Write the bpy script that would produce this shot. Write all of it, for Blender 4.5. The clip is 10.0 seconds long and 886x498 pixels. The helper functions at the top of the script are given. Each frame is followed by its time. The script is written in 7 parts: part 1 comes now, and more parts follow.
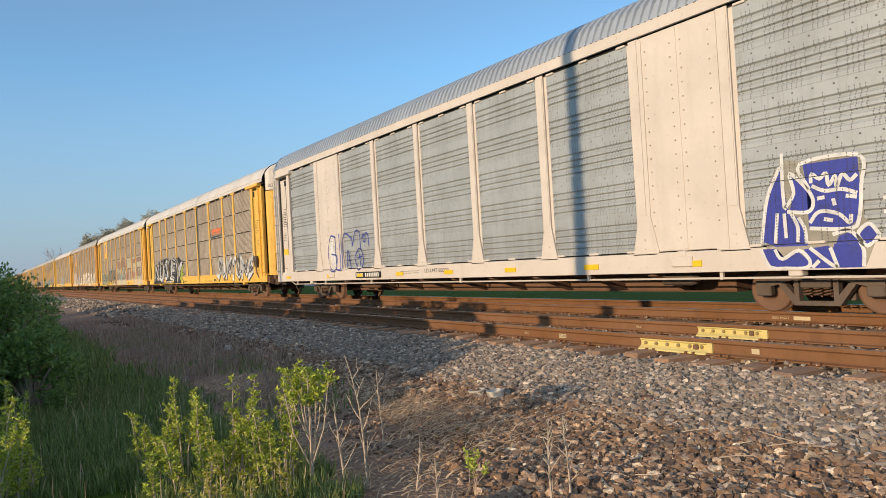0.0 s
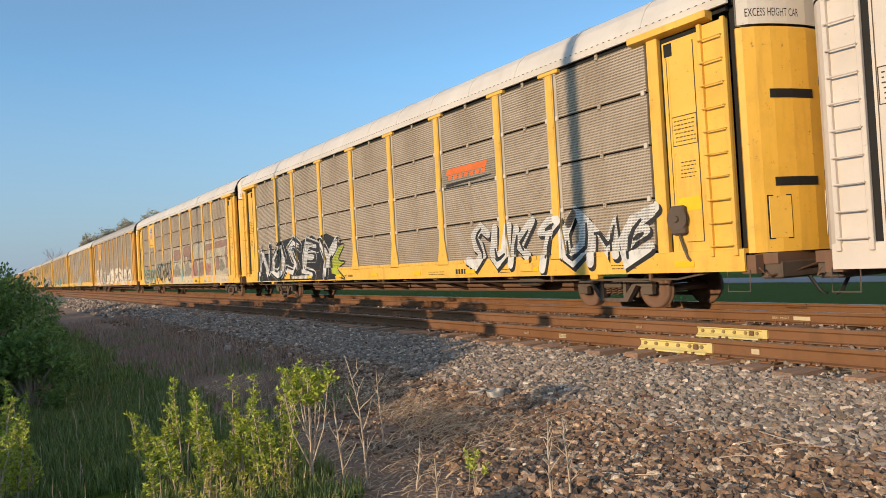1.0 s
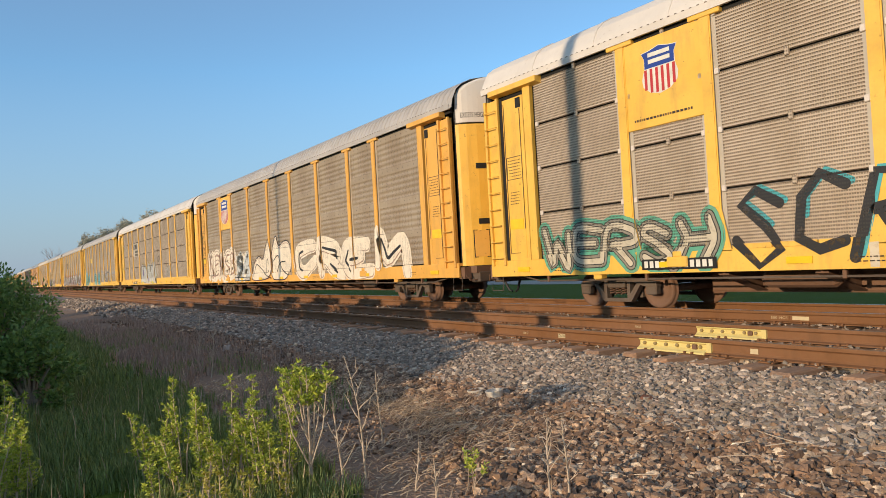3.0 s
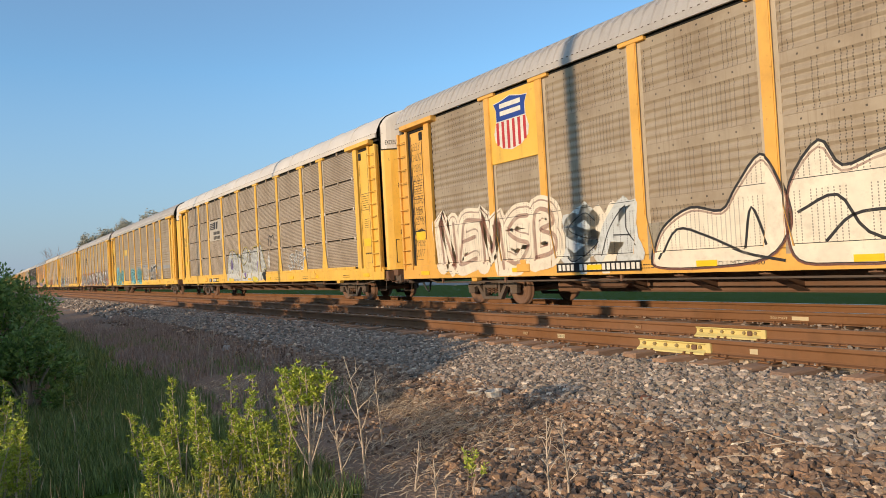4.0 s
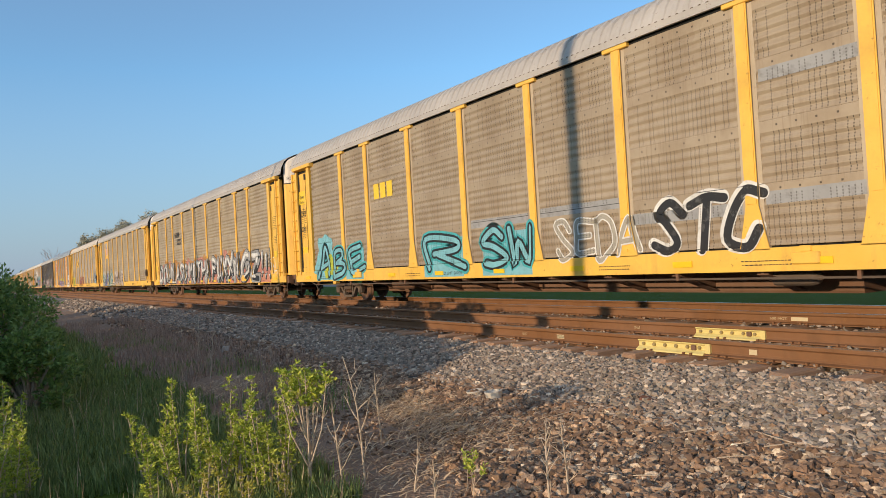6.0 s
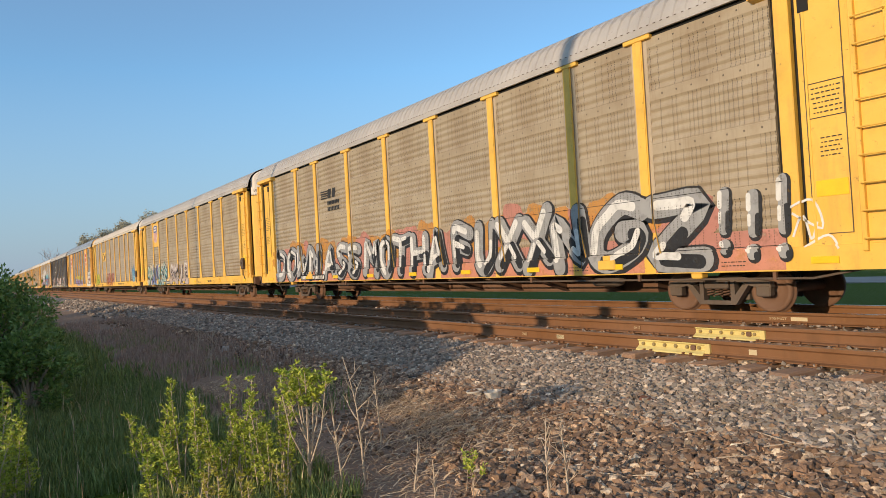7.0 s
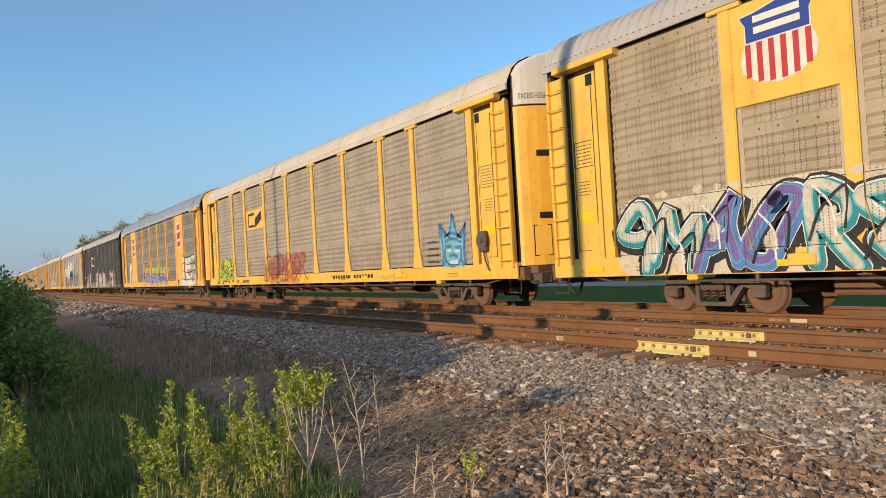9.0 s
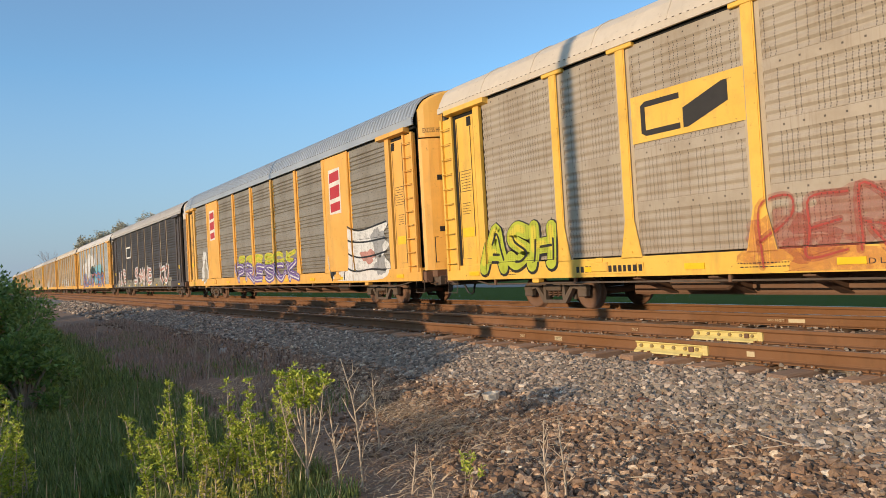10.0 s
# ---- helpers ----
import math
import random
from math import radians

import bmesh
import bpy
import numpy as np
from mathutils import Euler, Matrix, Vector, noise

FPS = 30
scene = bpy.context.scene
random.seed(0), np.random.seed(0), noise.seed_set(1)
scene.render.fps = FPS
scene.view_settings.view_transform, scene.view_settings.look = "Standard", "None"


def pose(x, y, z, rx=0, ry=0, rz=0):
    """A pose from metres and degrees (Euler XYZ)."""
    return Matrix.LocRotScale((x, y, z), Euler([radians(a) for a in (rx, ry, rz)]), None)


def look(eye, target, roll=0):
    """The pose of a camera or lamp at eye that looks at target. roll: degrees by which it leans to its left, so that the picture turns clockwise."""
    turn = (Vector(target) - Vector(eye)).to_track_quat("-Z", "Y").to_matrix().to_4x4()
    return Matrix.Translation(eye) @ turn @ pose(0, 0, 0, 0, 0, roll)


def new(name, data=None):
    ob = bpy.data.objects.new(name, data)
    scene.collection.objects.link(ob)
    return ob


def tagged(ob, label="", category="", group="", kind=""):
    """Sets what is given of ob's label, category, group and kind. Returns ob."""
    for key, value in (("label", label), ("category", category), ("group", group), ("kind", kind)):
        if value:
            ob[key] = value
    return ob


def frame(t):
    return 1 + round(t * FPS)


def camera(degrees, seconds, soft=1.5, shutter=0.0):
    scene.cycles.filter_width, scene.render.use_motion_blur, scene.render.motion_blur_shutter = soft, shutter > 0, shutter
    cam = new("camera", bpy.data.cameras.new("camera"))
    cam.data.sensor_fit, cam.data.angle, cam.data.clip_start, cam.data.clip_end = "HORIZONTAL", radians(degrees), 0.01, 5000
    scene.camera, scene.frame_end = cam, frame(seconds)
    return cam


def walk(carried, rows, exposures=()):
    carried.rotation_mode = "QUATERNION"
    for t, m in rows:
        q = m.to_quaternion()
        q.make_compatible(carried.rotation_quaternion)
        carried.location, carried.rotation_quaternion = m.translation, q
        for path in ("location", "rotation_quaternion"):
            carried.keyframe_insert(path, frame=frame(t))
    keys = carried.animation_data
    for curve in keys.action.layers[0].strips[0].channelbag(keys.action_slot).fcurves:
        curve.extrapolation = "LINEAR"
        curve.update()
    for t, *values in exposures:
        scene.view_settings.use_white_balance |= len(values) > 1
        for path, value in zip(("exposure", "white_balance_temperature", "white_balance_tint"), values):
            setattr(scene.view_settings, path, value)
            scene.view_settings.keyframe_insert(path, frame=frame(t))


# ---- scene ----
# ---------------------------------------------------------------- camera
EYE = (0.0, 0.0, 1.1085)
FOCAL = 1282.5
cam = camera(62.88, 10.0, soft=0.55)


def aim(dx, dy):
    """A pose of the hand-held camera: a small turn to the left (dx) and up (dy) from its rest."""
    yaw, pitch = 1.0013 + dx / FOCAL, 0.0194 + dy / FOCAL
    way = Vector((-math.sin(yaw) * math.cos(pitch), math.cos(yaw) * math.cos(pitch), math.sin(pitch)))
    return look(EYE, Vector(EYE) + 10 * way, -3.232)


SWAY = ((0, 4.15, -1.3), (0.5, 3.93, -1.3), (1, 3.9, -1.25), (1.5, 3.16, -1.2), (2, 2.72, -1.3), (2.5, 2.5, -1.45),
        (4, 1.51, -1.2), (4.5, 0.98, -0.4), (5, 0.87, -0.21), (5.5, 0.65, -0.21), (7, 0, -0.1), (7.5, -0.5, -0.5),
        (8, -0.66, -0.4), (8.5, -0.7, 0.6), (9, -0.9, 2.5), (9.5, -2.1, 2.84), (10, -3.7, 2.84))
walk(cam, [(t, aim(dx, dy)) for t, dx, dy in SWAY])

# ---------------------------------------------------------------- world and sun
SUN_SIDE, SUN_UP = radians(168.0), radians(11.0)   # azimuth from +y towards +x, elevation
world = bpy.data.worlds.new("sky")
scene.world = world
world.use_nodes = True
wn = world.node_tree
sky = wn.nodes.new("ShaderNodeTexSky")
sky.sky_type, sky.sun_disc = "NISHITA", False
sky.sun_elevation, sky.sun_rotation = SUN_UP, SUN_SIDE
sky.air_density, sky.dust_density, sky.ozone_density = 0.9, 0.35, 3.2
# a dusty haze lies all round the horizon and thins out upwards
upward = wn.nodes.new("ShaderNodeSeparateXYZ")
wn.links.new(wn.nodes.new("ShaderNodeTexCoord").outputs["Generated"], upward.inputs[0])
haze_share = wn.nodes.new("ShaderNodeValToRGB")
for e, (p, v) in zip([haze_share.color_ramp.elements[0], haze_share.color_ramp.elements[1], haze_share.color_ramp.elements.new(0.13), haze_share.color_ramp.elements.new(0.26)],
                     ((0.0, 0.95), (0.45, 0.0), (0.13, 0.55), (0.26, 0.16))):
    e.position, e.color = p, (v, v, v, 1)
wn.links.new(upward.outputs[2], haze_share.inputs[0])
clear_sky, hazy_sky = wn.nodes.new("ShaderNodeMix"), wn.nodes.new("ShaderNodeMix")
for n in (clear_sky, hazy_sky):
    n.data_type = "RGBA"
clear_sky.blend_type, clear_sky.inputs[0].default_value, clear_sky.inputs[7].default_value = "MULTIPLY", 1.0, (0.86, 1.04, 1.03, 1)
wn.links.new(sky.outputs[0], clear_sky.inputs[6])
wn.links.new(haze_share.outputs[0], hazy_sky.inputs[0])
wn.links.new(clear_sky.outputs[2], hazy_sky.inputs[6])
hazy_sky.inputs[7].default_value = (1.30, 1.60, 2.12, 1)
wn.links.new(hazy_sky.outputs[2], wn.nodes["Background"].inputs[0])
wn.nodes["Background"].inputs[1].default_value = 0.15
sun = new("sun", bpy.data.lights.new("sun", "SUN"))
sun.data.energy, sun.data.angle, sun.data.color = 2.45, radians(0.53), (1.0, 0.76, 0.50)
to_sun = Vector((math.sin(SUN_SIDE) * math.cos(SUN_UP), math.cos(SUN_SIDE) * math.cos(SUN_UP), math.sin(SUN_UP)))
sun.matrix_world = look(to_sun * 60, (0, 0, 0))
scene.view_settings.exposure = 0.72


# ---------------------------------------------------------------- materials
def material(name, build, rough=0.6, metal=0.0):
    m = bpy.data.materials.new(name)
    m.use_nodes = True
    t = m.node_tree
    shader = t.nodes["Principled BSDF"]
    shader.inputs["Roughness"].default_value, shader.inputs["Metallic"].default_value = rough, metal
    build(Nodes(t, shader))
    return m


class Nodes:
    """Short hand for the nodes of one material."""

    def __init__(self, tree, shader):
        self.t, self.shader = tree, shader
        self.here = tree.nodes.new("ShaderNodeTexCoord").outputs["Object"]

    def link(self, a, b):
        self.t.links.new(a, b)

    def scaled(self, x, y, z):
        n = self.t.nodes.new("ShaderNodeMapping")
        n.inputs["Scale"].default_value = (x, y, z)
        self.link(self.here, n.inputs[0])
        return n.outputs[0]

    def noise(self, scale, detail=4, rough=0.6, at=None):
        n = self.t.nodes.new("ShaderNodeTexNoise")
        n.inputs["Scale"].default_value, n.inputs["Detail"].default_value, n.inputs["Roughness"].default_value = scale, detail, rough
        self.link(self.here if at is None else at, n.inputs["Vector"])
        return n.outputs["Fac"]

    def cells(self, scale, out="Color", at=None):
        n = self.t.nodes.new("ShaderNodeTexVoronoi")
        n.inputs["Scale"].default_value = scale
        self.link(self.here if at is None else at, n.inputs["Vector"])
        return n.outputs[out]

    def ramp(self, fac, *stops):
        n = self.t.nodes.new("ShaderNodeValToRGB")
        while len(n.color_ramp.elements) < len(stops):
            n.color_ramp.elements.new(0.5)
        for e, (p, c) in zip(n.color_ramp.elements, stops):
            e.position, e.color = p, (*c, 1) if len(c) == 3 else c
        self.link(fac, n.inputs[0])
        return n.outputs[0]

    def grey(self, fac, lo, hi):
        n = self.t.nodes.new("ShaderNodeMapRange")
        n.inputs[1].default_value, n.inputs[2].default_value = lo, hi
        self.link(fac, n.inputs[0])
        return n.outputs[0]

    def mix(self, fac, a, b, mode="MIX"):
        n = self.t.nodes.new("ShaderNodeMix")
        n.data_type, n.blend_type = "RGBA", mode
        for k, v in ((0, fac), (6, a), (7, b)):
            if isinstance(v, (int, float)):
                n.inputs[k].default_value = v
            elif isinstance(v, tuple):
                n.inputs[k].default_value = (*v, 1)
            else:
                self.link(v, n.inputs[k])
        return n.outputs[2]

    def math(self, op, a, b=0.0):
        n = self.t.nodes.new("ShaderNodeMath")
        n.operation = op
        for k, v in ((0, a), (1, b)):
            if isinstance(v, (int, float)):
                n.inputs[k].default_value = v
            else:
                self.link(v, n.inputs[k])
        return n.outputs[0]

    def axis(self, k):
        n = self.t.nodes.new("ShaderNodeSeparateXYZ")
        self.link(self.here, n.inputs[0])
        return n.outputs[k]

    def random(self):
        return self.t.nodes.new("ShaderNodeObjectInfo").outputs["Random"]

    def island(self):
        return self.t.nodes.new("ShaderNodeNewGeometry").outputs["Random Per Island"]

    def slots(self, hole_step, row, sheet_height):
        """Mask of upright rows of punched slots below each sheet's plain top band, for colouring dark."""
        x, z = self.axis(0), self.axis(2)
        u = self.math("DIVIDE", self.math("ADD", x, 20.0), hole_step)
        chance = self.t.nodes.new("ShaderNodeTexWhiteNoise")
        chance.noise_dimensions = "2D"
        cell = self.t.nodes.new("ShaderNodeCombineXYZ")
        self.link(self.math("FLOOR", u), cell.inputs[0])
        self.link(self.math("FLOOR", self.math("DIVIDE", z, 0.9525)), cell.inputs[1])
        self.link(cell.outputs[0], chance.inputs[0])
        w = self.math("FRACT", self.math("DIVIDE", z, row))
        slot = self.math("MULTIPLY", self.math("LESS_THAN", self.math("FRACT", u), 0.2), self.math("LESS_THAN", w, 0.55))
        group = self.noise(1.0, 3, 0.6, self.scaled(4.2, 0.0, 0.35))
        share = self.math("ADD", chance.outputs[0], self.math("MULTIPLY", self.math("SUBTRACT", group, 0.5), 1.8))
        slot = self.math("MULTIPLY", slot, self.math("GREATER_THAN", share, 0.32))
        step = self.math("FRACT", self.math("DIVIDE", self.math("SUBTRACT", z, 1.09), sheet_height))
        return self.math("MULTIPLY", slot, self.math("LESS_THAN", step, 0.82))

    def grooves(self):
        """Mask of close level grooves, broken into short dashes, whose shade goes into the colour."""
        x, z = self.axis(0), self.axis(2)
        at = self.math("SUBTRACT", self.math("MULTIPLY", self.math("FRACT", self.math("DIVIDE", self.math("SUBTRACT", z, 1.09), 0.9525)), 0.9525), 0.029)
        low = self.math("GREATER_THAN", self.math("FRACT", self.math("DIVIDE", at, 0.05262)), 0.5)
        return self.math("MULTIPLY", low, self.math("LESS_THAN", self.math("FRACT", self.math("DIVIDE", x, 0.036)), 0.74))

    def colour(self, c):
        self.link(c, self.shader.inputs["Base Color"])

    def bump(self, height, strength=0.3, distance=0.02):
        n = self.t.nodes.new("ShaderNodeBump")
        n.inputs["Strength"].default_value, n.inputs["Distance"].default_value = strength, distance
        self.link(height, n.inputs["Height"])
        self.link(n.outputs[0], self.shader.inputs["Normal"])

    def rough(self, fac, lo, hi):
        n = self.t.nodes.new("ShaderNodeMapRange")
        n.inputs[3].default_value, n.inputs[4].default_value = lo, hi
        self.link(fac, n.inputs[0])
        self.link(n.outputs[0], self.shader.inputs["Roughness"])


def paint(name, base, dirt=(0.22, 0.13, 0.07), amount=0.35, rust=(0.16, 0.06, 0.025), rough=0.5):
    """Weathered paint on steel: faded patches, upright dirt streaks and specks of rust."""
    def build(n):
        fade = n.noise(0.7, 5)
        c = n.mix(n.grey(fade, 0.35, 0.75), base, tuple(min(1, b * 1.12 + 0.03) for b in base))
        streak = n.noise(1.0, 6, 0.65, n.scaled(3.5, 3.5, 0.6))
        c = n.mix(n.math("MULTIPLY", n.grey(streak, 0.52, 0.82), amount * 0.8), c, dirt)
        speck = n.noise(9.0, 6, 0.7)
        c = n.mix(n.math("MULTIPLY", n.grey(speck, 0.62, 0.72), amount * 1.3), c, rust)
        smear = n.noise(2.3, 8, 0.72)
        c = n.mix(n.math("MULTIPLY", n.grey(smear, 0.50, 0.80), amount * 0.9), c, tuple(0.45 * a + 0.55 * b for a, b in zip(base, dirt)))
        drip = n.noise(1.0, 5, 0.6, n.scaled(16.0, 16.0, 0.9))
        c = n.mix(n.math("MULTIPLY", n.grey(drip, 0.63, 0.80), amount * 0.35), c, tuple(0.5 * a + 0.5 * b for a, b in zip(base, rust)))
        n.colour(c)
        n.rough(fade, rough - 0.08, rough + 0.15)
        n.bump(n.noise(30, 3), 0.08, 0.01)
    return material(name, build)


def sheet_metal(name, base, dark, hole_step=0.0, row=0.045, sheet_height=0.9525, groove=False, grime_tint=(0.72, 0.64, 0.52)):
    """Galvanised side sheets, with dull streaks and, where hole_step is given, upright rows of punched slots."""
    def build(n):
        patch = n.noise(0.55, 6)
        c = n.mix(n.grey(patch, 0.35, 0.7), base, dark)
        streak = n.noise(1.0, 7, 0.7, n.scaled(3.2, 3.0, 0.22))
        c = n.mix(n.math("MULTIPLY", n.grey(streak, 0.52, 0.75), 0.55), c, tuple(d * 0.62 for d in dark))
        rust = n.noise(1.0, 6, 0.7, n.scaled(2.2, 2.0, 0.5))
        c = n.mix(n.math("MULTIPLY", n.grey(rust, 0.60, 0.78), 0.6), c, (0.22, 0.10, 0.05))
        grime = n.noise(1.7, 8, 0.75)
        c = n.mix(n.math("MULTIPLY", n.grey(grime, 0.45, 0.72), 0.5), c, tuple(d * f for d, f in zip(dark, grime_tint)))
        run = n.noise(1.0, 5, 0.6, n.scaled(14.0, 14.0, 0.6))
        c = n.mix(n.math("MULTIPLY", n.grey(run, 0.58, 0.72), 0.45), c, tuple(d * f for d, f in zip(dark, (0.62, 0.5, 0.4))))
        tone = n.grey(n.random(), -0.8, 1.6)
        c = n.mix(n.math("MULTIPLY", tone, 0.35), c, tuple(d * 0.75 for d in dark))
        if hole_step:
            # slots are not cut: their dark insides are put into the colour
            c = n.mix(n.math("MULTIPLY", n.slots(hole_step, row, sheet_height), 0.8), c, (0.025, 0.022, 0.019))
            x, z = n.axis(0), n.axis(2)
            step = n.math("FRACT", n.math("DIVIDE", n.math("SUBTRACT", z, 1.09), sheet_height))
            rivet = n.math("LESS_THAN", n.math("ABSOLUTE", n.math("SUBTRACT", n.math("FRACT", n.math("DIVIDE", x, 0.31)), 0.5)), 0.05)
            spot = n.math("LESS_THAN", n.math("ABSOLUTE", n.math("SUBTRACT", step, 0.91)), 0.016)
            c = n.mix(n.math("MULTIPLY", n.math("MULTIPLY", rivet, spot), 0.8), c, (0.03, 0.02, 0.015))
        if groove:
            # the recesses between the ribs are darkened in the colour, as shade would
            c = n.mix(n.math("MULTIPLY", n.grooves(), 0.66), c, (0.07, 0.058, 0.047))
        n.colour(c)
        n.rough(patch, 0.45, 0.7)
        n.bump(n.noise(14, 4), 0.12, 0.01)
    return material(name, build, metal=0.25)


SPRAYS = {}


def spray(name, base, cover=0.93, worn=0.12, holes=""):
    """Spray paint, thin in places so that the sheet shows through; holes: the slots or grooves of the sheet under it."""
    def build(n):
        tone = n.noise(3.0, 5)
        c = n.mix(n.grey(tone, 0.3, 0.75), base, tuple(b * 0.8 for b in base))
        if holes:
            open_part = n.grooves() if holes == "fine" else n.slots(0.085, 0.045, 0.9525)
            # slots, grooves and tier seams get their shade as near-black colour
            c = n.mix(n.math("MULTIPLY", open_part, 0.72), c, (0.04, 0.035, 0.03))
            z = n.axis(2)
            seam = n.math("ABSOLUTE", n.math("SUBTRACT", n.math("FRACT", n.math("DIVIDE", n.math("SUBTRACT", z, 0.6138), 0.9525)), 0.5))
            c = n.mix(n.math("LESS_THAN", seam, 0.016 if holes == "fine" else 0.006), c, (0.015, 0.013, 0.012))
            if holes == "fine":
                n.bump(open_part, -0.6, 0.012)
        n.colour(c)
        clear = n.t.nodes.new("ShaderNodeBsdfTransparent")
        both = n.t.nodes.new("ShaderNodeMixShader")
        thin = n.noise(5.0, 7, 0.7)
        fac = n.math("SUBTRACT", cover, n.math("MULTIPLY", n.grey(thin, 0.5, 0.72), worn * 3))
        n.link(fac, both.inputs[0])
        n.link(clear.outputs[0], both.inputs[1])
        n.link(n.shader.outputs[0], both.inputs[2])
        n.link(both.outputs[0], n.t.nodes["Material Output"].inputs[0])
    m = material(name, build, rough=0.55)
    if not holes:
        SPRAYS[name] = (base, cover, worn)
    return m


def on_sheet(mat, style):
    """The same spray paint where it lies on a punched or ribbed sheet."""
    key = (mat.name, style)
    if key not in SPRAYS:
        SPRAYS[key] = spray(mat.name + "_on_" + style, *SPRAYS[mat.name], holes=style)
    return SPRAYS[key]


def plain(name, base, rough=0.6, metal=0.0, vary=0.25, scale=6.0):
    def build(n):
        f = n.noise(scale, 6)
        n.colour(n.mix(n.grey(f, 0.3, 0.7), base, tuple(b * (1 - vary) for b in base)))
        n.bump(n.noise(scale * 8, 3), 0.15, 0.01)
    return material(name, build, rough, metal)


YELLOW = paint("yellow_paint", (0.75, 0.44, 0.06), amount=0.6)
YELLOW_END = paint("rust_streaked_yellow_paint", (0.75, 0.43, 0.05), dirt=(0.36, 0.18, 0.05), amount=0.6)
YELLOW_B = paint("faded_yellow_paint", (0.68, 0.36, 0.06), amount=0.5)
ORANGE = paint("deep_yellow_paint", (0.71, 0.38, 0.07), amount=0.45)
WHITE = paint("cream_white_paint", (0.60, 0.53, 0.46), dirt=(0.34, 0.25, 0.17), amount=0.28)
ROOF_WHITE = paint("white_roof_paint", (0.60, 0.55, 0.49), dirt=(0.4, 0.34, 0.28), amount=0.25)
ROOF_GREY = paint("galvanised_roof", (0.40, 0.37, 0.34), dirt=(0.24, 0.19, 0.15), amount=0.4, rough=0.42)
ROOF_TAN = paint("tan_roof", (0.56, 0.48, 0.38), dirt=(0.3, 0.24, 0.18), amount=0.35)
ROOF_BLUE = paint("blue_grey_roof", (0.31, 0.345, 0.39), dirt=(0.3, 0.28, 0.26), amount=0.25, rough=0.35)
BROWN_BLACK = paint("dark_brown_paint", (0.06, 0.045, 0.04), dirt=(0.12, 0.09, 0.07), amount=0.4)
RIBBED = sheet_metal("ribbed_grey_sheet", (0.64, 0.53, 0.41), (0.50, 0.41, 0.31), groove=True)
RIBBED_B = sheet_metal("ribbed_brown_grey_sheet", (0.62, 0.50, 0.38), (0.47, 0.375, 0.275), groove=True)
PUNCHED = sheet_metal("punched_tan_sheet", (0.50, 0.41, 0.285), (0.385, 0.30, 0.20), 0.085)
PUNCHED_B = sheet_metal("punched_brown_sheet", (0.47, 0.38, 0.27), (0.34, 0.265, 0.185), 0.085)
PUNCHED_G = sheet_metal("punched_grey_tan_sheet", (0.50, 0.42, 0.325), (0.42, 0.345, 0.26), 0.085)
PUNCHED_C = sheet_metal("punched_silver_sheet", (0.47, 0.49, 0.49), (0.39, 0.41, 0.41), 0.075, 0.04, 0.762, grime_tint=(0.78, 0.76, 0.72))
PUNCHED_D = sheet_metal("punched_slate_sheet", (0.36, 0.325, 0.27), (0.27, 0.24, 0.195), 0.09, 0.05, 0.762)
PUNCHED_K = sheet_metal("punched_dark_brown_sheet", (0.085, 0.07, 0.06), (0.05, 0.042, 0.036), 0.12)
RUST = paint("rusty_steel", (0.15, 0.075, 0.04), dirt=(0.06, 0.04, 0.03), amount=0.6, rust=(0.24, 0.10, 0.04), rough=0.75)
GRIME = paint("grimy_steel", (0.10, 0.07, 0.05), dirt=(0.03, 0.025, 0.02), amount=0.7, rust=(0.2, 0.09, 0.04), rough=0.75)
# near-black for the shade in gaps and slots, and for black mark bands
BLACK = plain("black_bands_and_gap_shade", (0.012, 0.011, 0.01), 0.8)
FLANGE = paint("grey_post_flange", (0.42, 0.37, 0.30), dirt=(0.22, 0.15, 0.1), amount=0.4)
FLANGE_TAN = paint("tan_post_flange", (0.42, 0.34, 0.24), dirt=(0.2, 0.13, 0.08), amount=0.6)
TREAD = plain("polished_steel", (0.45, 0.42, 0.39), 0.28, 0.9)
RUBBER = plain("black_hose_rubber", (0.02, 0.02, 0.02), 0.6)
REFLECTOR = plain("yellow_reflector", (0.85, 0.56, 0.02), 0.35, 0, 0.12)
STENCIL = plain("dark_stencil_paint", (0.03, 0.025, 0.02), 0.6)
STENCIL_W = plain("white_stencil_paint", (0.78, 0.74, 0.66), 0.6)
S_BLACK = spray("black_spray", (0.02, 0.02, 0.022))
S_WHITE = spray("white_spray", (0.78, 0.77, 0.74))
S_GREY = spray("silver_spray", (0.36, 0.36, 0.36))
S_BLUE = spray("blue_spray", (0.045, 0.06, 0.36))
S_SKY = spray("light_blue_spray", (0.22, 0.52, 0.60))
S_CYAN = spray("turquoise_spray", (0.07, 0.42, 0.46))
S_TEAL = spray("deep_turquoise_spray", (0.02, 0.27, 0.29))
S_STEEL = spray("steel_blue_spray", (0.16, 0.32, 0.52))
S_PALE = spray("pale_grey_blue_spray", (0.66, 0.68, 0.66), 0.88, 0.15)
S_MID = spray("mid_blue_spray", (0.08, 0.22, 0.50))
S_RED = spray("red_spray", (0.50, 0.08, 0.06), 0.72)
S_FADED = spray("faded_red_spray", (0.36, 0.15, 0.11), 0.5)
S_PEARL = spray("pinkish_silver_spray", (0.56, 0.45, 0.40), 0.9, 0.08)
S_ROSE = spray("faded_rose_spray", (0.50, 0.24, 0.18), 0.55)
S_THIN_RED = spray("thin_red_spray", (0.50, 0.10, 0.07), 0.34)
S_PINK = spray("pink_spray", (0.66, 0.28, 0.22), 0.7)
S_ORANGE = spray("orange_spray", (0.72, 0.33, 0.06), 0.6)
S_CREAM = spray("cream_spray", (0.74, 0.66, 0.50), 0.8)
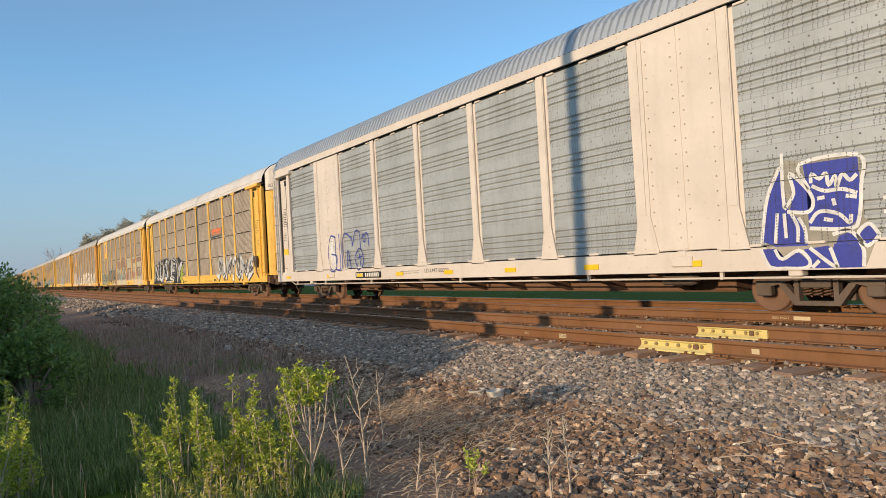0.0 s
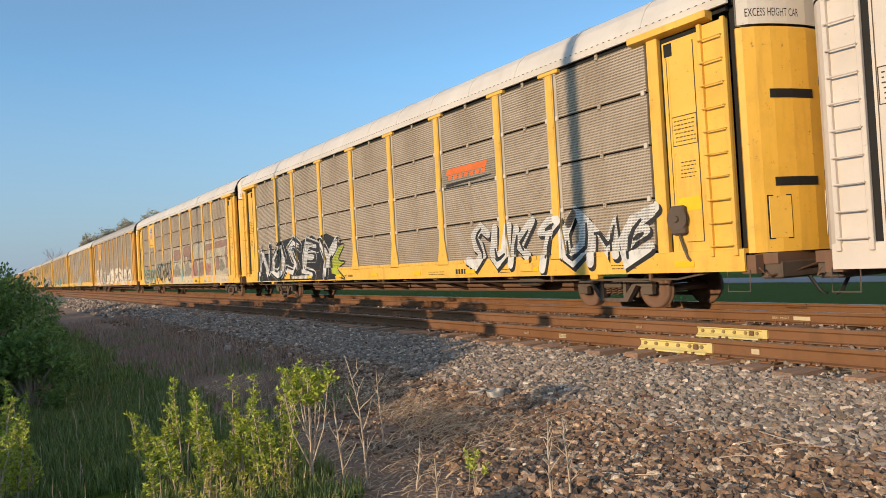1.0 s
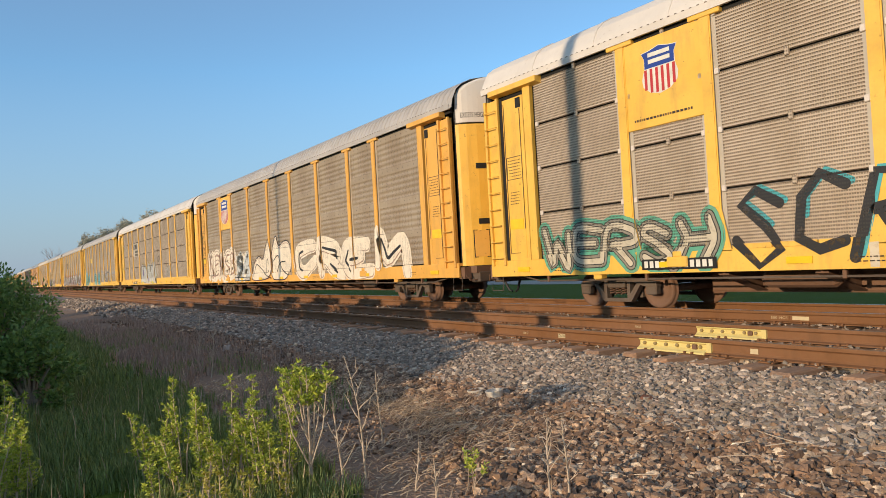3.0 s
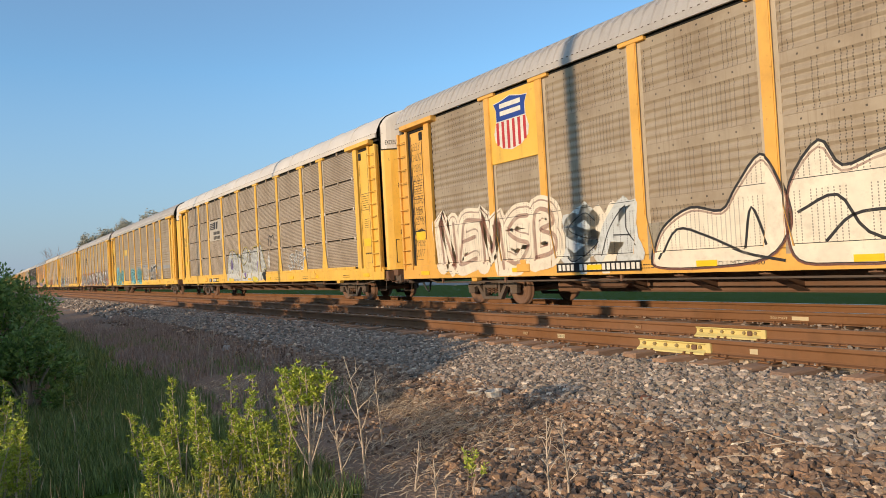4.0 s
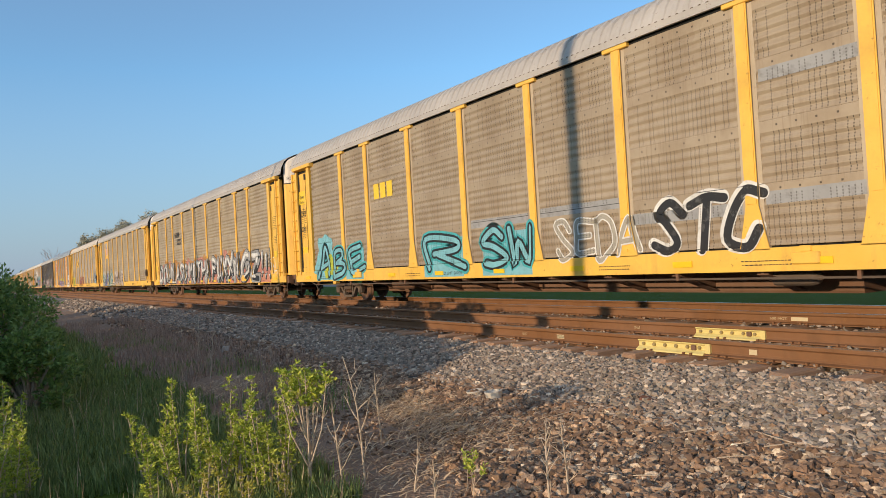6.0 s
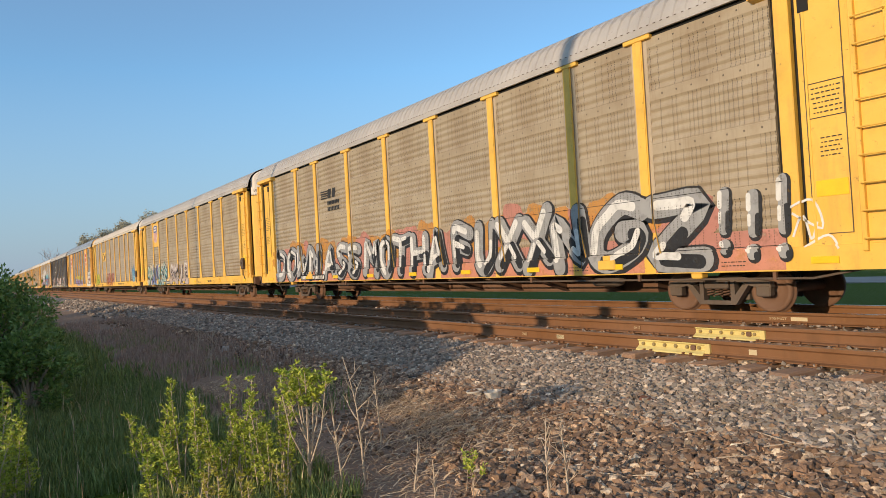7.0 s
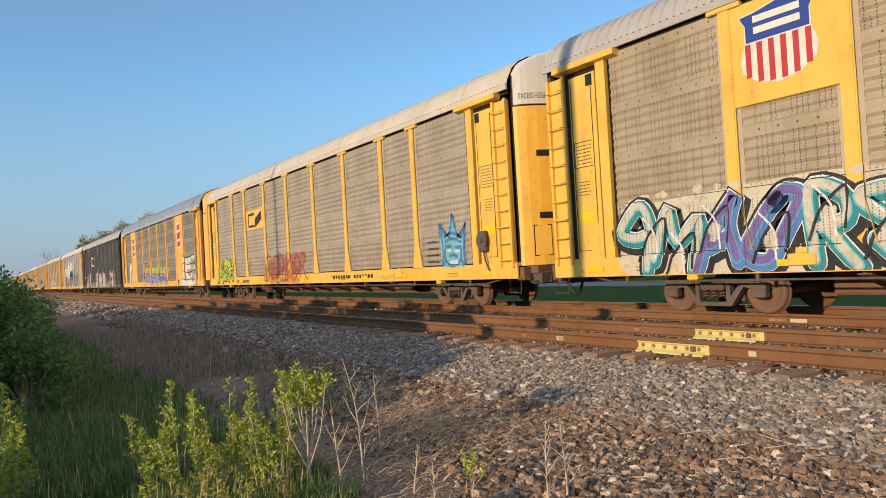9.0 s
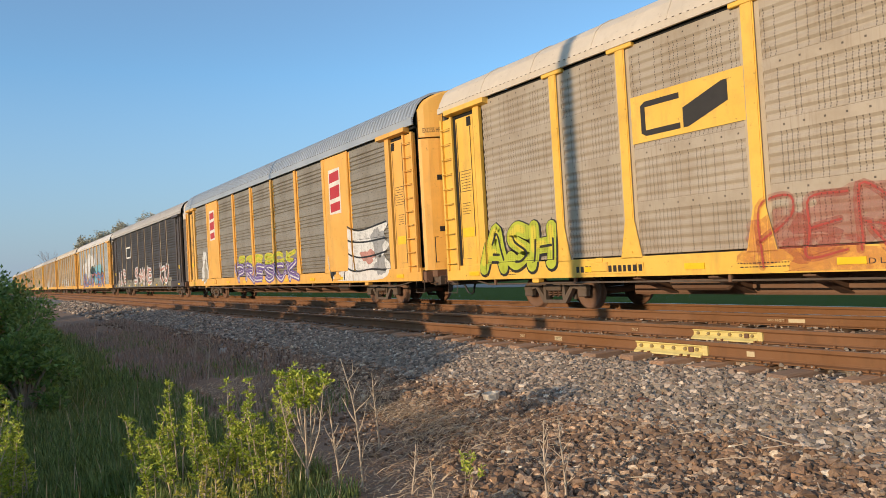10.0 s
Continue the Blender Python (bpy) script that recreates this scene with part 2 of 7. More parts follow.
S_IVORY = spray("ivory_spray", (0.86, 0.76, 0.60), 0.96, 0.06)
S_LIME = spray("lime_spray", (0.50, 0.56, 0.05))
S_YELLOW = spray("lemon_spray", (0.72, 0.60, 0.06))
S_VIOLET = spray("violet_spray", (0.20, 0.13, 0.38))
S_GREEN = spray("mint_spray", (0.13, 0.46, 0.32), 0.8)
S_BUFF = spray("buffed_paint", (0.42, 0.38, 0.30), 0.65)
LOGO_BLUE = plain("sign_blue", (0.02, 0.055, 0.28), 0.5, 0, 0.15)
LOGO_RED = plain("sign_red", (0.50, 0.035, 0.035), 0.5, 0, 0.15)
LOGO_ORANGE = plain("sign_orange", (0.75, 0.17, 0.03), 0.5, 0, 0.2)


# ---------------------------------------------------------------- mesh helpers
class Shape:
    """Vertices and faces of one part."""

    def __init__(self):
        self.v, self.f = [], []

    def add(self, verts, faces):
        k = len(self.v)
        self.v += [tuple(p) for p in verts]
        self.f += [tuple(i + k for i in f) for f in faces]
        return self

    def box(self, x0, x1, y0, y1, z0, z1):
        return self.add([(x0, y0, z0), (x1, y0, z0), (x1, y1, z0), (x0, y1, z0), (x0, y0, z1), (x1, y0, z1), (x1, y1, z1), (x0, y1, z1)],
                        [(0, 3, 2, 1), (4, 5, 6, 7), (0, 1, 5, 4), (1, 2, 6, 5), (2, 3, 7, 6), (3, 0, 4, 7)])

    def chamfered(self, x0, x1, y0, y1, z0, z1, c):
        """A box whose upright edges and rims are cut back by c."""
        rings = []
        for z, d in ((z0, c), (z0 + c, 0), (z1 - c, 0), (z1, c)):
            a, b, p, q = x0 + d, x1 - d, y0 + d, y1 - d
            rings.append([(a + c, p, z), (b - c, p, z), (b, p + c, z), (b, q - c, z), (b - c, q, z), (a + c, q, z), (a, q - c, z), (a, p + c, z)])
        return self.loft(rings, True)

    def loft(self, rings, caps=False, closed=True):
        n, k = len(rings[0]), 0
        faces = []
        for r in range(len(rings) - 1):
            for i in range(n if closed else n - 1):
                j = (i + 1) % n
                faces.append((r * n + i, r * n + j, (r + 1) * n + j, (r + 1) * n + i))
        if caps:
            faces += [tuple(reversed(range(n))), tuple((len(rings) - 1) * n + i for i in range(n))]
        return self.add([p for r in rings for p in r], faces)

    def plate(self, outline, y0, y1):
        """An upright plate: its outline in x and z, from y0 to y1."""
        a, b = [(x, y0, z) for x, z in outline], [(x, y1, z) for x, z in outline]
        return self.loft([a, b], True)

    def bar(self, outline, x0, x1):
        """A bar along x: its outline in y and z."""
        return self.loft([[(x0, y, z) for y, z in outline], [(x1, y, z) for y, z in outline]], True)

    def tube(self, points, radii, n=6):
        pts = [Vector(p) for p in points]
        if isinstance(radii, (int, float)):
            radii = [radii] * len(pts)
        rings = []
        for i, p in enumerate(pts):
            d = (pts[min(i + 1, len(pts) - 1)] - pts[max(i - 1, 0)]).normalized()
            a = d.orthogonal().normalized()
            b = d.cross(a)
            rings.append([p + radii[i] * (math.cos(k * math.tau / n) * a + math.sin(k * math.tau / n) * b) for k in range(n)])
        return self.loft(rings, True)

    def lathe(self, profile, at=(0, 0, 0), n=24):
        """Turned about the y axis: profile of (radius, y)."""
        rings = [[(at[0] + r * math.cos(k * math.tau / n), at[1] + y, at[2] + r * math.sin(k * math.tau / n)) for k in range(n)] for r, y in profile]
        return self.loft(rings, True)

    def mesh(self, name, mat, smooth=False):
        me = bpy.data.meshes.new(name)
        me.from_pydata(self.v, [], self.f)
        me.materials.append(mat)
        if smooth:
            me.shade_smooth()
        return me


def fixed(me):
    """Turns all faces of a closed mesh outwards."""
    b = bmesh.new()
    b.from_mesh(me)
    bmesh.ops.recalc_face_normals(b, faces=b.faces)
    b.to_mesh(me)
    b.free()
    return me


KEPT = {}


def part(name, shape, mat, parent=None, label="", at=None, key=None, smooth=False):
    """One mesh object under a thing or a part. With a key, alike parts share their mesh."""
    if key is not None and (key, mat.name) in KEPT:
        me = KEPT[key, mat.name]
    else:
        if callable(shape):
            shape = shape()
        me = shape if isinstance(shape, bpy.types.Mesh) else fixed(shape.mesh(name, mat, smooth))
        if key is not None:
            KEPT[key, mat.name] = me
    ob = new(name, me)
    ob.parent = parent
    if at is not None:
        ob.location = at
    if label:
        tagged(ob, label)
    return ob


def numpy_mesh(name, verts, faces, mat, smooth=False):
    """A mesh out of arrays; all faces have the same number of corners."""
    me = bpy.data.meshes.new(name)
    nf, nc = faces.shape
    me.vertices.add(len(verts))
    me.vertices.foreach_set("co", np.ascontiguousarray(verts, np.float32).ravel())
    me.loops.add(nf * nc)
    me.loops.foreach_set("vertex_index", np.ascontiguousarray(faces, np.int32).ravel())
    me.polygons.add(nf)
    me.polygons.foreach_set("loop_start", np.arange(0, nf * nc, nc, dtype=np.int32))
    me.polygons.foreach_set("loop_total", np.full(nf, nc, np.int32))
    me.materials.append(mat)
    me.update(calc_edges=True)
    me.validate()
    if smooth:
        me.shade_smooth()
    else:
        me.shade_flat()
    return me


# ---------------------------------------------------------------- auto-rack cars
# A car's own space: x along the track, -y towards the near side, z from the rail head.
CAR_Y, CAR_STEP, SPEED = 11.68, 26.88, 22.80
HALF = 1.57                      # half width over the posts
SKIN = 1.525                     # half width over the side sheets
POSTS = (-8.45, -6.58, -3.95, -1.32, 1.32, 3.95, 6.58, 8.45)
DOOR_POST = 11.09
SILL_LOW, SILL_TOP, EAVE = 0.70, 1.06, 4.97


def roof_profile(out=0.0, rise=1.0):
    half = [(y, 4.98 + (z - 4.98) * rise) for y, z in [(1.60, 4.98), (1.60, 5.03), (1.53, 5.22), (1.40, 5.46), (1.22, 5.62), (0.95, 5.75), (0.5, 5.85), (0.0, 5.88)]]
    pts = [(-y - (out if z > 5.04 else 0), z + (out if z > 5.3 else 0)) for y, z in half]
    return pts + [(-y, z) for y, z in reversed(pts[:-1])]


def roof_shape(ribs, rise=1.0):
    """The roof sheet: ribbed across where ribs is true."""
    s = Shape()
    high, pitch = (0.04, 0.2) if rise > 1 else (0.026, 0.26)
    xs, x = [], -12.80
    if ribs:
        while x < 12.78:
            xs += [(x, 0), (x + pitch * 0.42, 0), (x + pitch * 0.5, high), (x + pitch * 0.92, high)]
            x += pitch
        xs.append((12.80, 0))
    else:
        for i in range(14):
            a = -12.80 + i * 2 * 12.80 / 14
            xs += [(a, 0), (a + 0.9, 0.0)] if i == 0 else [(a - 0.03, 0), (a - 0.025, 0.014), (a + 0.025, 0.014), (a + 0.03, 0)]
        xs.append((12.80, 0))
    s.loft([[(x, y, z) for y, z in roof_profile(o, rise)] for x, o in xs], False, False)
    s.bar([(-1.61, 4.955), (-1.57, 4.955), (-1.57, 5.035), (-1.61, 5.035)], -12.80, 12.80)
    return s


def fine_profile(z0, z1):
    """Close ribs from z0 to z1: (depth, z)."""
    n = max(6, round((z1 - z0 - 0.03) / 0.054))
    out, step = [(0.03, z0), (0.0, z0 + 0.012)], (z1 - z0 - 0.03) / n
    for i in range(n):
        a = z0 + 0.015 + i * step
        out += [(0.0, a), (0.0, a + step * 0.45), (0.017, a + step * 0.55), (0.017, a + step * 0.95)]
    return out + [(0.0, z1 - 0.012), (0.03, z1)]


def broad_profile(z0, z1, rib=0.16, depth=0.022, band=0.17):
    """A flat band at the top of each sheet, broad ribs below it."""
    n = max(2, round((z1 - z0 - band) / rib))
    step = (z1 - z0 - band) / n
    out = [(0.005, z0), (0.0, z0 + 0.005)]
    for i in range(n):
        a = z0 + 0.005 + i * step
        out += [(0.0, a + step * 0.1), (depth * 0.5, a + step * 0.28), (depth, a + step * 0.45), (depth, a + step * 0.6), (depth * 0.5, a + step * 0.76), (0.0, a + step * 0.93)]
    return out + [(0.0, z1 - 0.01), (0.004, z1)]


def deep_profile(z0, z1, ribs=4, band=0.24):
    """Four sharp ribs, each with an overhang, under a flat band."""
    step = (z1 - z0 - band) / ribs
    out = [(0.004, z0), (0.0, z0 + 0.004)]
    for i in range(ribs):
        a = z0 + 0.03 + i * step
        out += [(0.0, a), (0.0, a + step * 0.34), (0.018, a + step * 0.42), (0.042, a + step * 0.70), (0.042, a + step * 0.80), (0.0, a + step * 0.97)]
    return out + [(0.0, z1 - 0.01), (0.004, z1)]


def sheet(x0, x1, z0, z1, style):
    prof = {"fine": fine_profile, "broad": broad_profile, "deep": deep_profile}[style](z0, z1)
    s = Shape()
    s.loft([[(x0, -SKIN + d, z) for d, z in prof], [(x1, -SKIN + d, z) for d, z in prof]], False, False)
    # return edges at both ends, so that the sheet has thickness
    s.loft([[(x0, -SKIN + d, z) for d, z in prof], [(x0, -SKIN + 0.06, z) for d, z in prof]], False, False)
    s.loft([[(x1, -SKIN + 0.06, z) for d, z in prof], [(x1, -SKIN + d, z) for d, z in prof]], False, False)
    return s


def post_shape(w, cap, foot):
    s = Shape()
    h = w / 2
    s.plate([(-h - foot, SILL_TOP - 0.03), (h + foot, SILL_TOP - 0.03), (h + foot * 0.85, SILL_TOP + 0.06), (h, 1.72), (h, 4.93), (-h, 4.93), (-h, 1.72), (-h - foot * 0.85, SILL_TOP + 0.06)], -HALF, -HALF + 0.014)
    s.box(-h + 0.02, h - 0.02, -HALF - 0.012, -HALF, 1.75, 4.9)
    if cap:
        s.chamfered(-cap, cap, -HALF - 0.03, -SKIN + 0.02, 4.875, 4.955, 0.01)
    for z in (1.15, 1.3):
        s.tube([(h * 0.2, -HALF - 0.015, z), (h * 0.2, -HALF, z)], 0.018, 6)
    return s


def flange_shape(w, foot):
    """The grey hat-shaped back of a side post."""
    s = Shape()
    h = w / 2 - 0.012
    s.plate([(-h - foot, SILL_TOP), (h + foot, SILL_TOP), (h, 1.72), (h, 4.9), (-h, 4.9), (-h, 1.72)], -HALF + 0.014, -SKIN + 0.03)
    for a, b in ((-h - 0.085, -h), (h, h + 0.085)):
        s.box(a, b, -SKIN - 0.001, -SKIN + 0.03, SILL_TOP + 0.1, 4.89)
    return s


def bogie(parent, x, spin):
    """A two-axle bogie with its frames; the wheelsets turn on it."""
    b = part("bogie", lambda: bogie_frame(), GRIME, parent, "rust-stained cast steel bogie frames", (x, 0, 0), "bogie")
    for dx in (-0.875, 0.875):
        w = part("wheelset", wheelset_shape, RUST, b, "rusty wheels with bright worn rims", (dx, 0, 0.36), "wheelset", True)
        spin.append(w)
        part("axle_cap", lambda: Shape().lathe([(0.0, -1.02), (0.075, -1.02), (0.09, -1.0), (0.09, -0.9)], (0, 0, 0), 12), RUST, b, "", (dx, 0, 0.36), "axle_cap")
    for dx in (-0.16, 0.0, 0.16):
        part("spring", spring_shape, RUST, b, "rusty coil spring", (dx, -0.96, 0.27), "spring")
    part("brake_shoe", lambda: Shape().chamfered(-0.05, 0.05, -0.83, -0.7, 0.2, 0.46, 0.01), GRIME, b, "", (-0.44, 0, 0), "brake_shoe")
    part("brake_shoe", lambda: None, GRIME, b, "", (0.44, 0, 0), "brake_shoe")
    return b


def bogie_frame():
    s = Shape()
    for side in (-1, 1):
        y0, y1 = sorted((side * 1.02, side * 0.9))
        # arched top chord, lower chord and pedestals
        s.plate([(-1.02, 0.42), (-1.0, 0.52), (-0.72, 0.55), (-0.45, 0.62), (0.45, 0.62), (0.72, 0.55), (1.0, 0.52), (1.02, 0.42), (0.78, 0.42), (0.6, 0.46), (0.36, 0.53), (-0.36, 0.53), (-0.6, 0.46), (-0.78, 0.42)], y0, y1)
        s.plate([(-0.62, 0.47), (-0.5, 0.47), (-0.27, 0.20), (0.27, 0.20), (0.5, 0.47), (0.62, 0.47), (0.36, 0.13), (-0.36, 0.13)], y0, y1)
        for a in (-1, 1):
            s.box(a * 0.31 - 0.04, a * 0.31 + 0.04, y0, y1, 0.18, 0.58)
            s.chamfered(a * 0.875 - 0.13, a * 0.875 + 0.13, y0 - 0.01, y1 + 0.01, 0.27, 0.45, 0.02)
    s.chamfered(-0.24, 0.24, -1.05, 1.05, 0.40, 0.56, 0.02)
    s.box(-0.22, 0.22, -0.35, 0.35, 0.5, 0.72)
    return s


def wheelset_shape():
    s = Shape()
    for side in (-1, 1):
        y = side * 0.7525
        o = -side
        prof = [(0.0, y + side * 0.09), (0.10, y + side * 0.09), (0.11, y + side * 0.05), (0.27, y + side * 0.03), (0.30, y + side * 0.065),
                (0.352, y + side * 0.065), (0.36, y), (0.364, y + o * 0.035), (0.388, y + o * 0.045), (0.388, y + o * 0.065), (0.30, y + o * 0.068), (0.27, y + o * 0.03), (0.11, y + o * 0.05), (0.0, y + o * 0.07)]
        s.lathe(prof, n=32)
    s.tube([(0, -0.98, 0), (0, 0.98, 0)], 0.075, 10)
    return s


def spring_shape():
    s = Shape()
    n = 44
    s.tube([(0.055 * math.cos(i * 0.72), 0.055 * math.sin(i * 0.72), 0.23 * i / n) for i in range(n + 1)], 0.014, 5)
    return s


def ladder_shape():
    """A boxed corner strip with its rungs, about x = 0."""
    s = Shape()
    s.box(-0.24, 0.24, -HALF + 0.015, -SKIN + 0.05, 0.95, 4.76)
    s.chamfered(-0.26, -0.19, -HALF - 0.05, -HALF + 0.02, 0.95, 4.78, 0.008)
    s.chamfered(0.19, 0.26, -HALF - 0.05, -HALF + 0.02, 0.95, 4.78, 0.008)
    return s


def rung_shape():
    return Shape().tube([(-0.22, -HALF - 0.04, 0), (-0.21, -HALF - 0.085, 0), (0.21, -HALF - 0.085, 0), (0.22, -HALF - 0.04, 0)], 0.014, 5)


def end_outline(sign, out=0.0):
    pts = [(12.81, -1.45), (12.89, -1.40), (13.01, -1.25), (13.13, -1.02), (13.24, -0.7), (13.32, -0.36), (13.34, -0.03)]
    return [(sign * (x + out), y - out * 0.4) for x, y in pts]


def end_leaf(sign, side, z0, z1):
    """One curved leaf of a car's end doors."""
    s = Shape()
    a, b = end_outline(sign), [(x - sign * 0.05, y + 0.05 if y < -1.2 else y) for x, y in end_outline(sign)]
    ring = [(x, side * -y) for x, y in a] + [(x, side * -y) for x, y in reversed(b)]
    s.loft([[(x, y, z) for x, y in ring] for z in (z0, (z0 + z1) / 2, z1)], True)
    return s


def end_x(y):
    """How far the rounded end stands out at y."""
    pts = end_outline(1)
    return float(np.interp(-abs(y), [q[1] for q in pts], [q[0] for q in pts]))


def end_cap(sign, rise=1.0):
    """The end's top: upright walls over the rounded doors, closed by the roof's curve."""
    s = Shape()
    ys = [-1.44 + 2.88 * i / 24 for i in range(25)]
    prof = roof_profile(0, rise)
    tops = [float(np.interp(y, [q[0] * 0.98 for q in prof], [q[1] for q in prof])) - 0.02 for y in ys]
    s.loft([[(sign * (end_x(y) + 0.012), y, 4.60) for y in ys],
            [(sign * (end_x(y) + 0.012), y, t - 0.05) for y, t in zip(ys, tops)],
            [(sign * (end_x(y) - 0.03), y, t) for y, t in zip(ys, tops)],
            [(sign * 12.805, y, t) for y, t in zip(ys, tops)],
            [(sign * 12.805, y, 4.60) for y in ys]], False, False)
    return s


def letters(text, shear=0.0, offset=0.0):
    """A flat mesh of the built-in font's letters, in x and z, as a bmesh one unit high."""
    c = bpy.data.curves.new("lettering", "FONT")
    c.body, c.shear, c.offset, c.resolution_u, c.fill_mode = text, shear, offset, 3, "FRONT"
    ob = bpy.data.objects.new("lettering", c)
    me = bpy.data.meshes.new_from_object(ob)
    bpy.data.objects.remove(ob)
    bpy.data.curves.remove(c)
    v = np.zeros(len(me.vertices) * 3)
    me.vertices.foreach_get("co", v)
    v = v.reshape(-1, 3)
    faces = [tuple(p.vertices) for p in me.polygons]
    bpy.data.meshes.remove(me)
    return v[:, :2].copy(), faces


CAR_STYLE = {}


def lay(name, verts, faces, mat, parent, depth, label="", steps=True):
    """Lays a flat figure of (x, z) on a car's side, over sheets, posts and sill alike; depth: mm proud."""
    b = bmesh.new()
    vs = [b.verts.new((x, 0, z)) for x, z in verts]
    for f in faces:
        try:
            b.faces.new([vs[i] for i in f])
        except ValueError:
            pass
    if steps:
        lo, hi = min(v[0] for v in verts), max(v[0] for v in verts)
        for p in (*POSTS, -DOOR_POST - 0.12, DOOR_POST + 0.12):
            for e in (-0.125, 0.125):
                if lo < p + e < hi:
                    bmesh.ops.bisect_plane(b, geom=b.verts[:] + b.edges[:] + b.faces[:], plane_co=(p + e, 0, 0), plane_no=(1, 0, 0))
            if lo < p + 0.3 and p - 0.3 < hi and abs(p) < 9 and min(v[1] for v in verts) < 1.72:
                for e in (-1, 1):
                    bmesh.ops.bisect_plane(b, geom=b.verts[:] + b.edges[:] + b.faces[:], plane_co=(p + e * 0.11, 0, 1.72), plane_no=(0.66 * e, 0, 0.1275))
        bmesh.ops.bisect_plane(b, geom=b.verts[:] + b.edges[:] + b.faces[:], plane_co=(0, 0, SILL_TOP), plane_no=(0, 0, 1))
        bmesh.ops.bisect_plane(b, geom=b.verts[:] + b.edges[:] + b.faces[:], plane_co=(0, 0, SILL_TOP + 0.078), plane_no=(0, 0, 1))
        bmesh.ops.split_edges(b, edges=b.edges[:])
    root = parent
    while root.parent:
        root = root.parent
    bare = []
    style = CAR_STYLE.get(root.name, "") if mat.name in SPRAYS else ""
    for f in b.faces:
        c = f.calc_center_median()
        y = -SKIN
        if c.z < SILL_TOP:
            y = -HALF
        elif abs(c.x) > DOOR_POST - 0.02:
            y = -1.535
        if SILL_TOP < c.z < 1.72 and any(abs(c.x - p) < 0.11 + (1.72 - c.z) * 0.193 for p in POSTS):
            y = -HALF - 0.001
        if style == "fine" and SILL_TOP < c.z < SILL_TOP + 0.078 and abs(c.x) < DOOR_POST - 0.02:
            y = -HALF - 0.006
        if any(abs(c.x - p) < 0.125 for p in POSTS) or abs(abs(c.x) - DOOR_POST - 0.12) < 0.125:
            y = -HALF - 0.013
            if name == "graffiti_ground":
                bare.append(f)
        for v in f.verts:
            v.co.y = y - depth * 0.001
        f.material_index = 1 if style and y == -SKIN else 0
    bmesh.ops.delete(b, geom=bare, context="FACES")
    for f in b.faces:
        f.normal_update()
        if f.normal.y > 0:
            f.normal_flip()
    me = bpy.data.meshes.new(name)
    b.to_mesh(me)
    b.free()
    me.materials.append(mat)
    if style:
        me.materials.append(on_sheet(mat, style))
    ob = new(name, me)
    ob.parent = parent
    return tagged(ob, label) if label else ob


def words(text, x0, x1, z0, z1, mat, parent, label="", shear=0.0, name="lettering", offset=0.0, depth=4):
    """A line of stencilled letters, fitted into a box on the car's side."""
    v, f = letters(text, shear, offset)
    lo, hi = v.min(0), v.max(0)
    k = (np.array((x1, z1)) - (x0, z0)) / (hi - lo)
    return lay(name, [tuple(p) for p in (v - lo) * k + (x0, z0)], f, mat, parent, depth, label)


def bars(x0, x1, z0, z1, rows, mat, parent, seed=1, name="small_lettering", depth=4):
    """Rows of short bars, for lettering too small to read."""
    r = random.Random(seed)
    vs, fs = [], []
    h = (z1 - z0) / rows
    for i in range(rows):
        x = x0 + r.uniform(0, 0.08) * (x1 - x0)
        while x < x1 - 0.02:
            w = min(r.uniform(0.02, 0.07), x1 - x)
            k = len(vs)
            a = z1 - (i + 0.75) * h
            vs += [(x, a), (x + w, a), (x + w, a + h * 0.27), (x, a + h * 0.27)]
            fs.append((k, k + 1, k + 2, k + 3))
            x += w + 0.022
    return tagged(lay(name, vs, fs, mat, parent, depth), kind="stuff")


def patch(outline, mat, parent, name="painted_panel", depth=3, label=""):
    return lay(name, outline, [tuple(range(len(outline)))], mat, parent, depth, label)


def rect(x0, x1, z0, z1):
    return [(x0, z0), (x1, z0), (x1, z1), (x0, z1)]


def stroke(points, width, mat, parent, depth=8, name="sprayed_line", closed=False):
    """A sprayed line of even width along smooth bends."""
    p = [np.array(q, float) for q in points]
    if closed:
        p = [p[-1], *p, p[0], p[1]]
    else:
        p = [2 * p[0] - p[1], *p, 2 * p[-1] - p[-2]]
    out = []
    for a, b, c, d in zip(p, p[1:], p[2:], p[3:]):
        for k in (0.0, 0.25, 0.5, 0.75):
            out.append(0.5 * (2 * b + (c - a) * k + (2 * a - 5 * b + 4 * c - d) * k * k + (3 * b - a - 3 * c + d) * k ** 3))
    out.append(p[-2])
    out = np.array(out)
    d = np.gradient(out, axis=0)
    side = np.stack([-d[:, 1], d[:, 0]], 1) / np.maximum(np.linalg.norm(d, axis=1, keepdims=True), 1e-6) * width * 0.5
    n = len(out)
    v = [*(out + side), *(out - side)]
    return lay(name, [(float(x), max(float(z), SILL_LOW + 0.015)) for x, z in v], [(i, i + 1, n + i + 1, n + i) for i in range(n - 1)], mat, parent, depth)


def fan(outline, mat, parent, depth=4, name="sprayed_shape", label=""):
    """A sprayed shape, filled from its middle."""
    x, z = sum(q[0] for q in outline) / len(outline), sum(q[1] for q in outline) / len(outline)
    n = len(outline)
    return lay(name, [(x, z), *outline], [(0, i + 1, (i + 1) % n + 1) for i in range(n)], mat, parent, depth, label)


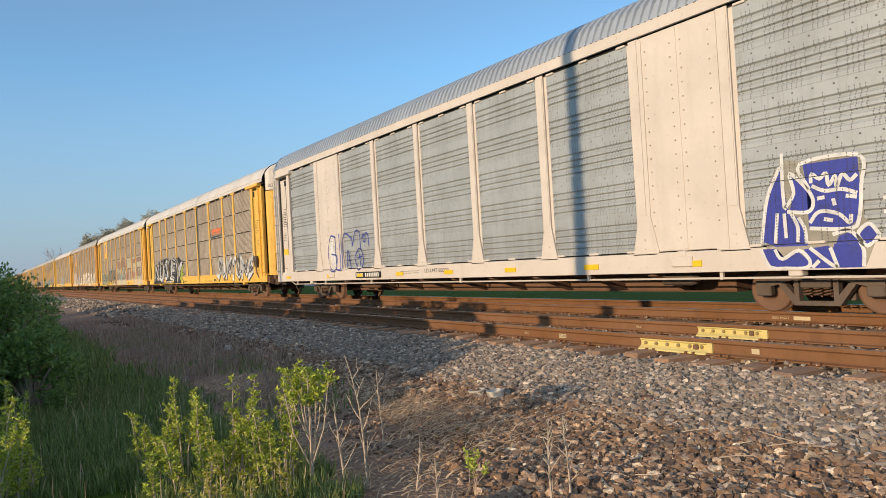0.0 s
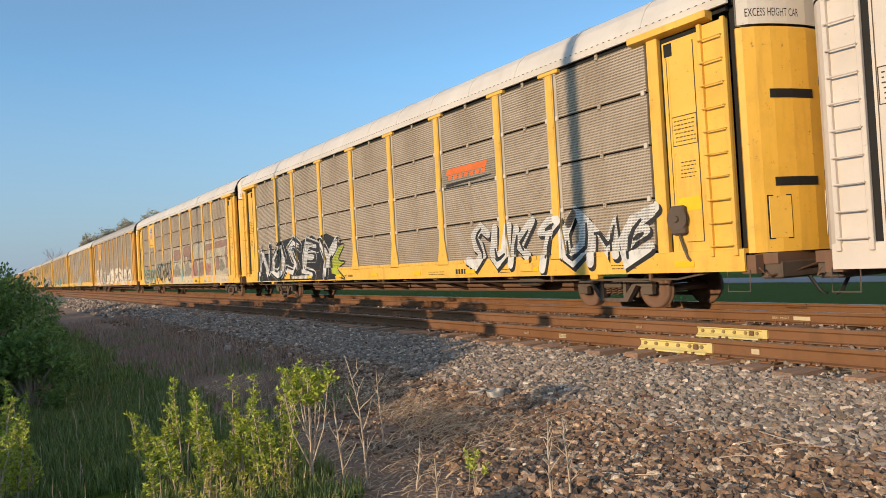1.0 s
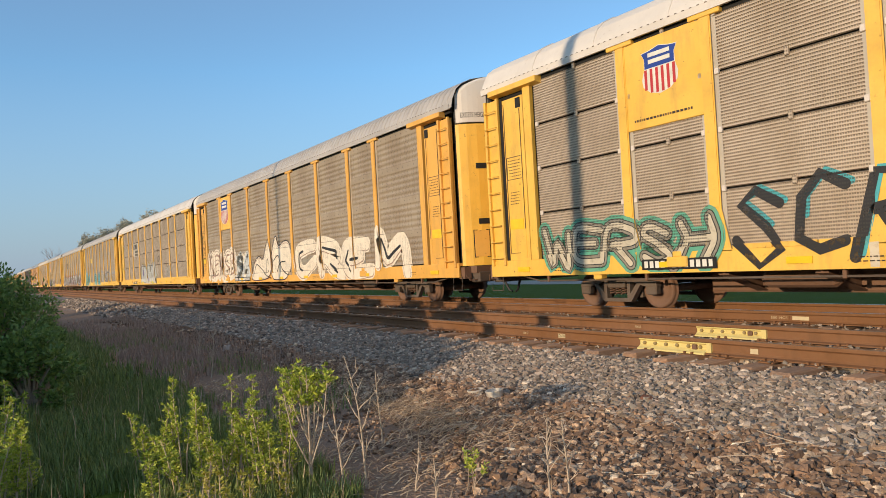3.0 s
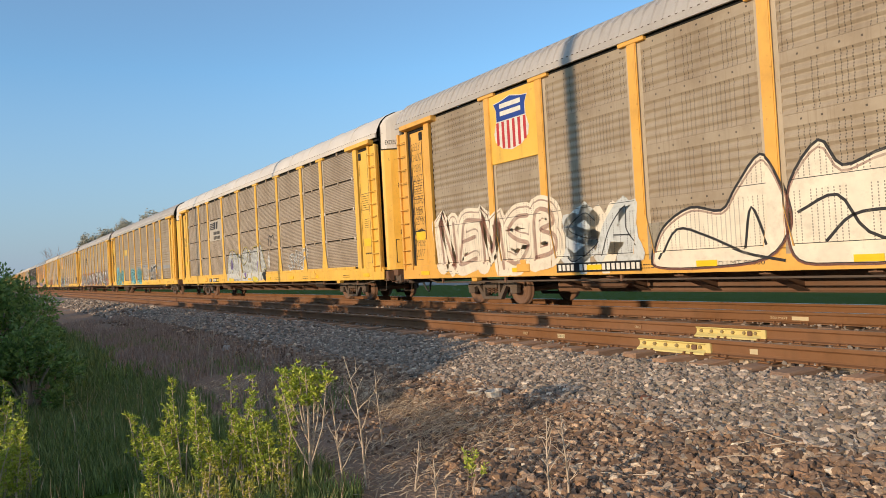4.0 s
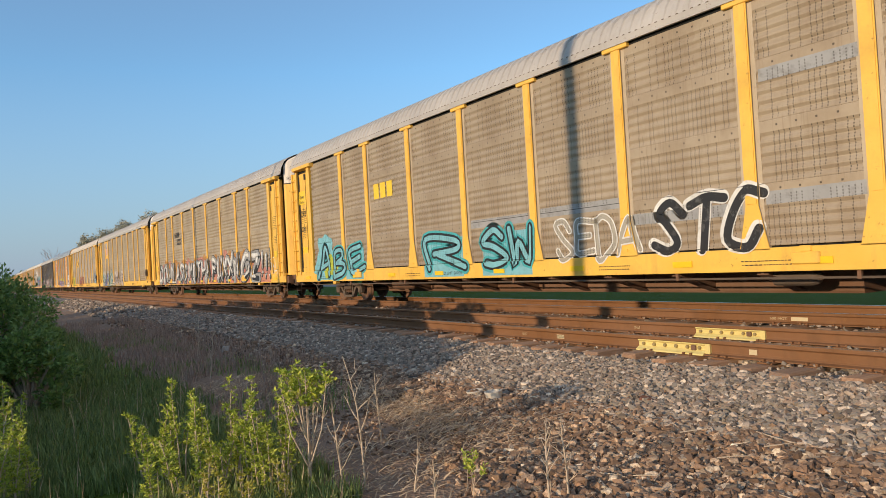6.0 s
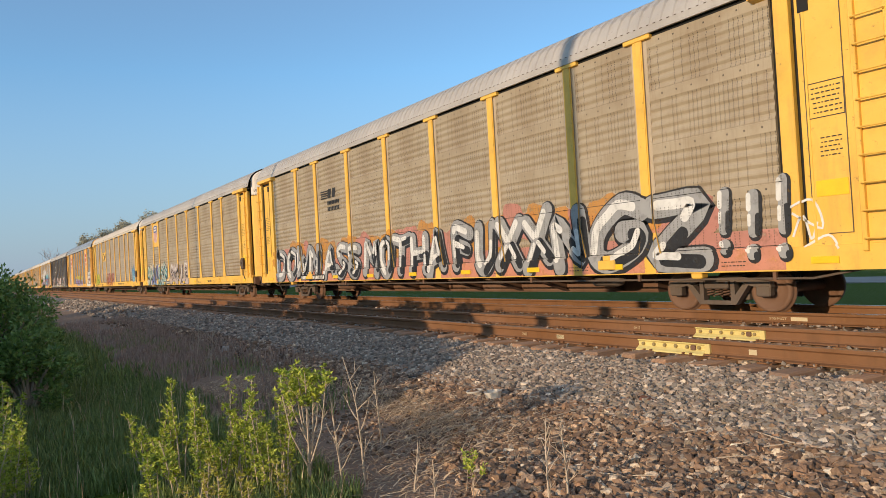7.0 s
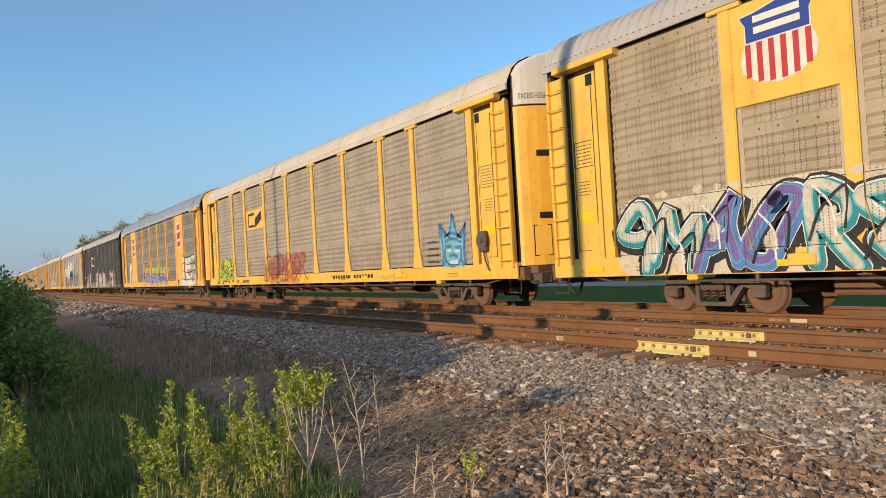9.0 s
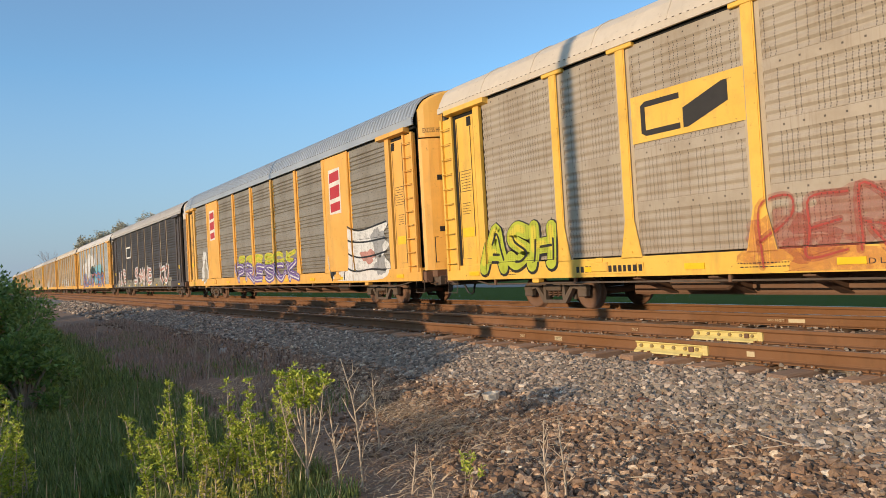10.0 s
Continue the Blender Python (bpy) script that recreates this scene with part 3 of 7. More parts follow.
def rounded(outline, n=4):
    """A closed outline with its corners turned into bends."""
    p, k = [np.array(q, float) for q in outline], len(outline)
    out = []
    for i in range(k):
        a, b, c, d = p[i - 1], p[i], p[(i + 1) % k], p[(i + 2) % k]
        for j in range(n):
            t = j / n
            q = 0.5 * (2 * b + (c - a) * t + (2 * a - 5 * b + 4 * c - d) * t * t + (3 * b - a - 3 * c + d) * t ** 3)
            out.append((float(q[0]), max(float(q[1]), SILL_LOW + 0.015)))
    return out


def cloud(cx, cz, rx, rz, mat, parent, seed, depth=3, name="sprayed_haze"):
    """An uneven patch of thin spray behind letters."""
    r = random.Random(seed)
    ph = [r.uniform(0, 6.28) for _ in range(4)]
    out = []
    for i in range(40):
        a = i * math.tau / 40
        k = 1 + 0.16 * math.sin(3 * a + ph[0]) + 0.12 * math.sin(5 * a + ph[1]) + 0.08 * math.sin(9 * a + ph[2])
        out.append((cx + rx * k * math.cos(a), max(SILL_LOW + 0.02, cz + rz * k * math.sin(a))))
    vs = [(cx, cz)] + out
    return lay(name, vs, [(0, i + 1, (i + 1) % 40 + 1) for i in range(40)], mat, parent, depth)


# each letter as sprayed strokes in a unit box
STROKES = {
    "A": (((0.05, 0.03), (0.28, 0.55), (0.5, 0.97), (0.72, 0.55), (0.95, 0.03)), ((0.28, 0.36), (0.72, 0.36))),
    "B": (((0.12, 0.03), (0.14, 0.96), (0.7, 0.92), (0.78, 0.68), (0.3, 0.54)), ((0.3, 0.54), (0.86, 0.4), (0.8, 0.1), (0.12, 0.05))),
    "C": (((0.92, 0.8), (0.55, 0.97), (0.14, 0.75), (0.1, 0.28), (0.5, 0.03), (0.92, 0.2)),),
    "D": (((0.1, 0.95), (0.12, 0.05), (0.6, 0.06), (0.9, 0.35), (0.84, 0.78), (0.5, 0.95), (0.12, 0.93)),),
    "E": (((0.92, 0.9), (0.2, 0.95), (0.12, 0.5), (0.2, 0.06), (0.95, 0.1)), ((0.16, 0.52), (0.75, 0.53))),
    "F": (((0.95, 0.95), (0.2, 0.9), (0.14, 0.45), (0.15, 0.03)), ((0.16, 0.5), (0.75, 0.54))),
    "G": (((0.9, 0.84), (0.5, 0.97), (0.12, 0.7), (0.12, 0.26), (0.5, 0.03), (0.88, 0.2), (0.88, 0.46), (0.55, 0.46)),),
    "H": (((0.12, 0.97), (0.14, 0.5), (0.1, 0.03)), ((0.86, 0.97), (0.88, 0.5), (0.9, 0.03)), ((0.14, 0.5), (0.86, 0.53))),
    "I": (((0.5, 0.97), (0.5, 0.03)),),
    "K": (((0.14, 0.97), (0.14, 0.03)), ((0.88, 0.97), (0.25, 0.5), (0.92, 0.03))),
    "L": (((0.16, 0.97), (0.14, 0.1), (0.92, 0.06)),),
    "M": (((0.04, 0.03), (0.12, 0.93), (0.5, 0.34), (0.86, 0.93), (0.97, 0.03)),),
    "N": (((0.1, 0.03), (0.14, 0.93), (0.82, 0.08), (0.9, 0.97)),),
    "O": (((0.45, 0.97), (0.12, 0.74), (0.1, 0.27), (0.5, 0.03), (0.88, 0.26), (0.9, 0.74), (0.55, 0.97), (0.3, 0.9)),),
    "P": (((0.14, 0.03), (0.14, 0.95), (0.8, 0.9), (0.85, 0.6), (0.2, 0.45)),),
    "R": (((0.12, 0.03), (0.14, 0.95), (0.8, 0.9), (0.82, 0.62), (0.25, 0.48)), ((0.35, 0.48), (0.95, 0.03))),
    "S": (((0.9, 0.82), (0.5, 0.97), (0.12, 0.75), (0.5, 0.52), (0.9, 0.28), (0.5, 0.03), (0.08, 0.18)),),
    "T": (((0.02, 0.86), (0.5, 0.92), (0.98, 0.95)), ((0.52, 0.88), (0.5, 0.03))),
    "U": (((0.12, 0.97), (0.14, 0.3), (0.5, 0.04), (0.86, 0.3), (0.9, 0.97)),),
    "W": (((0.03, 0.97), (0.2, 0.08), (0.5, 0.72), (0.8, 0.08), (0.97, 0.97)),),
    "X": (((0.06, 0.97), (0.94, 0.03)), ((0.92, 0.97), (0.08, 0.03))),
    "Y": (((0.06, 0.97), (0.5, 0.5), (0.48, 0.03)), ((0.94, 0.97), (0.5, 0.5))),
    "Z": (((0.06, 0.9), (0.9, 0.93), (0.12, 0.08), (0.96, 0.06)),),
    "9": (((0.85, 0.6), (0.4, 0.45), (0.12, 0.72), (0.5, 0.97), (0.88, 0.75), (0.7, 0.03)),),
    "!": (((0.5, 0.97), (0.48, 0.4)), ((0.46, 0.13), (0.5, 0.06))),
}


def ribbon(points, half, taper=0.0, sharp=False):
    """A flat band with round ends along a smooth line: vertices and faces."""
    p = [np.array(q, float) for q in points]
    p = [2 * p[0] - p[1], *p, 2 * p[-1] - p[-2]]
    out = []
    for a, b, c, d in zip(p, p[1:], p[2:], p[3:]):
        for k in (0.0, 0.2, 0.4, 0.6, 0.8):
            out.append(0.5 * (2 * b + (c - a) * k + (2 * a - 5 * b + 4 * c - d) * k * k + (3 * b - a - 3 * c + d) * k ** 3))
    out.append(p[-2])
    out = np.array(points, float) if sharp else np.array(out)
    way = np.gradient(out, axis=0)
    way /= np.maximum(np.linalg.norm(way, axis=1, keepdims=True), 1e-6)
    side = np.stack([-way[:, 1], way[:, 0]], 1)
    wide = half * (1 - taper * np.abs(np.linspace(-1, 1, len(out)))[:, None])
    left, right = list(out + side * wide), list(out - side * wide)
    n = len(out)
    verts = left + right
    faces = [(i, i + 1, n + i + 1, n + i) for i in range(n - 1)]
    for end, sign in ((0, -1), (n - 1, 1)):
        w = float(wide[end][0])
        k = len(verts)
        arc = [out[end] + w * (math.cos(a) * side[end] + sign * math.sin(a) * way[end]) for a in np.linspace(0, math.pi, 7)]
        verts += arc
        faces.append(tuple(range(k, k + 7)))
    return [(float(x), float(z)) for x, z in verts], faces


def tag_letters(text, x0, x1, z0, z1, layers, parent, seed, lean=0.25, label="", wild=0.25, name="graffiti_letter", fat=0.085, taper=0.0, sharp=False):
    """Big sprayed letters, each one stretched, leant, bent and pushed into its neighbours. layers: (offset, material, shift)."""
    r = random.Random(seed)
    n = len(text)
    w, tall = (x1 - x0) / n, z1 - z0
    for i, ch in enumerate(text):
        sh, dz, kx, kz, turn = (r.uniform(-wild, wild), r.uniform(-wild, wild) * 0.5, r.uniform(0.9, 1.12), r.uniform(0.9, 1.1), r.uniform(-wild, wild) * 0.5)
        ph = [r.uniform(0, 6.28) for _ in range(4)]
        amp = 0.03 + 0.12 * wild
        if ch == " ":
            continue
        if ch in "!I":
            kx *= 0.5
        base = None
        for d, (offset, mat, shift, *span) in enumerate(layers):
            half = max(0.012, (fat + offset) * min(tall, 1.15 * w))
            for j, line in enumerate(STROKES[ch]):
                q = np.array(line) - 0.5
                u, k = q[:, 0].copy(), q[:, 1].copy()
                u = u + amp * np.sin(k * 5.0 + ph[0]) + 0.6 * amp * np.sin(k * 9.0 + ph[1])
                k = k + amp * 0.8 * np.sin(u * 4.5 + ph[2]) + 0.4 * amp * np.sin(u * 10.0 + ph[3])
                inset = fat * 0.9
                px = x0 + w * (i + 0.5 + u * kx * (1 - inset) + (sh + lean) * 0.5 * k) + shift[0]
                pz = z0 + tall * (0.5 + k * kz * (1 - inset * 1.6) + dz * 0.3 + turn * u) + shift[1]
                line = list(zip(px, pz))
                if span:
                    # only a stretch of the stroke
                    at, k0 = np.linspace(0, 1, len(line)), np.linspace(*span[0], max(3, len(line)))
                    line = list(zip(np.interp(k0, at, px), np.interp(k0, at, pz)))
                v, f = ribbon(line, half, taper, sharp)
                v = [(a, max(b, SILL_LOW + 0.015)) for a, b in v]
                ob = lay(name if base is None else "letter_stroke", v, f, mat, parent if base is None else base, 3 + 2 * d + 0.2 * (i % 3) + 0.6 * j, label if base is None else "")
                base = base or ob


def rack_car(label, coat, roof, skin, style="broad", tiers=4, caps=0.31, ribs=True, foot=0.15, ends=None, top=None, rise=1.0, brake_gear=False):
    """An enclosed auto-rack freight car: an Empty at its middle on the rails, with its parts."""
    car = new("autorack_car")
    tagged(car, label, "freight car", "cars of the passing train")
    CAR_STYLE[car.name] = "fine" if style == "fine" else "punched"
    spin = []
    top = top or ROOF_WHITE
    ends = ends or coat
    # deck and side sills
    part("deck", lambda: Shape().box(-12.75, 12.75, -1.36, 1.36, 0.92, 1.04), RUST, car, "", None, "deck")
    for side in (-1, 1):
        def sill():
            s = Shape()
            o = [(side * HALF, SILL_LOW), (side * HALF, SILL_TOP - 0.012), (side * (HALF - 0.012), SILL_TOP), (side * 1.37, SILL_TOP), (side * 1.37, 1.0), (side * 1.53, 0.98), (side * 1.53, SILL_LOW + 0.02), (side * 1.42, SILL_LOW + 0.02), (side * 1.42, SILL_LOW)]
            s.bar(o, -12.80, 12.80)
            return s
        part("side_sill", sill, coat, car, "", None, ("sill", side))
    part("centre_sill", lambda: Shape().bar([(-0.42, 0.90), (-0.42, 0.33), (-0.40, 0.29), (0.40, 0.29), (0.42, 0.33), (0.42, 0.90)], -7.6, 7.6), RUST, car, "", None, "centre_sill")
    for x in (-10.3, 10.3):
        part("stub_sill", lambda: Shape().box(-2.4, 2.4, -0.3, 0.3, 0.66, 0.92), GRIME, car, "", (x, 0, 0), "stub_sill")
    for i in range(9):
        part("crossbearer", lambda: Shape().bar([(-1.44, 0.92), (-1.44, 0.66), (-0.42, 0.33), (0.42, 0.33), (1.44, 0.66), (1.44, 0.92)], -0.02, 0.02).loft(
            [[(-0.10, -1.44, 0.665), (0.10, -1.44, 0.665), (0.10, -1.44, 0.645), (-0.10, -1.44, 0.645)], [(-0.10, -0.42, 0.335), (0.10, -0.42, 0.335), (0.10, -0.42, 0.315), (-0.10, -0.42, 0.315)]], True), RUST, car, "", (-6.6 + i * 1.65, 0, 0), "crossbearer")
    # brake gear under the floor
    part("brake_pipe", lambda: Shape().tube([(-12.6, -1.2, 0.78), (-11.2, -1.46, 0.585), (-7.6, -1.47, 0.595), (7.4, -1.47, 0.59), (11.4, -1.46, 0.585), (12.6, -1.2, 0.8)], 0.019, 6), coat if coat is WHITE else GRIME, car, "", None, "brake_pipe")
    part("brake_cylinder", lambda: Shape().tube([(6.5, -1.08, 0.58), (6.58, -1.08, 0.58), (6.6, -1.08, 0.58), (7.2, -1.08, 0.58), (7.3, -1.08, 0.58), (7.36, -1.08, 0.58)], [0.05, 0.06, 0.13, 0.13, 0.1, 0.03], 12), GRIME, car, "", None, "brake_cylinder")
    part("air_tank", lambda: Shape().tube([(-6.2, -0.95, 0.56), (-6.1, -0.95, 0.56), (-5.0, -0.95, 0.56), (-4.9, -0.95, 0.56)], [0.08, 0.16, 0.16, 0.08], 12), RUST, car, "", None, "air_tank")
    for x in (-10.9, -8.2, -4.6, 0.4, 5.0, 8.1, 10.8):
        part("pipe_hanger", lambda: Shape().chamfered(-0.03, 0.03, -1.50, -1.44, 0.565, 0.72, 0.006), coat if coat is WHITE else RUST, car, "", (x, 0, 0), "pipe_hanger")
    for x in (-9.4, 9.4):
        part("jacking_pad", lambda: Shape().chamfered(-0.11, 0.11, -1.54, -1.36, 0.60, 0.72, 0.02), coat, car, "", (x, 0, 0), "jacking_pad")
        part("sill_bracket", lambda: Shape().chamfered(-0.22, 0.22, -1.61, -1.53, 0.80, 0.98, 0.015).chamfered(-0.09, 0.09, -1.60, -1.53, 0.98, 1.07, 0.01), coat, car, "", (x - math.copysign(2.0, x), 0, 0), "sill_bracket")
        bogie(car, x, spin)
    # roof
    part("roof", lambda: roof_shape(ribs, rise), roof, car, "ribbed metal roof" if ribs else "smooth painted roof", None, ("roof", ribs, rise))
    band = 5.16 if style == "deep" else 5.085
    part("roof_edge", lambda: Shape().bar([(-1.615, 4.957), (-1.622, band), (-1.56, band + 0.02), (-1.56, 4.957)], -12.79, 12.79), WHITE if coat is WHITE else roof, car, "flat lower edge of the roof", None, ("roof_edge", band))
    rivets = Shape()
    for i in range(168):
        rivets.box(-12.7 + i * 0.151, -12.655 + i * 0.151, -1.628, -1.60, band - 0.006, band + 0.008)
    tagged(part("rivet_line", lambda: rivets, GRIME, car, "", None, ("rivet_line", band)), kind="stuff")
    # black strip puts the shade under the eave into colour
    part("eave_gap", lambda: Shape().box(-12.7, 12.7, -SKIN + 0.02, -SKIN + 0.1, 4.88, 4.97), BLACK, car, "", None, "eave_gap")
    # near side: posts and sheets
    for p in POSTS:
        part("post", lambda: post_shape(0.22, caps, foot), coat, car, "", (p, 0, 0), ("post", caps, foot))
        part("post_flange", lambda: flange_shape(0.22, foot), coat if style == "deep" else FLANGE if style == "fine" else FLANGE_TAN, car, "", (p, 0, 0), ("flange", foot))
    edges = (-DOOR_POST, *POSTS, DOOR_POST)
    zs = [SILL_TOP + 0.03 + (4.9 - SILL_TOP - 0.03) * i / tiers for i in range(tiers + 1)]
    gap = 0.014 if style == "fine" else 0.0005
    # a black board stands in for the shade inside, seen through the sheet gaps
    part("inner_wall", lambda: Shape().box(-11.1, 11.1, -SKIN + 0.07, -SKIN + 0.12, SILL_TOP, 4.9), BLACK, car, "black board standing in for the shade behind the side sheets", None, "inner_wall")
    for a, b in zip(edges, edges[1:]):
        if style == "fine":
            step = (b - a - 0.5) / 3
            for i in range(3):
                part("sill_plate", lambda: Shape().chamfered(0.015, step - 0.015, -HALF - 0.004, -HALF + 0.05, SILL_TOP - 0.01, SILL_TOP + 0.075, 0.008), coat, car, "", (a + 0.25 + i * step, 0, 0), ("sill_plate", round(step, 2)))
        for lo, hi in zip(zs, zs[1:]):
            w = round(b - a, 2)
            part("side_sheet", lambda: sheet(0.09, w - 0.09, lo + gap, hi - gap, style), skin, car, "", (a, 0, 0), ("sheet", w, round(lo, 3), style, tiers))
            if style == "fine":
                part("sheet_clip", lambda: Shape().chamfered(-0.035, 0.035, -SKIN - 0.03, -SKIN + 0.02, -0.07, 0.06, 0.006), skin, car, "", (a + w * 0.52, 0, hi), "clip")
                for e in (0.16, w - 0.16):
                    part("sheet_bracket", lambda: Shape().chamfered(-0.04, 0.04, -SKIN - 0.035, -SKIN + 0.02, -0.05, 0.05, 0.01), WHITE if roof is ROOF_WHITE else coat, car, "", (a + e, 0, hi), "bracket")
    # far side and inside
    part("far_side", lambda: Shape().box(-12.75, 12.75, SKIN - 0.06, SKIN, SILL_TOP, 4.96), skin, car, "", None, "far_side")
    # door section at both ends of the side
    for sg in (-1, 1):
        part("door_post", lambda: Shape().chamfered(0, 0.24, -HALF - 0.005, -SKIN + 0.06, SILL_TOP - 0.02, 4.86, 0.012) if sg > 0 else Shape().chamfered(-0.24, 0, -HALF - 0.005, -SKIN + 0.06, SILL_TOP - 0.02, 4.86, 0.012), ends, car, "", (sg * DOOR_POST, 0, 0), ("door_post", sg))
        part("side_door", lambda: Shape().chamfered(*sorted((sg * 11.40, sg * 12.18)), -1.535, -SKIN + 0.06, 1.0, 4.70, 0.012).chamfered(*sorted((sg * 11.50, sg * 11.54)), -1.545, -SKIN, 1.1, 4.6, 0.004), ends, car, "flat painted end panel of the side", None, ("side_door", sg))
        part("notch", lambda: Shape().box(*sorted((sg * 11.46, sg * 11.62)), -1.552, -1.53, 4.44, 4.66), BLACK, car, "dark notch in the panel's top corner", None, ("notch", sg))
        for x0, z0, x1, z1 in ((11.50, 1.75, 11.50, 4.42), (11.50, 1.75, 11.72, 1.22), (11.72, 1.22, 12.06, 1.22), (12.06, 1.22, 12.06, 4.6)):
            part("panel_seam", lambda: Shape().tube([(sg * x0, -1.548, z0), (sg * x1, -1.548, z1)], 0.007, 4), GRIME, car, "", None, ("seam", sg, x0, z0))
        if sg < 0:
            # black strip laid on the side, coloured as the shade in the slot
            part("ladder_slot", lambda: Shape().box(-12.20, -12.11, -1.546, -1.50, 1.02, 4.74), BLACK, car, "black strip standing in for the shaded slot beside the ladder", None, "ladder_slot")
        # black board for the shade round the side door's edges
        part("door_slot", lambda: Shape().box(*sorted((sg * 11.33, sg * 12.3)), -1.46, -1.40, 1.0, 4.88), BLACK, car, "", None, ("door_slot", sg))
        part("door_hood", lambda: Shape().loft([[(sg * x, -1.50, 4.80), (sg * x, -1.50, 4.96), (sg * x, -1.68, 4.955), (sg * x, -1.68, 4.84)] for x in (10.75, 12.44)], True), ends, car, "projecting door track cover", None, ("hood", sg))
        lad = part("ladder", ladder_shape, ends, car, "", (sg * 12.46, 0, 0), "ladder")
        for i in range(10):
            part("rung", rung_shape, ends, lad, "", (0, 0, 1.12 + i * 0.375), "rung")
        # black block fills the corner gap in place of its shade
        part("corner_gap", lambda: Shape().box(*sorted((sg * 12.68, sg * 12.80)), -1.40, 1.40, 0.95, 5.2).plate([(sg * 12.70, 4.96), (sg * 12.795, 4.96), (sg * 12.795, 5.3), (sg * 12.70, 5.3)], -1.44, 1.44), BLACK, car, "", None, ("corner_gap", sg))
        for side in (-1, 1):
            leaf = part("end_door", lambda: end_leaf(sg, side, 0.98, 4.56), YELLOW_END if ends in (YELLOW, YELLOW_B) else ends, car, "curved yellow end door leaf" if ends in (YELLOW, YELLOW_B) else "curved end door leaf", None, ("leaf", sg, side))
            for z in (3.42, 2.02):
                part("window_slot", lambda: Shape().loft([[(sg * (end_x(y) + d), side * y, h) for d, h in ((-0.01, z), (0.014, z), (0.014, z + 0.14), (-0.01, z + 0.14))] for y in (1.08, 1.0, 0.9, 0.8, 0.7, 0.6, 0.45, 0.3)], True), BLACK, leaf, "", None, ("window_slot", sg, side, z))
            part("hatch", lambda: Shape().loft([[(sg * (end_x(y) + d), side * y, h) for y, h in ((1.2, 1.2), (0.86, 1.2), (0.86, 1.86), (1.2, 1.86))] for d in (0.0, 0.02)], True), ends, leaf, "", None, ("hatch", sg, side))
            part("hatch_gap", lambda: Shape().loft([[(sg * (end_x(y) + d), side * y, h) for y, h in ((1.22, 1.18), (0.84, 1.18), (0.84, 1.88), (1.22, 1.88))] for d in (0.0, 0.008)], True), BLACK, leaf, "", None, ("hatch_gap", sg, side))
            part("lock_rod", lambda: Shape().tube([(sg * 13.36, side * 0.07, 1.05), (sg * 13.36, side * 0.07, 4.5)], 0.022, 6), RUST, leaf, "", None, ("lock_rod", sg, side))
        part("end_cap", lambda: end_cap(sg, rise), top, car, "white painted end top" if top is ROOF_WHITE else "", None, ("end_cap", sg, rise))
        part("end_sill", lambda: Shape().box(*sorted((sg * 12.75, sg * 13.2)), -1.3, 1.3, 0.80, 0.97).box(*sorted((sg * 12.7, sg * 12.95)), -1.5, -1.3, 0.66, 0.95), RUST, car, "", None, ("end_sill", sg))
        part("step", lambda: Shape().tube([(sg * 12.45, -1.52, 0.72), (sg * 12.45, -1.54, 0.38), (sg * 12.85, -1.54, 0.38), (sg * 12.85, -1.52, 0.72)], 0.012, 6), GRIME, car, "bent foot step", None, ("step", sg))
        part("draft_gear", lambda: Shape().chamfered(*sorted((sg * 12.85, sg * 13.22)), -1.25, 1.25, 0.56, 0.84, 0.03), GRIME, car, "", None, ("draft_gear", sg))
        part("coupler", lambda: Shape().loft([[(sg * x, -w, z0), (sg * x, w, z0), (sg * x, w, z1), (sg * x, -w, z1)] for x, w, z0, z1 in ((12.7, 0.1, 0.7, 0.88), (13.2, 0.1, 0.7, 0.88), (13.26, 0.17, 0.64, 0.92), (13.42, 0.14, 0.64, 0.92))], True), GRIME, car, "", None, ("coupler", sg))
        part("air_hose", lambda: Shape().tube([(sg * 13.1, -0.45, 0.72), (sg * 13.22, -0.45, 0.5), (sg * 13.33, -0.42, 0.32), (sg * 13.43, -0.4, 0.28)], 0.03, 6), RUBBER, car, "", None, ("air_hose", sg))
        part("uncoupling_lever", lambda: Shape().tube([(sg * 13.0, -1.5, 0.75), (sg * 13.1, -1.45, 0.62), (sg * 13.2, -0.9, 0.66), (sg * 13.3, -0.2, 0.8)], 0.016, 5), RUST, car, "", None, ("lever", sg))
        # small lettering on the end panels
        bars(sg * 11.79 - 0.22, sg * 11.79 + 0.22, 2.92, 3.34, 6, STENCIL, car, 3)
        frame_box = Shape()
        for x0, x1, z0, z1 in ((-0.26, 0.26, 2.87, 2.883), (-0.26, 0.26, 3.367, 3.38), (-0.26, -0.248, 2.87, 3.38), (0.248, 0.26, 2.87, 3.38)):
            frame_box.box(x0, x1, -1.541, -1.535, z0, z1)
        part("stencil_frame", lambda: frame_box, STENCIL, car, "", (sg * 11.79, 0, 0), "stencil_frame")
        bars(sg * 11.82 - 0.16, sg * 11.82 + 0.16, 2.3, 2.62, 5, STENCIL, car, 5)
        part("yellow_plate", lambda: Shape().box(-0.23, 0.23, -1.543, -1.535, 1.75, 1.98), REFLECTOR, car, "", (sg * 11.80, 0, 0), "yellow_plate")
    for x in (-11.6, -7.6, -5.2, -2.6, 0, 2.6, 5.2, 7.6, 11.65):
        part("reflector", lambda: Shape().box(-0.2, 0.2, -HALF - 0.02, -HALF, 0.80, 0.90), REFLECTOR, car, "", (x, 0, 0), "reflector")
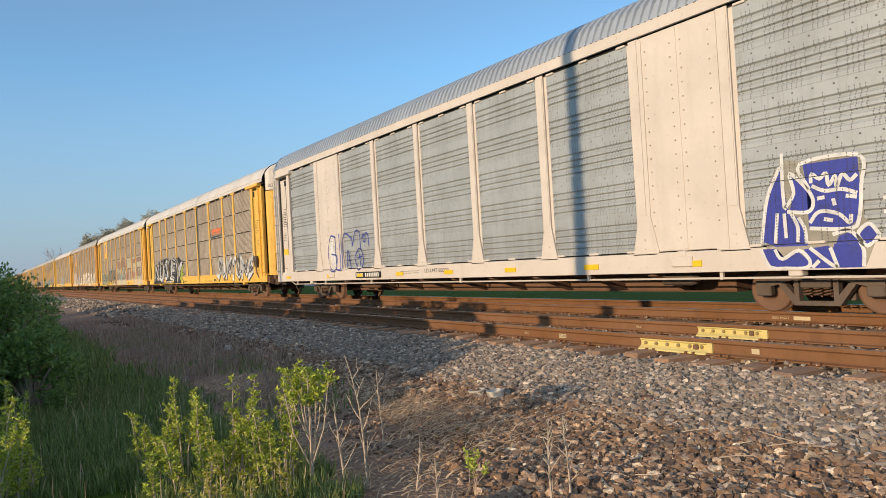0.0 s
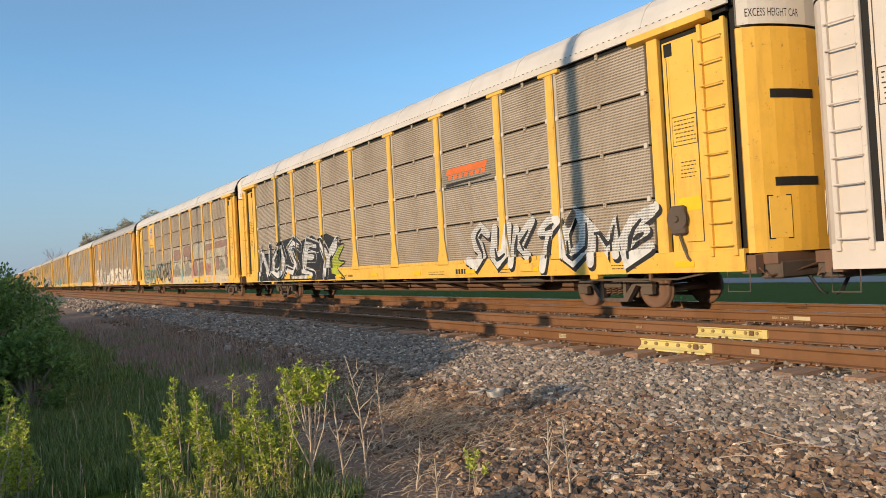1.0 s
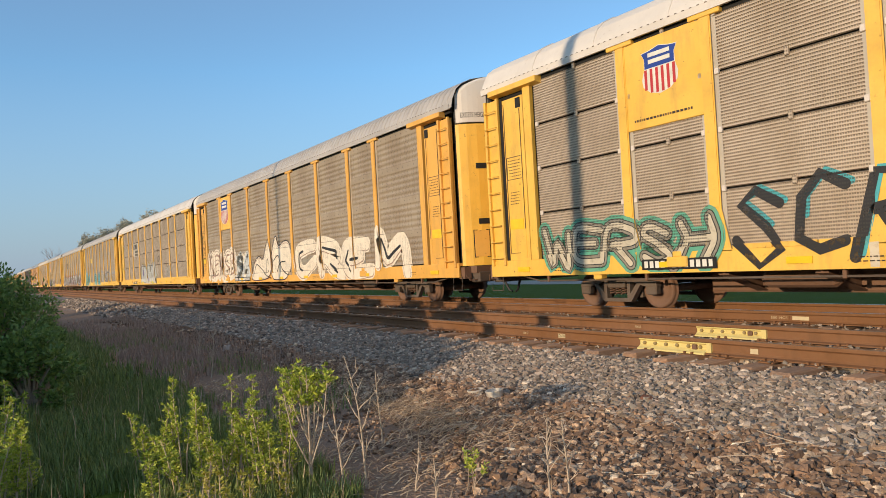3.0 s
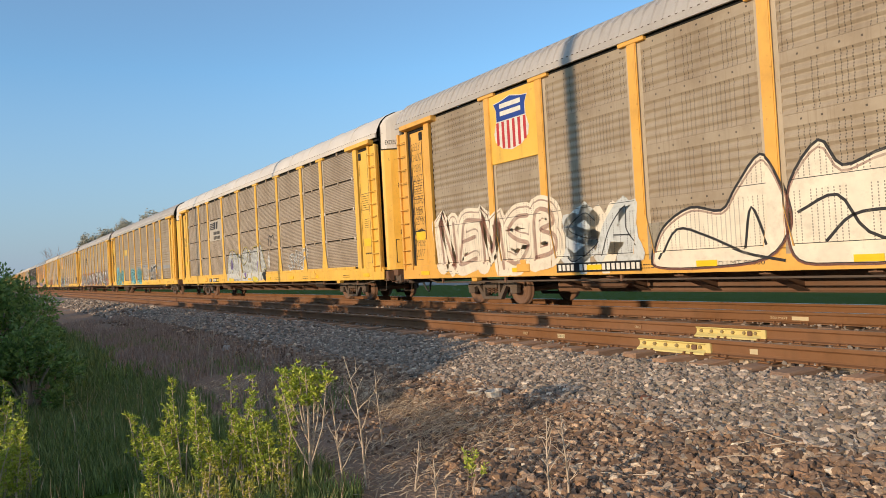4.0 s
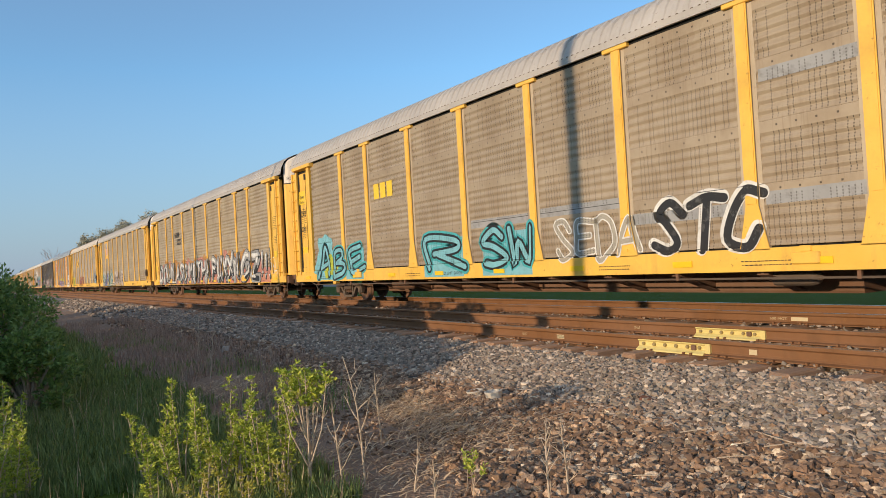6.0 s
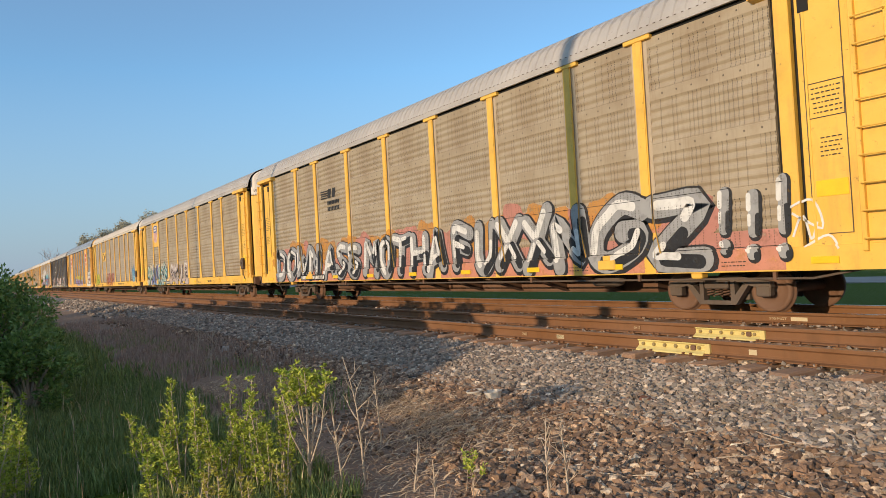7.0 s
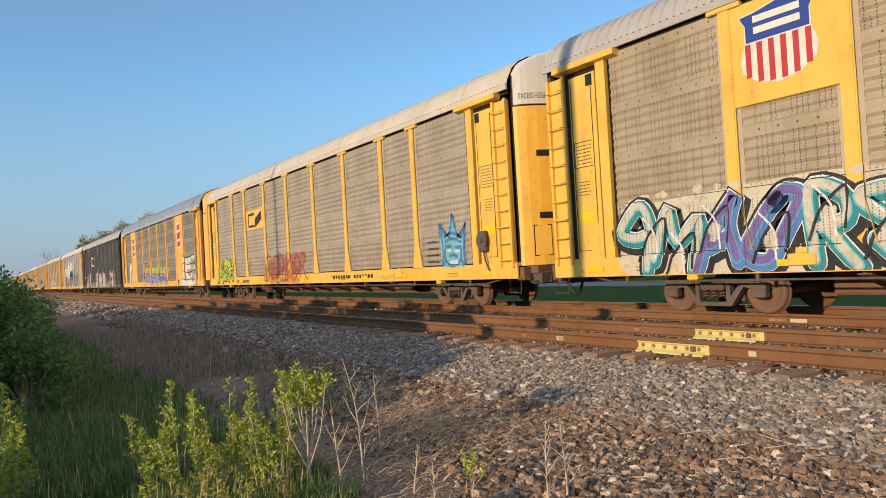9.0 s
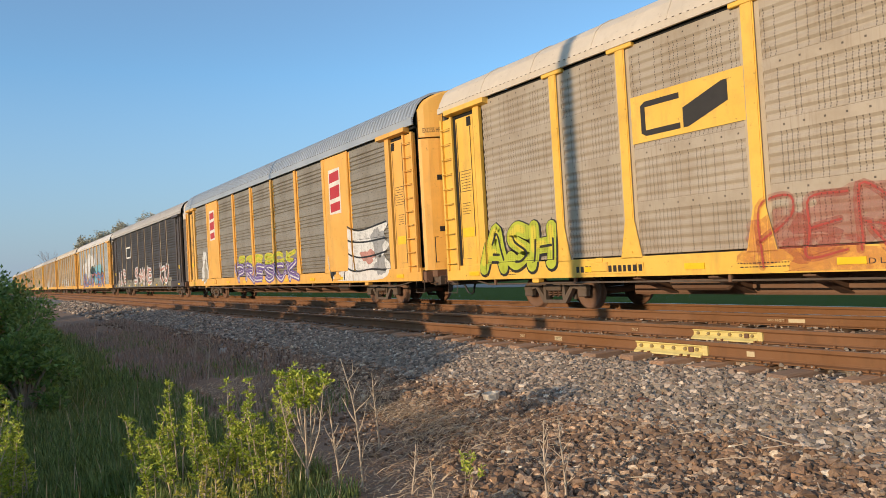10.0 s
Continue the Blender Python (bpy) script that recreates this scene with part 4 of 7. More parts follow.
    brake = brake_gear and part("hand_brake", lambda: Shape().chamfered(11.45, 11.75, -1.66, -1.53, 1.35, 1.85, 0.03).lathe([(0.0, -1.7), (0.05, -1.7), (0.06, -1.66), (0.2, -1.665), (0.21, -1.655), (0.2, -1.645), (0.0, -1.65)], (11.6, 0, 1.62), 14), GRIME, car, "dark rusty hand brake gear", None, "hand_brake")
    brake_gear and part("brake_chain", lambda: Shape().tube([(11.6, -1.6, 1.36), (11.68, -1.62, 1.15), (11.75, -1.6, 0.95), (11.9, -1.5, 0.72)], 0.022, 6), GRIME, brake, "", None, "brake_chain")
    for i, ch in enumerate(("EXCESS HEIGHT CAR",)):
        v, f = letters(ch)
        lo, hi = v.min(0), v.max(0)
        q = (v - lo) / (hi - lo)
        # lettering round the curved end's top band
        for sg in (1,):
            verts = []
            for u, w in q:
                s_ = 0.15 + u * 0.95
                pts = end_outline(1, 0.012)
                acc = 0.0
                for (ax, ay), (bx, by) in zip(pts, pts[1:]):
                    L = math.hypot(bx - ax, by - ay)
                    if s_ <= acc + L or (bx, by) == pts[-1]:
                        k = (s_ - acc) / L
                        verts.append((ax + (bx - ax) * k, ay + (by - ay) * k, 4.72 + w * 0.13))
                        break
                    acc += L
            s = Shape()
            s.add(verts, f)
            me = s.mesh("end_lettering", STENCIL)
            part("end_lettering", me, STENCIL, car, "black warning words on the end top")
    return car, spin


def shield(car, x0, x1, z0, z1):
    """A striped shield sign without words."""
    def at(u, w):
        return (x0 + (x1 - x0) * u, z0 + (z1 - z0) * w)
    outline = [(0.5, 0), (0.78, 0.06), (0.97, 0.2), (1.0, 0.36), (0.93, 0.55), (0.92, 0.78), (1.0, 0.92), (0.78, 0.94), (0.5, 1.0), (0.22, 0.94), (0.0, 0.92), (0.08, 0.78), (0.07, 0.55), (0.0, 0.36), (0.03, 0.2), (0.22, 0.06)]
    base = patch([at(u, w) for u, w in outline], STENCIL_W, car, "shield_sign", 39, "white and red striped shield with a blue top")
    upper = [(0.09, 0.57), (0.91, 0.57), (0.91, 0.78), (0.98, 0.905), (0.78, 0.925), (0.5, 0.985), (0.22, 0.925), (0.02, 0.905), (0.09, 0.78)]
    patch([at(u, w) for u, w in upper], LOGO_BLUE, base, "blue_field", 42)
    for i in range(6):
        u = 0.075 + i * 0.155
        low = 0.03 + 1.15 * abs(u + 0.04 - 0.5) ** 2.6
        patch([at(u, low), at(u + 0.075, low + 0.005), at(u + 0.075, 0.55), at(u, 0.55)], LOGO_RED, base, "red_stripe", 42)
    for k, w in enumerate((0.80, 0.66)):
        patch([at(0.2, w), at(0.8, w), at(0.8, w + 0.085), at(0.2, w + 0.085)], STENCIL_W, base, "white_bar", 45)


def stripes_sign(car, x0, z0, k=1.0, depth=5):
    """Dark slanted stripes running into a dark block, with two bars below."""
    for i in range(4):
        patch(rect(x0, x0 + 0.62 * k + i * 0.06, z0 + i * 0.09 * k, z0 + (i * 0.09 + 0.055) * k), STENCIL, car, "sign_stripe", depth)
    a = x0 + 0.66 * k
    for dx in (0.0, 0.42):
        patch([(a + dx * k, z0), (a + (dx + 0.3) * k, z0), (a + (dx + 0.42) * k, z0 + 0.36 * k), (a + (dx + 0.1) * k, z0 + 0.36 * k)], STENCIL, car, "sign_block", depth)
    for i in range(2):
        x = a - 0.02
        while x < a + 1.0 * k:
            patch(rect(x, x + 0.1 * k, z0 - (0.28 + 0.24 * i) * k, z0 - (0.12 + 0.24 * i) * k), STENCIL, car, "sign_bar", depth)
            x += 0.145 * k


def loop_sign(car, x0, z0, w, h, mat):
    """A dark bent band: an open loop and a slanted stroke, as plain shapes."""
    t = 0.15 * h / 0.9
    a = w * 0.44
    patch(rect(x0 + t, x0 + a, z0, z0 + t), mat, car, "sign_band", 5)
    patch(rect(x0 + t, x0 + a, z0 + h - t, z0 + h), mat, car, "sign_band", 5)
    patch([(x0, z0 + t * 0.6), (x0 + t, z0), (x0 + t, z0 + h), (x0, z0 + h - t * 0.6)], mat, car, "sign_band", 5)
    b = x0 + a + t * 0.6
    patch([(b, z0), (b + t, z0), (b + w * 0.4 + t, z0 + h * 0.45), (b + w * 0.4 + t, z0 + h), (b + w * 0.4, z0 + h), (b, z0 + h * 0.55)], mat, car, "sign_band", 6)


def number_plate(car, x0, x1, back=BLACK, front=STENCIL_W, z0=0.76, z1=0.95):
    """A dark band on the sill with the car's marks as plain bars."""
    p = patch(rect(x0, x1, z0, z1), back, car, "mark_band", 16)
    x, n = x0 + 0.06, 0
    while x < x1 - 0.1:
        if n != 4:
            patch(rect(x, x + 0.085, z0 + 0.035, z1 - 0.035), front, p, "mark_bar", 18)
        x += 0.125
        n += 1


def sill_notes(car, seed):
    r = random.Random(seed)
    for x in (-10.6, -4.4, 3.2, 6.3, 9.9):
        bars(x, x + r.uniform(0.5, 0.9), 0.78, 0.9, 2, STENCIL, car, seed + int(x))
    words("LD LMT 80000", -2.45, -1.55, 0.8, 0.88, STENCIL, car)


B, Wt = S_BLACK, S_WHITE
CARS = []


def add_car(k, shift, made):
    car, spin = made
    CARS.append((k, shift, car, spin))
    return car


# k counts the cars from the one in front at the start
def build_cars():
    # 0: cream-white car with silver sheets and broad white panels
    c = add_car(0, 0.03, rack_car("cream-white enclosed car with silver ribbed sheets and blue graffiti", WHITE, ROOF_BLUE, PUNCHED_C, "deep", 5, 0.0, True, 0.16, top=WHITE, rise=1.1))
    for a in (-8.45, 6.58):
        part("broad_panel", lambda: Shape().chamfered(0.1, 1.77, -SKIN - 0.04, -SKIN + 0.04, SILL_TOP + 0.02, 4.93, 0.012).chamfered(0.9, 0.96, -SKIN - 0.055, -SKIN - 0.03, SILL_TOP + 0.05, 4.9, 0.006), WHITE, c, "riveted cream-white panel", (a, 0, 0), "broad_panel")
        for x, h in ((0.10, 0.09), (1.77, -0.09)):
            part("stiffener", lambda: Shape().plate([(x, SILL_TOP), (x + h * 2.6, SILL_TOP), (x + h * 2.6, SILL_TOP + 0.06), (x + h, 1.7), (x + h, 4.9), (x, 4.9)], -SKIN - 0.058, -SKIN - 0.041), WHITE, c, "", (a, 0, 0), ("stiffener", x))
        dots = Shape()
        for x in (0.27, 0.82, 1.04, 1.6):
            for i in range(15):
                dots.lathe([(0.0, -SKIN - 0.056), (0.012, -SKIN - 0.056), (0.016, -SKIN - 0.04)], (x, 0, 1.3 + i * 0.24), 6)
        tagged(part("rivets", lambda: dots, FLANGE, c, "", (a, 0, 0), "panel_rivets"), kind="stuff")
    number_plate(c, -5.5, -3.75)
    edges = (-DOOR_POST, *POSTS, DOOR_POST)
    for a, b in zip(edges, edges[1:]):
        for u in (0.12, 0.5, 0.88):
            part("sheet_clip", lambda: Shape().chamfered(-0.11, 0.11, -SKIN - 0.035, -SKIN + 0.03, 4.885, 4.925, 0.006), WHITE, c, "", (a + (b - a) * u, 0, 0), "top_clip")
            part("sheet_clip", lambda: Shape().chamfered(-0.13, 0.13, -SKIN - 0.035, -SKIN + 0.03, 1.075, 1.115, 0.006), WHITE, c, "", (a + (b - a) * u, 0, 0), "low_clip")
    words("LD LMT 80000", -1.2, 0.0, 0.86, 0.96, STENCIL, c)
    bars(-11.9, -11.6, 2.9, 3.6, 7, STENCIL, c, 8)
    bars(-2.6, -1.5, 0.84, 0.95, 2, STENCIL, c, 9)
    tag = fan([(-7.55, 1.9), (-7.2, 2.15), (-6.9, 1.1), (-7.3, 1.05)], S_WHITE, c, 45, "graffiti", "thin blue outline graffiti letters")
    for line in (((-6.95, 2.15), (-7.35, 2.2), (-7.62, 1.7), (-7.45, 1.1), (-7.05, 1.05), (-6.9, 1.5), (-7.35, 1.6)), ((-7.0, 2.2), (-6.95, 1.2), (-6.7, 1.05), (-6.5, 1.2), (-6.55, 2.25)), ((-6.75, 2.0), (-6.78, 1.3)), ((-6.45, 1.1), (-6.4, 2.2), (-5.8, 2.05), (-5.75, 1.8), (-5.5, 2.25), (-5.2, 2.2), (-5.15, 1.65)),
                 ((-6.2, 1.05), (-6.1, 1.7), (-5.9, 1.05)), ((-6.15, 1.35), (-5.95, 1.35)), ((-5.3, 1.7), (-5.6, 1.4), (-5.3, 1.02), (-5.0, 1.25), (-5.1, 1.65), (-5.3, 1.7)), ((-5.25, 1.55), (-5.2, 1.15)), ((-5.4, 1.4), (-5.08, 1.45)), ((-5.05, 2.0), (-4.9, 2.15), (-4.95, 1.95), (-4.8, 1.9), (-4.78, 2.15), (-4.6, 2.1), (-4.55, 1.75))):
        stroke(line, 0.05, S_BLUE, tag, 50 if line[0][0] < -6.6 else 8)
    figure = fan([(8.95, 1.1), (9.1, 2.1), (9.3, 2.35), (9.6, 2.3), (10.45, 2.3), (10.45, 1.4), (10.66, 1.2), (10.45, 0.72), (9.2, 0.72)], S_BUFF, c, 1.5, "graffiti", "blue and white graffiti figure with a flat cap")
    for shape in (((9.28, 2.26), (9.05, 1.8), (8.9, 1.15), (9.12, 1.06), (9.64, 1.05), (9.59, 1.39), (9.37, 1.57), (9.3, 1.89)), ((9.62, 2.24), (10.41, 2.24), (10.42, 1.84), (10.36, 1.38), (10.24, 1.27), (9.66, 1.3), (9.66, 1.93)), ((9.42, 2.1), (9.68, 1.85), (9.75, 1.67), (9.66, 1.54), (9.37, 1.57), (9.48, 1.87)),
                  ((8.91, 1.03), (9.16, 1.03), (9.23, 0.87), (9.5, 0.97), (9.65, 0.83), (9.61, 0.72), (9.27, 0.72), (9.04, 0.78)), ((9.59, 1.0), (9.96, 1.04), (10.07, 0.72), (9.68, 0.72)), ((10.01, 0.98), (10.08, 1.16), (10.24, 1.22), (10.43, 1.01), (10.4, 0.72), (10.09, 0.72)), ((10.64, 1.15), (10.58, 1.06), (10.49, 1.02), (10.38, 1.07), (10.36, 1.17), (10.41, 1.27), (10.51, 1.29), (10.59, 1.26))):
        fan(shape, S_BLUE, figure, 4)
    for line in (((9.27, 2.26), (9.03, 1.8), (8.89, 1.12)), ((9.31, 2.45), (9.29, 1.97), (9.3, 1.63)), ((9.3, 1.61), (9.46, 1.84), (9.41, 2.14), (9.68, 1.86), (9.75, 1.67), (9.66, 1.54), (9.34, 1.57)), ((9.7, 1.87), (9.58, 2.25), (10.43, 2.26), (10.44, 1.84), (10.38, 1.38), (10.24, 1.26), (9.67, 1.3)),
                 ((9.73, 1.95), (9.75, 2.08), (9.86, 2.0), (9.96, 2.07), (9.99, 1.89), (10.09, 2.02), (10.1, 1.85), (10.19, 2.03), (10.29, 1.93), (10.39, 2.0)), ((9.74, 1.91), (9.93, 1.82), (10.17, 1.82), (10.38, 1.74)), ((9.68, 1.38), (9.83, 1.53), (10.1, 1.48), (10.25, 1.34), (10.28, 1.46)), ((9.89, 1.42), (10.02, 1.39)), ((9.81, 1.72), (9.92, 1.73)), ((10.22, 1.72), (10.37, 1.69)), ((10.04, 1.7), (10.06, 1.6)),
                 ((9.18, 1.56), (9.12, 1.11)), ((9.29, 1.55), (9.3, 1.18)), ((9.4, 1.54), (9.49, 1.34), (9.48, 1.11)), ((9.51, 1.47), (9.6, 1.3), (9.61, 1.08)), ((8.9, 1.03), (9.03, 0.76), (9.29, 0.73), (9.6, 0.73), (9.67, 0.83), (9.51, 0.99), (9.24, 0.87), (9.13, 1.02)), ((9.68, 1.02), (9.97, 0.78), (10.07, 0.73)), ((9.81, 0.83), (9.7, 0.73)), ((9.98, 1.01), (10.07, 0.73)), ((10.0, 1.19), (10.24, 1.23), (10.43, 1.0), (10.43, 0.73)),
                 ((10.64, 1.15), (10.49, 1.01), (10.35, 1.17), (10.51, 1.31), (10.64, 1.15))):
        stroke(line, 0.055, S_WHITE, figure)
    bars(10.7, 11.0, 1.2, 1.75, 3, S_WHITE, c, 12, "tag")

    # 1: yellow car, close-ribbed sheets, white roof
    c = add_car(1, -0.09, rack_car("yellow enclosed car with close-ribbed grey sheets, white roof and graffiti", YELLOW, ROOF_WHITE, RIBBED, "fine", 4, 0.31, False, brake_gear=True))
    patch([(3.5 + 0.5, 2.95), (6.4, 2.95), (6.4, 3.5), (4.1, 3.5)], S_BUFF, c, "buffed_patch", 3)
    patch([(4.25, 3.32), (6.0, 3.32), (6.1, 3.48), (4.35, 3.48)], LOGO_ORANGE, c, "sign_bar", 5)
    patch([(4.25, 3.02), (6.2, 3.1), (6.2, 3.14), (4.25, 3.1)], STENCIL, c, "sign_bar", 5)
    for i in range(7):
        patch([(4.35 + i * 0.24, 3.2), (4.52 + i * 0.24, 3.2), (4.56 + i * 0.24, 3.3), (4.39 + i * 0.24, 3.3)], LOGO_ORANGE, c, "sign_bar", 6)
    tag_letters("SUKTOME", 5.1, 11.05, 0.78, 2.0, ((0.06, B, (0.05, -0.05)), (0.025, Wt, (0, 0.01)), (-0.125, B, (0.06, 0.0), (0.2, 0.7))), c, 5, 0.5, "black and white angular graffiti letters", 0.4, fat=0.185, taper=0.5, sharp=True)
    fan([(-11.2, 0.74), (-10.9, 1.9), (-9.3, 1.8), (-8.6, 2.3), (-6.9, 2.4), (-6.1, 2.2), (-4.9, 2.36), (-4.2, 2.05), (-3.6, 2.36), (-2.9, 2.15), (-3.1, 1.2), (-2.9, 0.74)], S_BLACK, c, 2.2, "graffiti_shade", "black shade behind angular letters")
    tag_letters("NOSEY", -11.0, -2.7, 0.72, 2.3, ((0.085, B, (0.02, -0.02)), (0.055, Wt, (0, 0.01)), (0.02, B, (0.02, -0.01)), (-0.07, Wt, (-0.06, 0.02), (0.03, 0.97)), (-0.09, Wt, (0.10, -0.03), (0.2, 0.7))), c, 9, 0.5, "black and silver angular graffiti letters", 0.35, fat=0.14, taper=0.3, sharp=True)
    burst = patch([(-3.2, 0.95), (-2.2, 0.72), (-2.75, 1.1), (-2.2, 1.3), (-2.75, 1.4), (-2.2, 1.85), (-3.2, 1.8)], S_LIME, c, "graffiti_arrow", 4, "lime spikes edged in black")
    stroke([(-3.1, 1.86), (-2.16, 1.9), (-2.68, 1.42), (-2.14, 1.31), (-2.68, 1.1), (-2.12, 0.74), (-3.1, 0.92)], 0.05, S_BLACK, burst, 6)
    number_plate(c, 4.5, 5.2, YELLOW, STENCIL)
    number_plate(c, -7.7, -5.2)

    # 2: yellow car with close-ribbed sheets and faded murals
    c = add_car(2, 0.12, rack_car("yellow enclosed car with close-ribbed sheets and faded mural graffiti", YELLOW, ROOF_WHITE, RIBBED_B, "fine", 4, 0.31, False))
    p = part("sign_panel", lambda: Shape().chamfered(0.1, 1.77, -SKIN - 0.035, -SKIN + 0.03, 3.3, 4.88, 0.01), YELLOW, c, "yellow panel with a small shield", (-8.45, 0, 0), "sign_panel")
    shield(c, -7.95, -7.15, 3.85, 4.7)
    bars(-8.2, -6.9, 3.4, 3.55, 1, STENCIL, c, 4, depth=39)
    patch(rect(-1.2, 11.0, SILL_TOP + 0.02, 2.9), S_CREAM, c, "graffiti_ground", 2)
    patch(rect(-4.2, 4.0, SILL_LOW + 0.02, SILL_TOP), S_CREAM, c, "graffiti_ground", 2)
    patch(rect(6.4, 11.0, SILL_LOW + 0.02, SILL_TOP), S_CREAM, c, "graffiti_ground", 2)
    for x0, x1, z0, z1 in ((-0.9, 0.9, 2.15, 2.8), (1.7, 3.6, 2.3, 2.9), (1.7, 2.1, 1.9, 2.4), (3.3, 3.7, 1.9, 2.5), (4.2, 4.9, 1.15, 1.9), (5.5, 6.2, 1.15, 1.9), (4.2, 6.2, 1.95, 2.1), (6.8, 8.2, 2.45, 2.8), (6.8, 7.1, 2.0, 2.5), (8.7, 10.9, 2.5, 2.85), (10.5, 10.9, 1.5, 2.5), (8.7, 9.3, 1.4, 2.1)):
        fan(rounded([(x0 + 0.05, z0), (x1 - 0.02, z0 + 0.04), (x1, z1 - 0.06), (x1 - 0.15, z1), (x0 + 0.1, z1 - 0.03), (x0, z1 - 0.2)]), S_ROSE, c, 4, "faded_letter")
    for i, (cx, cz, rx, rz, m) in enumerate(((-0.2, 1.5, 0.9, 0.35, S_BUFF), (2.6, 1.5, 0.8, 0.4, S_BUFF), (3.1, 2.2, 0.5, 0.3, S_BUFF), (7.2, 1.5, 0.5, 0.3, S_PINK), (3.95, 1.4, 0.3, 0.4, S_PINK), (-1.5, 1.0, 0.3, 0.35, S_PINK), (1.3, 1.3, 0.22, 0.4, S_SKY), (9.8, 1.6, 0.5, 0.3, S_BUFF))):
        cloud(cx, cz, rx, rz, m, c, 40 + i, 3)
    tag_letters("SCRAS", -6.3, -1.5, 0.78, 2.15, ((-0.02, S_CYAN, (0.09, 0.04), (0.0, 0.5)), (0.005, B, (0, 0))), c, 31, 0.15, "black graffiti letters", 0.4, fat=0.07, sharp=True)
    tag_letters("WERSH", -10.9, -6.6, 0.82, 1.65, ((0.16, S_GREEN, (0, 0)), (0.075, B, (0, 0)), (0.055, S_BUFF, (0, 0)), (0.0, B, (0, 0)), (-0.02, S_CREAM, (0, 0))), c, 32, 0.1, "mint-edged graffiti letters", 0.4)
    number_plate(c, -8.2, -6.6)
    number_plate(c, 4.4, 5.3, YELLOW, STENCIL)

    # 3: yellow car, punched tan sheets, galvanised roof, shield panel
    c = add_car(3, 0.0, rack_car("yellow enclosed car with punched tan sheets, grey roof and pale graffiti", YELLOW_B, ROOF_GREY, PUNCHED_B, "broad", 4, 0.31, True, rise=0.96))
    part("sign_panel", lambda: None, YELLOW, c, "yellow panel with a striped shield", (-8.45, 0, 0), "sign_panel")
    shield(c, -8.2, -6.95, 3.55, 4.78)
    patch(rect(-11.0, 7.5, 0.95, 1.6), S_BUFF, c, "graffiti_ground", 2)
    tag_letters("NEMSB", -10.95, -6.2, 0.85, 2.3, ((0.14, S_IVORY, (0, 0)), (0.045, S_FADED, (0, 0.02)), (0.03, S_IVORY, (0, 0)), (-0.085, S_FADED, (0.02, 0))), c, 51, 0.15, "cream and red graffiti letters", 0.3, fat=0.13)
    for x, m in ((-5.6, S_PALE), (-4.9, S_IVORY), (-4.4, S_PALE)):
        cloud(x, 1.45, 0.45, 0.65, m, c, int(x * 20) + 400, 3, "sprayed_shape")
    tag_letters("SA", -6.1, -4.0, 0.95, 2.1, ((0.05, S_PALE, (0, 0)), (-0.08, S_BLACK, (0.02, -0.02))), c, 54, 0.2, "pale graffiti letters with dark slits", 0.4)
    # broad pale swells with two tall humps
    for outline in (((-3.75, 1.0), (-3.5, 1.5), (-2.9, 1.8), (-2.3, 1.7), (-2.0, 2.05), (-1.55, 2.5), (-1.25, 2.1), (-1.1, 1.4), (-1.5, 0.9), (-2.6, 0.78), (-3.6, 0.8)),
                    ((-1.15, 1.3), (-1.1, 2.0), (-0.62, 2.56), (-0.3, 2.15), (0.3, 2.3), (0.9, 2.2), (1.1, 1.5), (0.6, 0.85), (-0.4, 0.78), (-1.0, 0.85))):
        hump = fan(rounded(outline), S_IVORY, c, 4, "graffiti", "pale cream graffiti swell with a dark edge")
        stroke(outline, 0.045, S_BLACK, hump, 6, "sprayed_line", True)
        stroke([(x * 0.985 - 0.02, z * 0.95 + 0.03) for x, z in outline], 0.035, S_FADED, hump, 6.5, "sprayed_line", True)
    for line in (((-3.6, 0.95), (-3.2, 1.45), (-2.6, 1.3), (-1.9, 1.0), (-1.2, 0.85)), ((-1.9, 1.05), (-1.75, 1.7), (-1.5, 1.1)), ((-1.0, 1.55), (-0.4, 1.75), (0.0, 1.2), (0.8, 0.95)), ((-0.6, 1.1), (-0.2, 1.45), (0.4, 1.5))):
        stroke(line, 0.045, S_BLACK, hump, 8)
    tag_letters("CREM", 1.4, 10.2, 0.82, 2.1, ((0.12, S_IVORY, (0, 0)), (0.045, S_FADED, (0, -0.02)), (0.03, S_IVORY, (0, 0)), (-0.11, S_BLACK, (0.04, -0.03), (0.3, 0.7))), c, 53, 0.3, "pale graffiti letters", 0.5, fat=0.155, taper=0.3)
    number_plate(c, -6.3, -4.0)
    for i, t in enumerate(("OBELS", "CHOZ", "FOEMS", "FROST", "REFT", "DURAG", "EMER", "GEMS", "PACK", "IMPUSE", "2017")):
        words(t, -12.15 + 0.05 * (i % 3), -11.6 + 0.06 * (i % 2), 4.2 - i * 0.29, 4.4 - i * 0.29, S_BLACK, c, "black marker tag", 0.45, "tag", -0.02)
    cloud(-11.85, 1.95, 0.3, 0.1, S_BLACK, c, 54)

    # 4: yellow car, close-ribbed, white roof, dark stripes sign
    c = add_car(4, 0.06, rack_car("bright yellow enclosed car with close-ribbed sheets and white roof", YELLOW, ROOF_WHITE, RIBBED_B, "fine", 4, 0.31, False))
    part("sign_panel", lambda: Shape().chamfered(-6.42, -4.1, -SKIN - 0.02, -SKIN + 0.03, 2.86, 3.90, 0.008), FLANGE, c, "flat grey sign plate", None, "stripes_plate")
    stripes_sign(c, -6.3, 3.45, 1.0, 25)
    number_plate(c, -6.7, -6.3)
    number_plate(c, -6.05, -5.0, BLACK)
